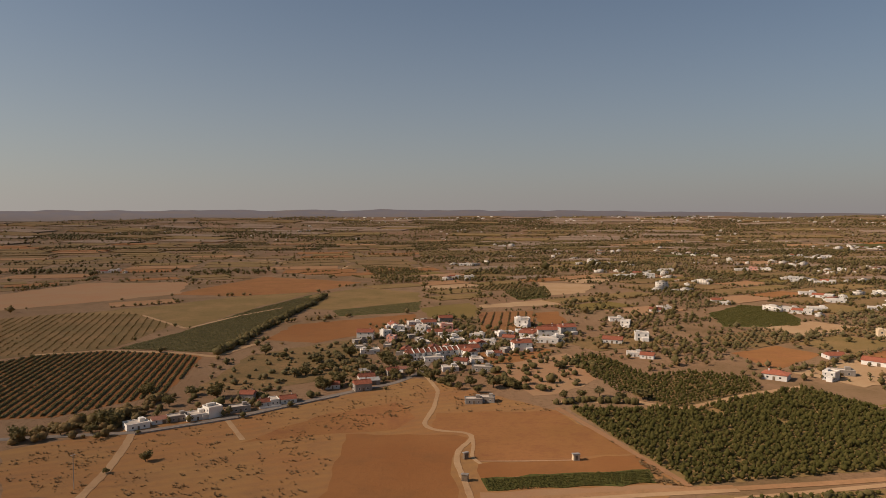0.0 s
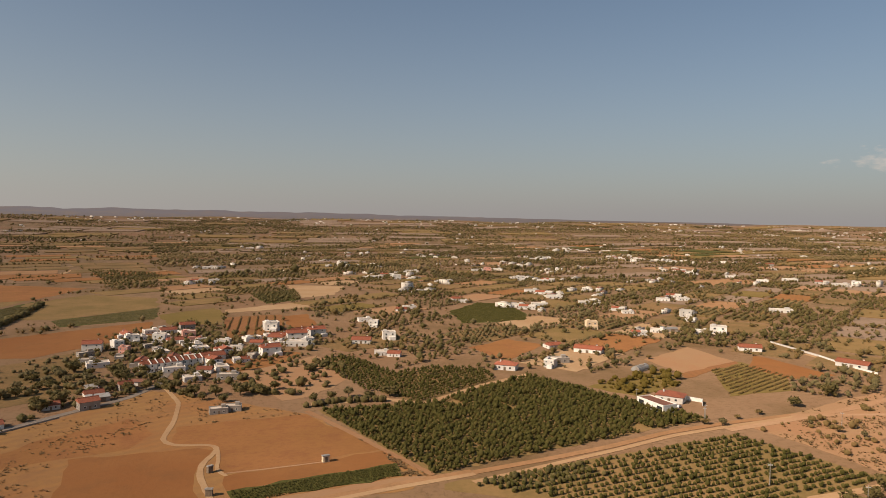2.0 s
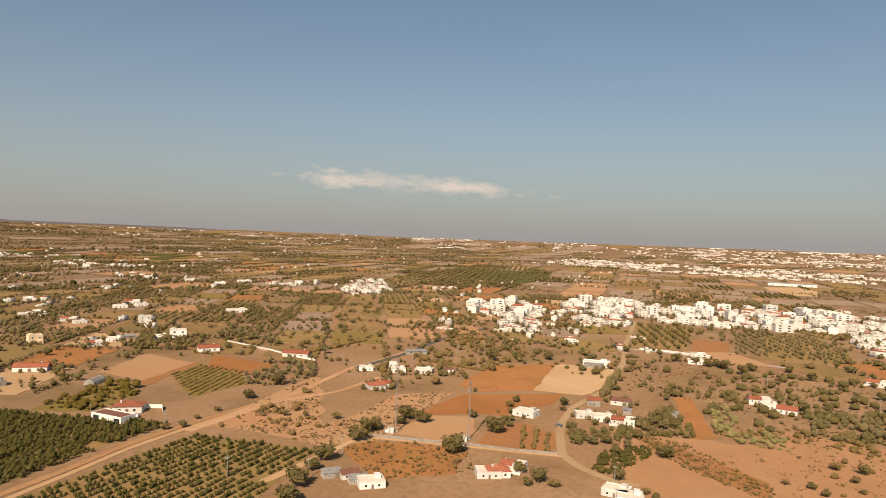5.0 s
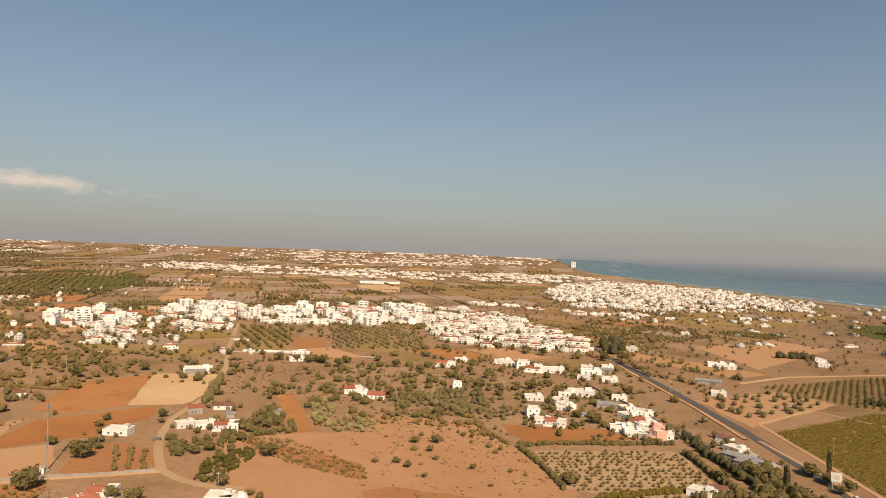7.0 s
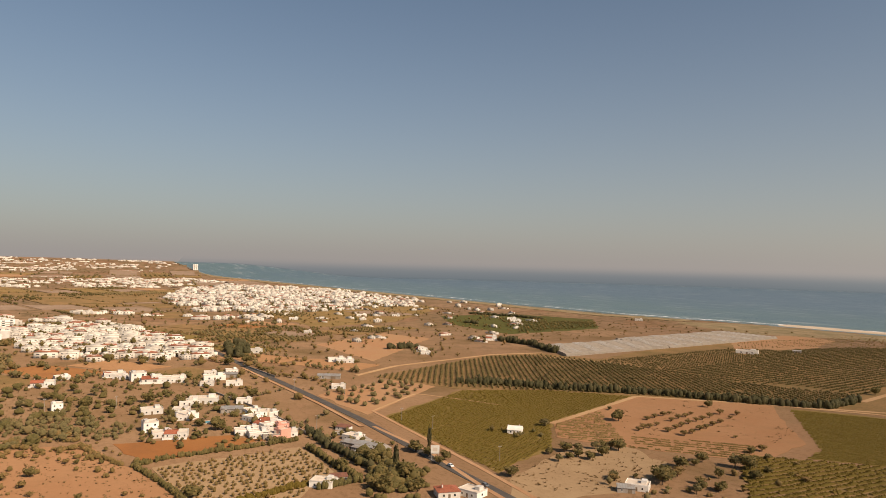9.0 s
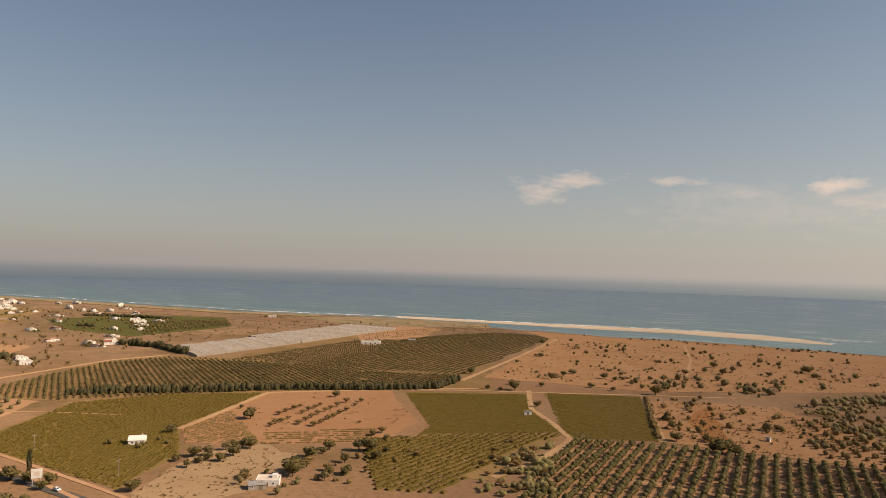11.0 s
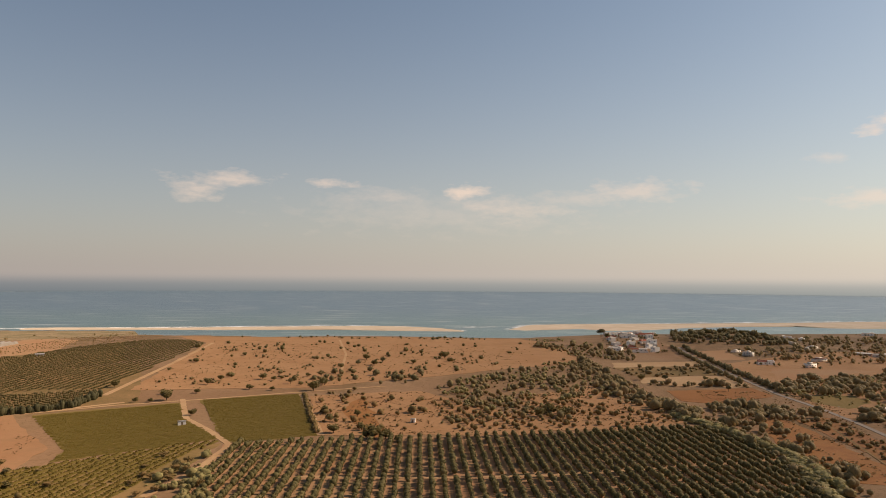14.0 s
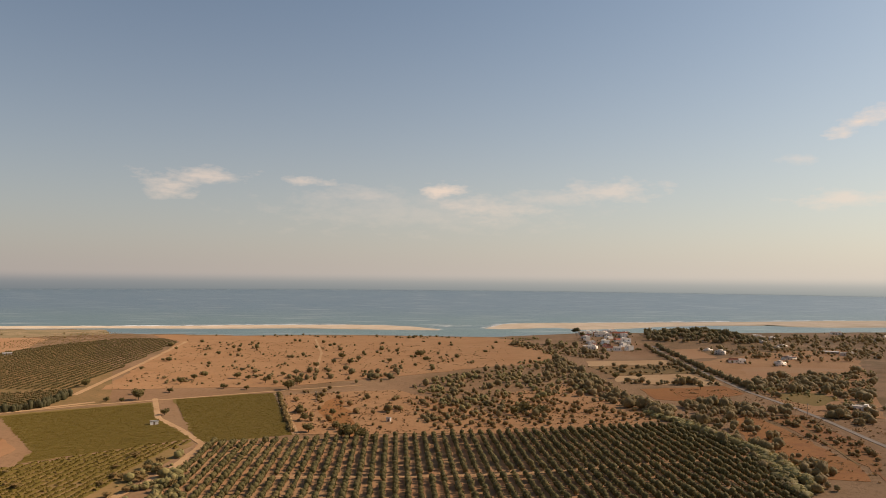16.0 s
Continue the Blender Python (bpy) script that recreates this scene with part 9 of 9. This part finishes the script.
M_CAR_WHITE = plain("white_car_paint", (0.8, 0.79, 0.77), (0.74, 0.73, 0.71), 2.0, 0.3, 0.5)
M_CAR_GREY = plain("grey_car_paint", (0.16, 0.17, 0.18), (0.13, 0.14, 0.15), 2.0, 0.3, 0.5)
ROAD = [(322, -205), (280, -201)]
for (x, y, turn, _), mat, label, extra in (([(282, -202, -126, 0.0)][0], M_CAR_WHITE, "white car on the main road", None), ([(249, -198, -128, 0.0)][0], M_CAR_GREY, "dark grey car on the main road", None),
                                           ([(299, 183, -59, 0.0)][0], M_CAR_WHITE, "white car parked near the mast", 40), ([(361, 113, -73, 0.0)][0], M_CAR_GREY, "dark car on the pale lane", 80),
                                           ([(250, 305, -39, 0.0)][0], M_CAR_WHITE, "white car parked beside the long house", 30)):
    car(mat, label).matrix_basis = pose(x, y, 0.26 if extra is None else 0.24, 0, 0, heading(*ROAD) if extra is None else extra)


def hut(label, L=3.4, W=2.8, mat=None):
    t = new("hut")
    wall_part(t, L, W, -0.2, 2.3, mat or M_WHITE)
    bm = bmesh.new()
    vs = box(bm, -L / 2 - 0.2, L / 2 + 0.2, -W / 2 - 0.2, W / 2 + 0.2, 2.3, 2.45)
    for v in vs[4:6]:
        v.co.z += 0.3
    part("roof", bm, M_SHEET, t)
    door_part(t, 0, -W / 2, 0, 0, M_WOOD, 0.9, 1.9)
    return tagged(t, label, "hut")


x, y, turn, _ = [(54, 281, -11, 0.0)][0]
hut("small cream pump hut in a red field", 2.7, 2.0, M_CREAM).matrix_basis = pose(x, y, 0.3, 0, 0, turn + 20)
x, y, turn, _ = [(162, -474, -161, 0.0)][0]
hut("ruined pale hut among the crop", 5, 3).matrix_basis = pose(x, y, 0.2, 0, 0, turn + 5)
x, y, turn, _ = [(8, -482, -179, 0.0)][0]
hut("small white hut among shrubs", 3, 2.6).matrix_basis = pose(x, y, 0.2, 0, 0, turn - 10)
x, y, turn, _ = [(9, 283, -2, 0.0)][0]
hut("weathered wooden hut beside the winding track", 2.0, 1.6, M_WOOD).matrix_basis = pose(x, y, 0.3, 0, 0, turn + 30)
x, y, turn, _ = [(8, 259, -2, 0.0)][0]
hut("low brown hut beside the winding track", 2.4, 1.6, M_WOOD).matrix_basis = pose(x, y, 0.3, 0, 0, turn - 15)


for x, y, turn in ((413, 88, 10), (422, 63, 5)):
    put("shed", x, y, turn, 6.5, "low sheds behind the white farm")


def long_shed(L, W, z, label):
    t = new("warehouse")
    wall_part(t, L, W, -0.5, z, M_WHITE)
    gable_roof(t, L, W, z, 2.5, M_SHEET)
    for k in range(5):
        door_part(t, L * (k / 5 - 0.4), -W / 2, 0, 0, M_STEEL, 4.0, 4.0)
    return tagged(t, label, "warehouse")


x, y, turn, wide = [(2044, 23, -89, 115.4)][0]
long_shed(min(wide, 130), 26, 7, "long white warehouse beyond the town").matrix_basis = pose(x, y, height(x, y) - 0.3, 0, 0, turn)
x, y, turn, wide = [(4201, -1129, -105, 0.0)][0]
tower = apartment_block(M_WHITE, "tall white tower block on the far coast", 26, 18, 11)
tower.matrix_basis = pose(x, y, height(x, y) - 0.5, 0, 0, turn + 10)
x, y, turn, _ = [(431, -128, -107, 6.4)][0]


def pool(label):
    t = new("swimming_pool")
    bm = bmesh.new()
    vs = []
    for inset, z in ((0, -0.3), (0, 0.25), (0.8, 0.25), (0.8, 0.1)):
        vs.append([bm.verts.new((sx * (6 - inset), sy * (3.6 - inset), z)) for sx, sy in ((-1, -1), (1, -1), (1, 1), (-1, 1))])
    for p, q in zip(vs, vs[1:]):
        for i in range(4):
            j = (i + 1) % 4
            bm.faces.new((p[i], p[j], q[j], q[i]))
    part("rim", bm, M_DECK, t)
    bm = bmesh.new()
    bm.faces.new([bm.verts.new((sx * 5.2, sy * 2.8, 0.15)) for sx, sy in ((-1, -1), (1, -1), (1, 1), (-1, 1))])
    part("water_surface", bm, M_BLUE, t)
    return tagged(t, label, "swimming pool")


pool("small blue swimming pool behind a white house").matrix_basis = pose(x, y, 0.2, 0, 0, turn)


# surf on the sandbars
def surf(seed, lines):
    r = random.Random(seed)
    shape = (np.array([[-.5, -.1, 0], [-.2, -.5, 0.1], [.3, -.4, 0.12], [.5, 0, 0], [.2, .45, 0.08], [-.35, .4, 0.05]]), np.array([[0, 1, 2], [0, 2, 3], [0, 3, 4], [0, 4, 5]]))
    places = []
    for (x0, y0), (x1, y1), n, wide in lines:
        for _ in range(n):
            f = r.random()
            places.append((0, x0 + (x1 - x0) * f + r.gauss(0, 4), y0 + (y1 - y0) * f + r.gauss(0, wide), -0.45, r.gauss(0, 0.12), r.uniform(8, 34), r.uniform(1.2, 4.5), 1.0))
    return merged("surf", M_FOAM, [shape], places, "white surf breaking along the sandbars", "surf")


M_FOAM = plain("sea_foam", (0.85, 0.84, 0.82), (0.75, 0.76, 0.76), 0.2, 0.9)
surf(3, [((330, -1386), (760, -1312), 170, 5), ((100, -1424), (330, -1390), 60, 4), ((-75, -1300), (60, -1412), 30, 6), ((-60, -1380), (-140, -1400), 14, 10), ((-160, -1330), (-210, -1455), 30, 6),
         ((-210, -1456), (-600, -1542), 80, 5), ((-600, -1542), (-1050, -1630), 120, 6), ((-1050, -1630), (-1700, -1705), 40, 8), ((760, -1310), (1060, -1222), 110, 4), ((1050, -1226), (4000, -1226), 320, 3)])


# ---------------------------------------------------------------- weeds and tussocks
def tuft(seed):
    """A tuft of dry stems: a few blades leaning outwards."""
    r = np.random.default_rng(seed)
    V, F = [], []
    for i in range(7):
        a, l = r.uniform(0, 6.28), r.uniform(0.3, 0.55)
        c, s = math.cos(a), math.sin(a)
        k = len(V)
        V += [(-s * 0.22, c * 0.22, -0.05), (s * 0.22, -c * 0.22, -0.05), (c * l + s * 0.1, s * l - c * 0.1, r.uniform(0.5, 1.0)), (c * l - s * 0.1, s * l + c * 0.1, r.uniform(0.5, 1.0))]
        F += [(k, k + 1, k + 2), (k, k + 2, k + 3)]
    return np.array(V), np.array(F)


GRASS = [tuft(i) for i in range(6)]
WEEDS = []
WEEDS.append(([(-190, 294), (-102, 341), (-52, 386), (-17, 423), (58, 353), (-4, 351), (-48, 315), (-45, 243), (-158, 244)], 1500, 0.8))
WEEDS.append(([(58, 356), (81, 287), (89, 253), (79, 255), (79, 287)], 160, 0.9))
WEEDS.append(([(261, 269), (397, 298), (264, 197), (264, 225)], 700, 1.0))
WEEDS.append(([(419, 6), (409, -51), (352, -70), (279, -84), (277, 7), (365, 34)], 500, 0.8))
WEEDS.append(([(418, -5), (408, -56), (296, -78), (338, -5)], 350, 0.8))
WEEDS.append(([(251, -214), (277, -275), (262, -309), (227, -302), (213, -248), (221, -207)], 350, 0.9))
WEEDS.append(([(327, -317), (363, -440), (296, -508), (216, -410), (211, -351), (265, -312)], 400, 0.8))
WEEDS.append(([(66, -443), (95, -586), (5, -614), (-76, -492), (-76, -448), (31, -442)], 900, 1.2))
WEEDS.append(([(-70, -456), (-81, -585), (-152, -645), (-193, -490), (-148, -463)], 700, 1.3))
WEEDS.append(([(-231, -613), (-314, -612), (-323, -451), (-235, -329), (-211, -349), (-221, -453)], 900, 1.3))
WEEDS.append(([(272, 220), (308, 214), (373, 222), (402, 195), (334, 188), (297, 178), (265, 187)], 500, 1.2))
WEEDS.append(([(605, 144), (630, -40), (509, -108), (419, -55), (422, 6), (474, 68), (471, 104)], 1200, 1.3))
for k, (poly, n, size) in enumerate(WEEDS):
    thicket("tussocks", poly, n, size, M_STRAW, "dry tussocks and weeds on bare earth", 300 + k, GRASS, 0.55, 0.5, "weeds")
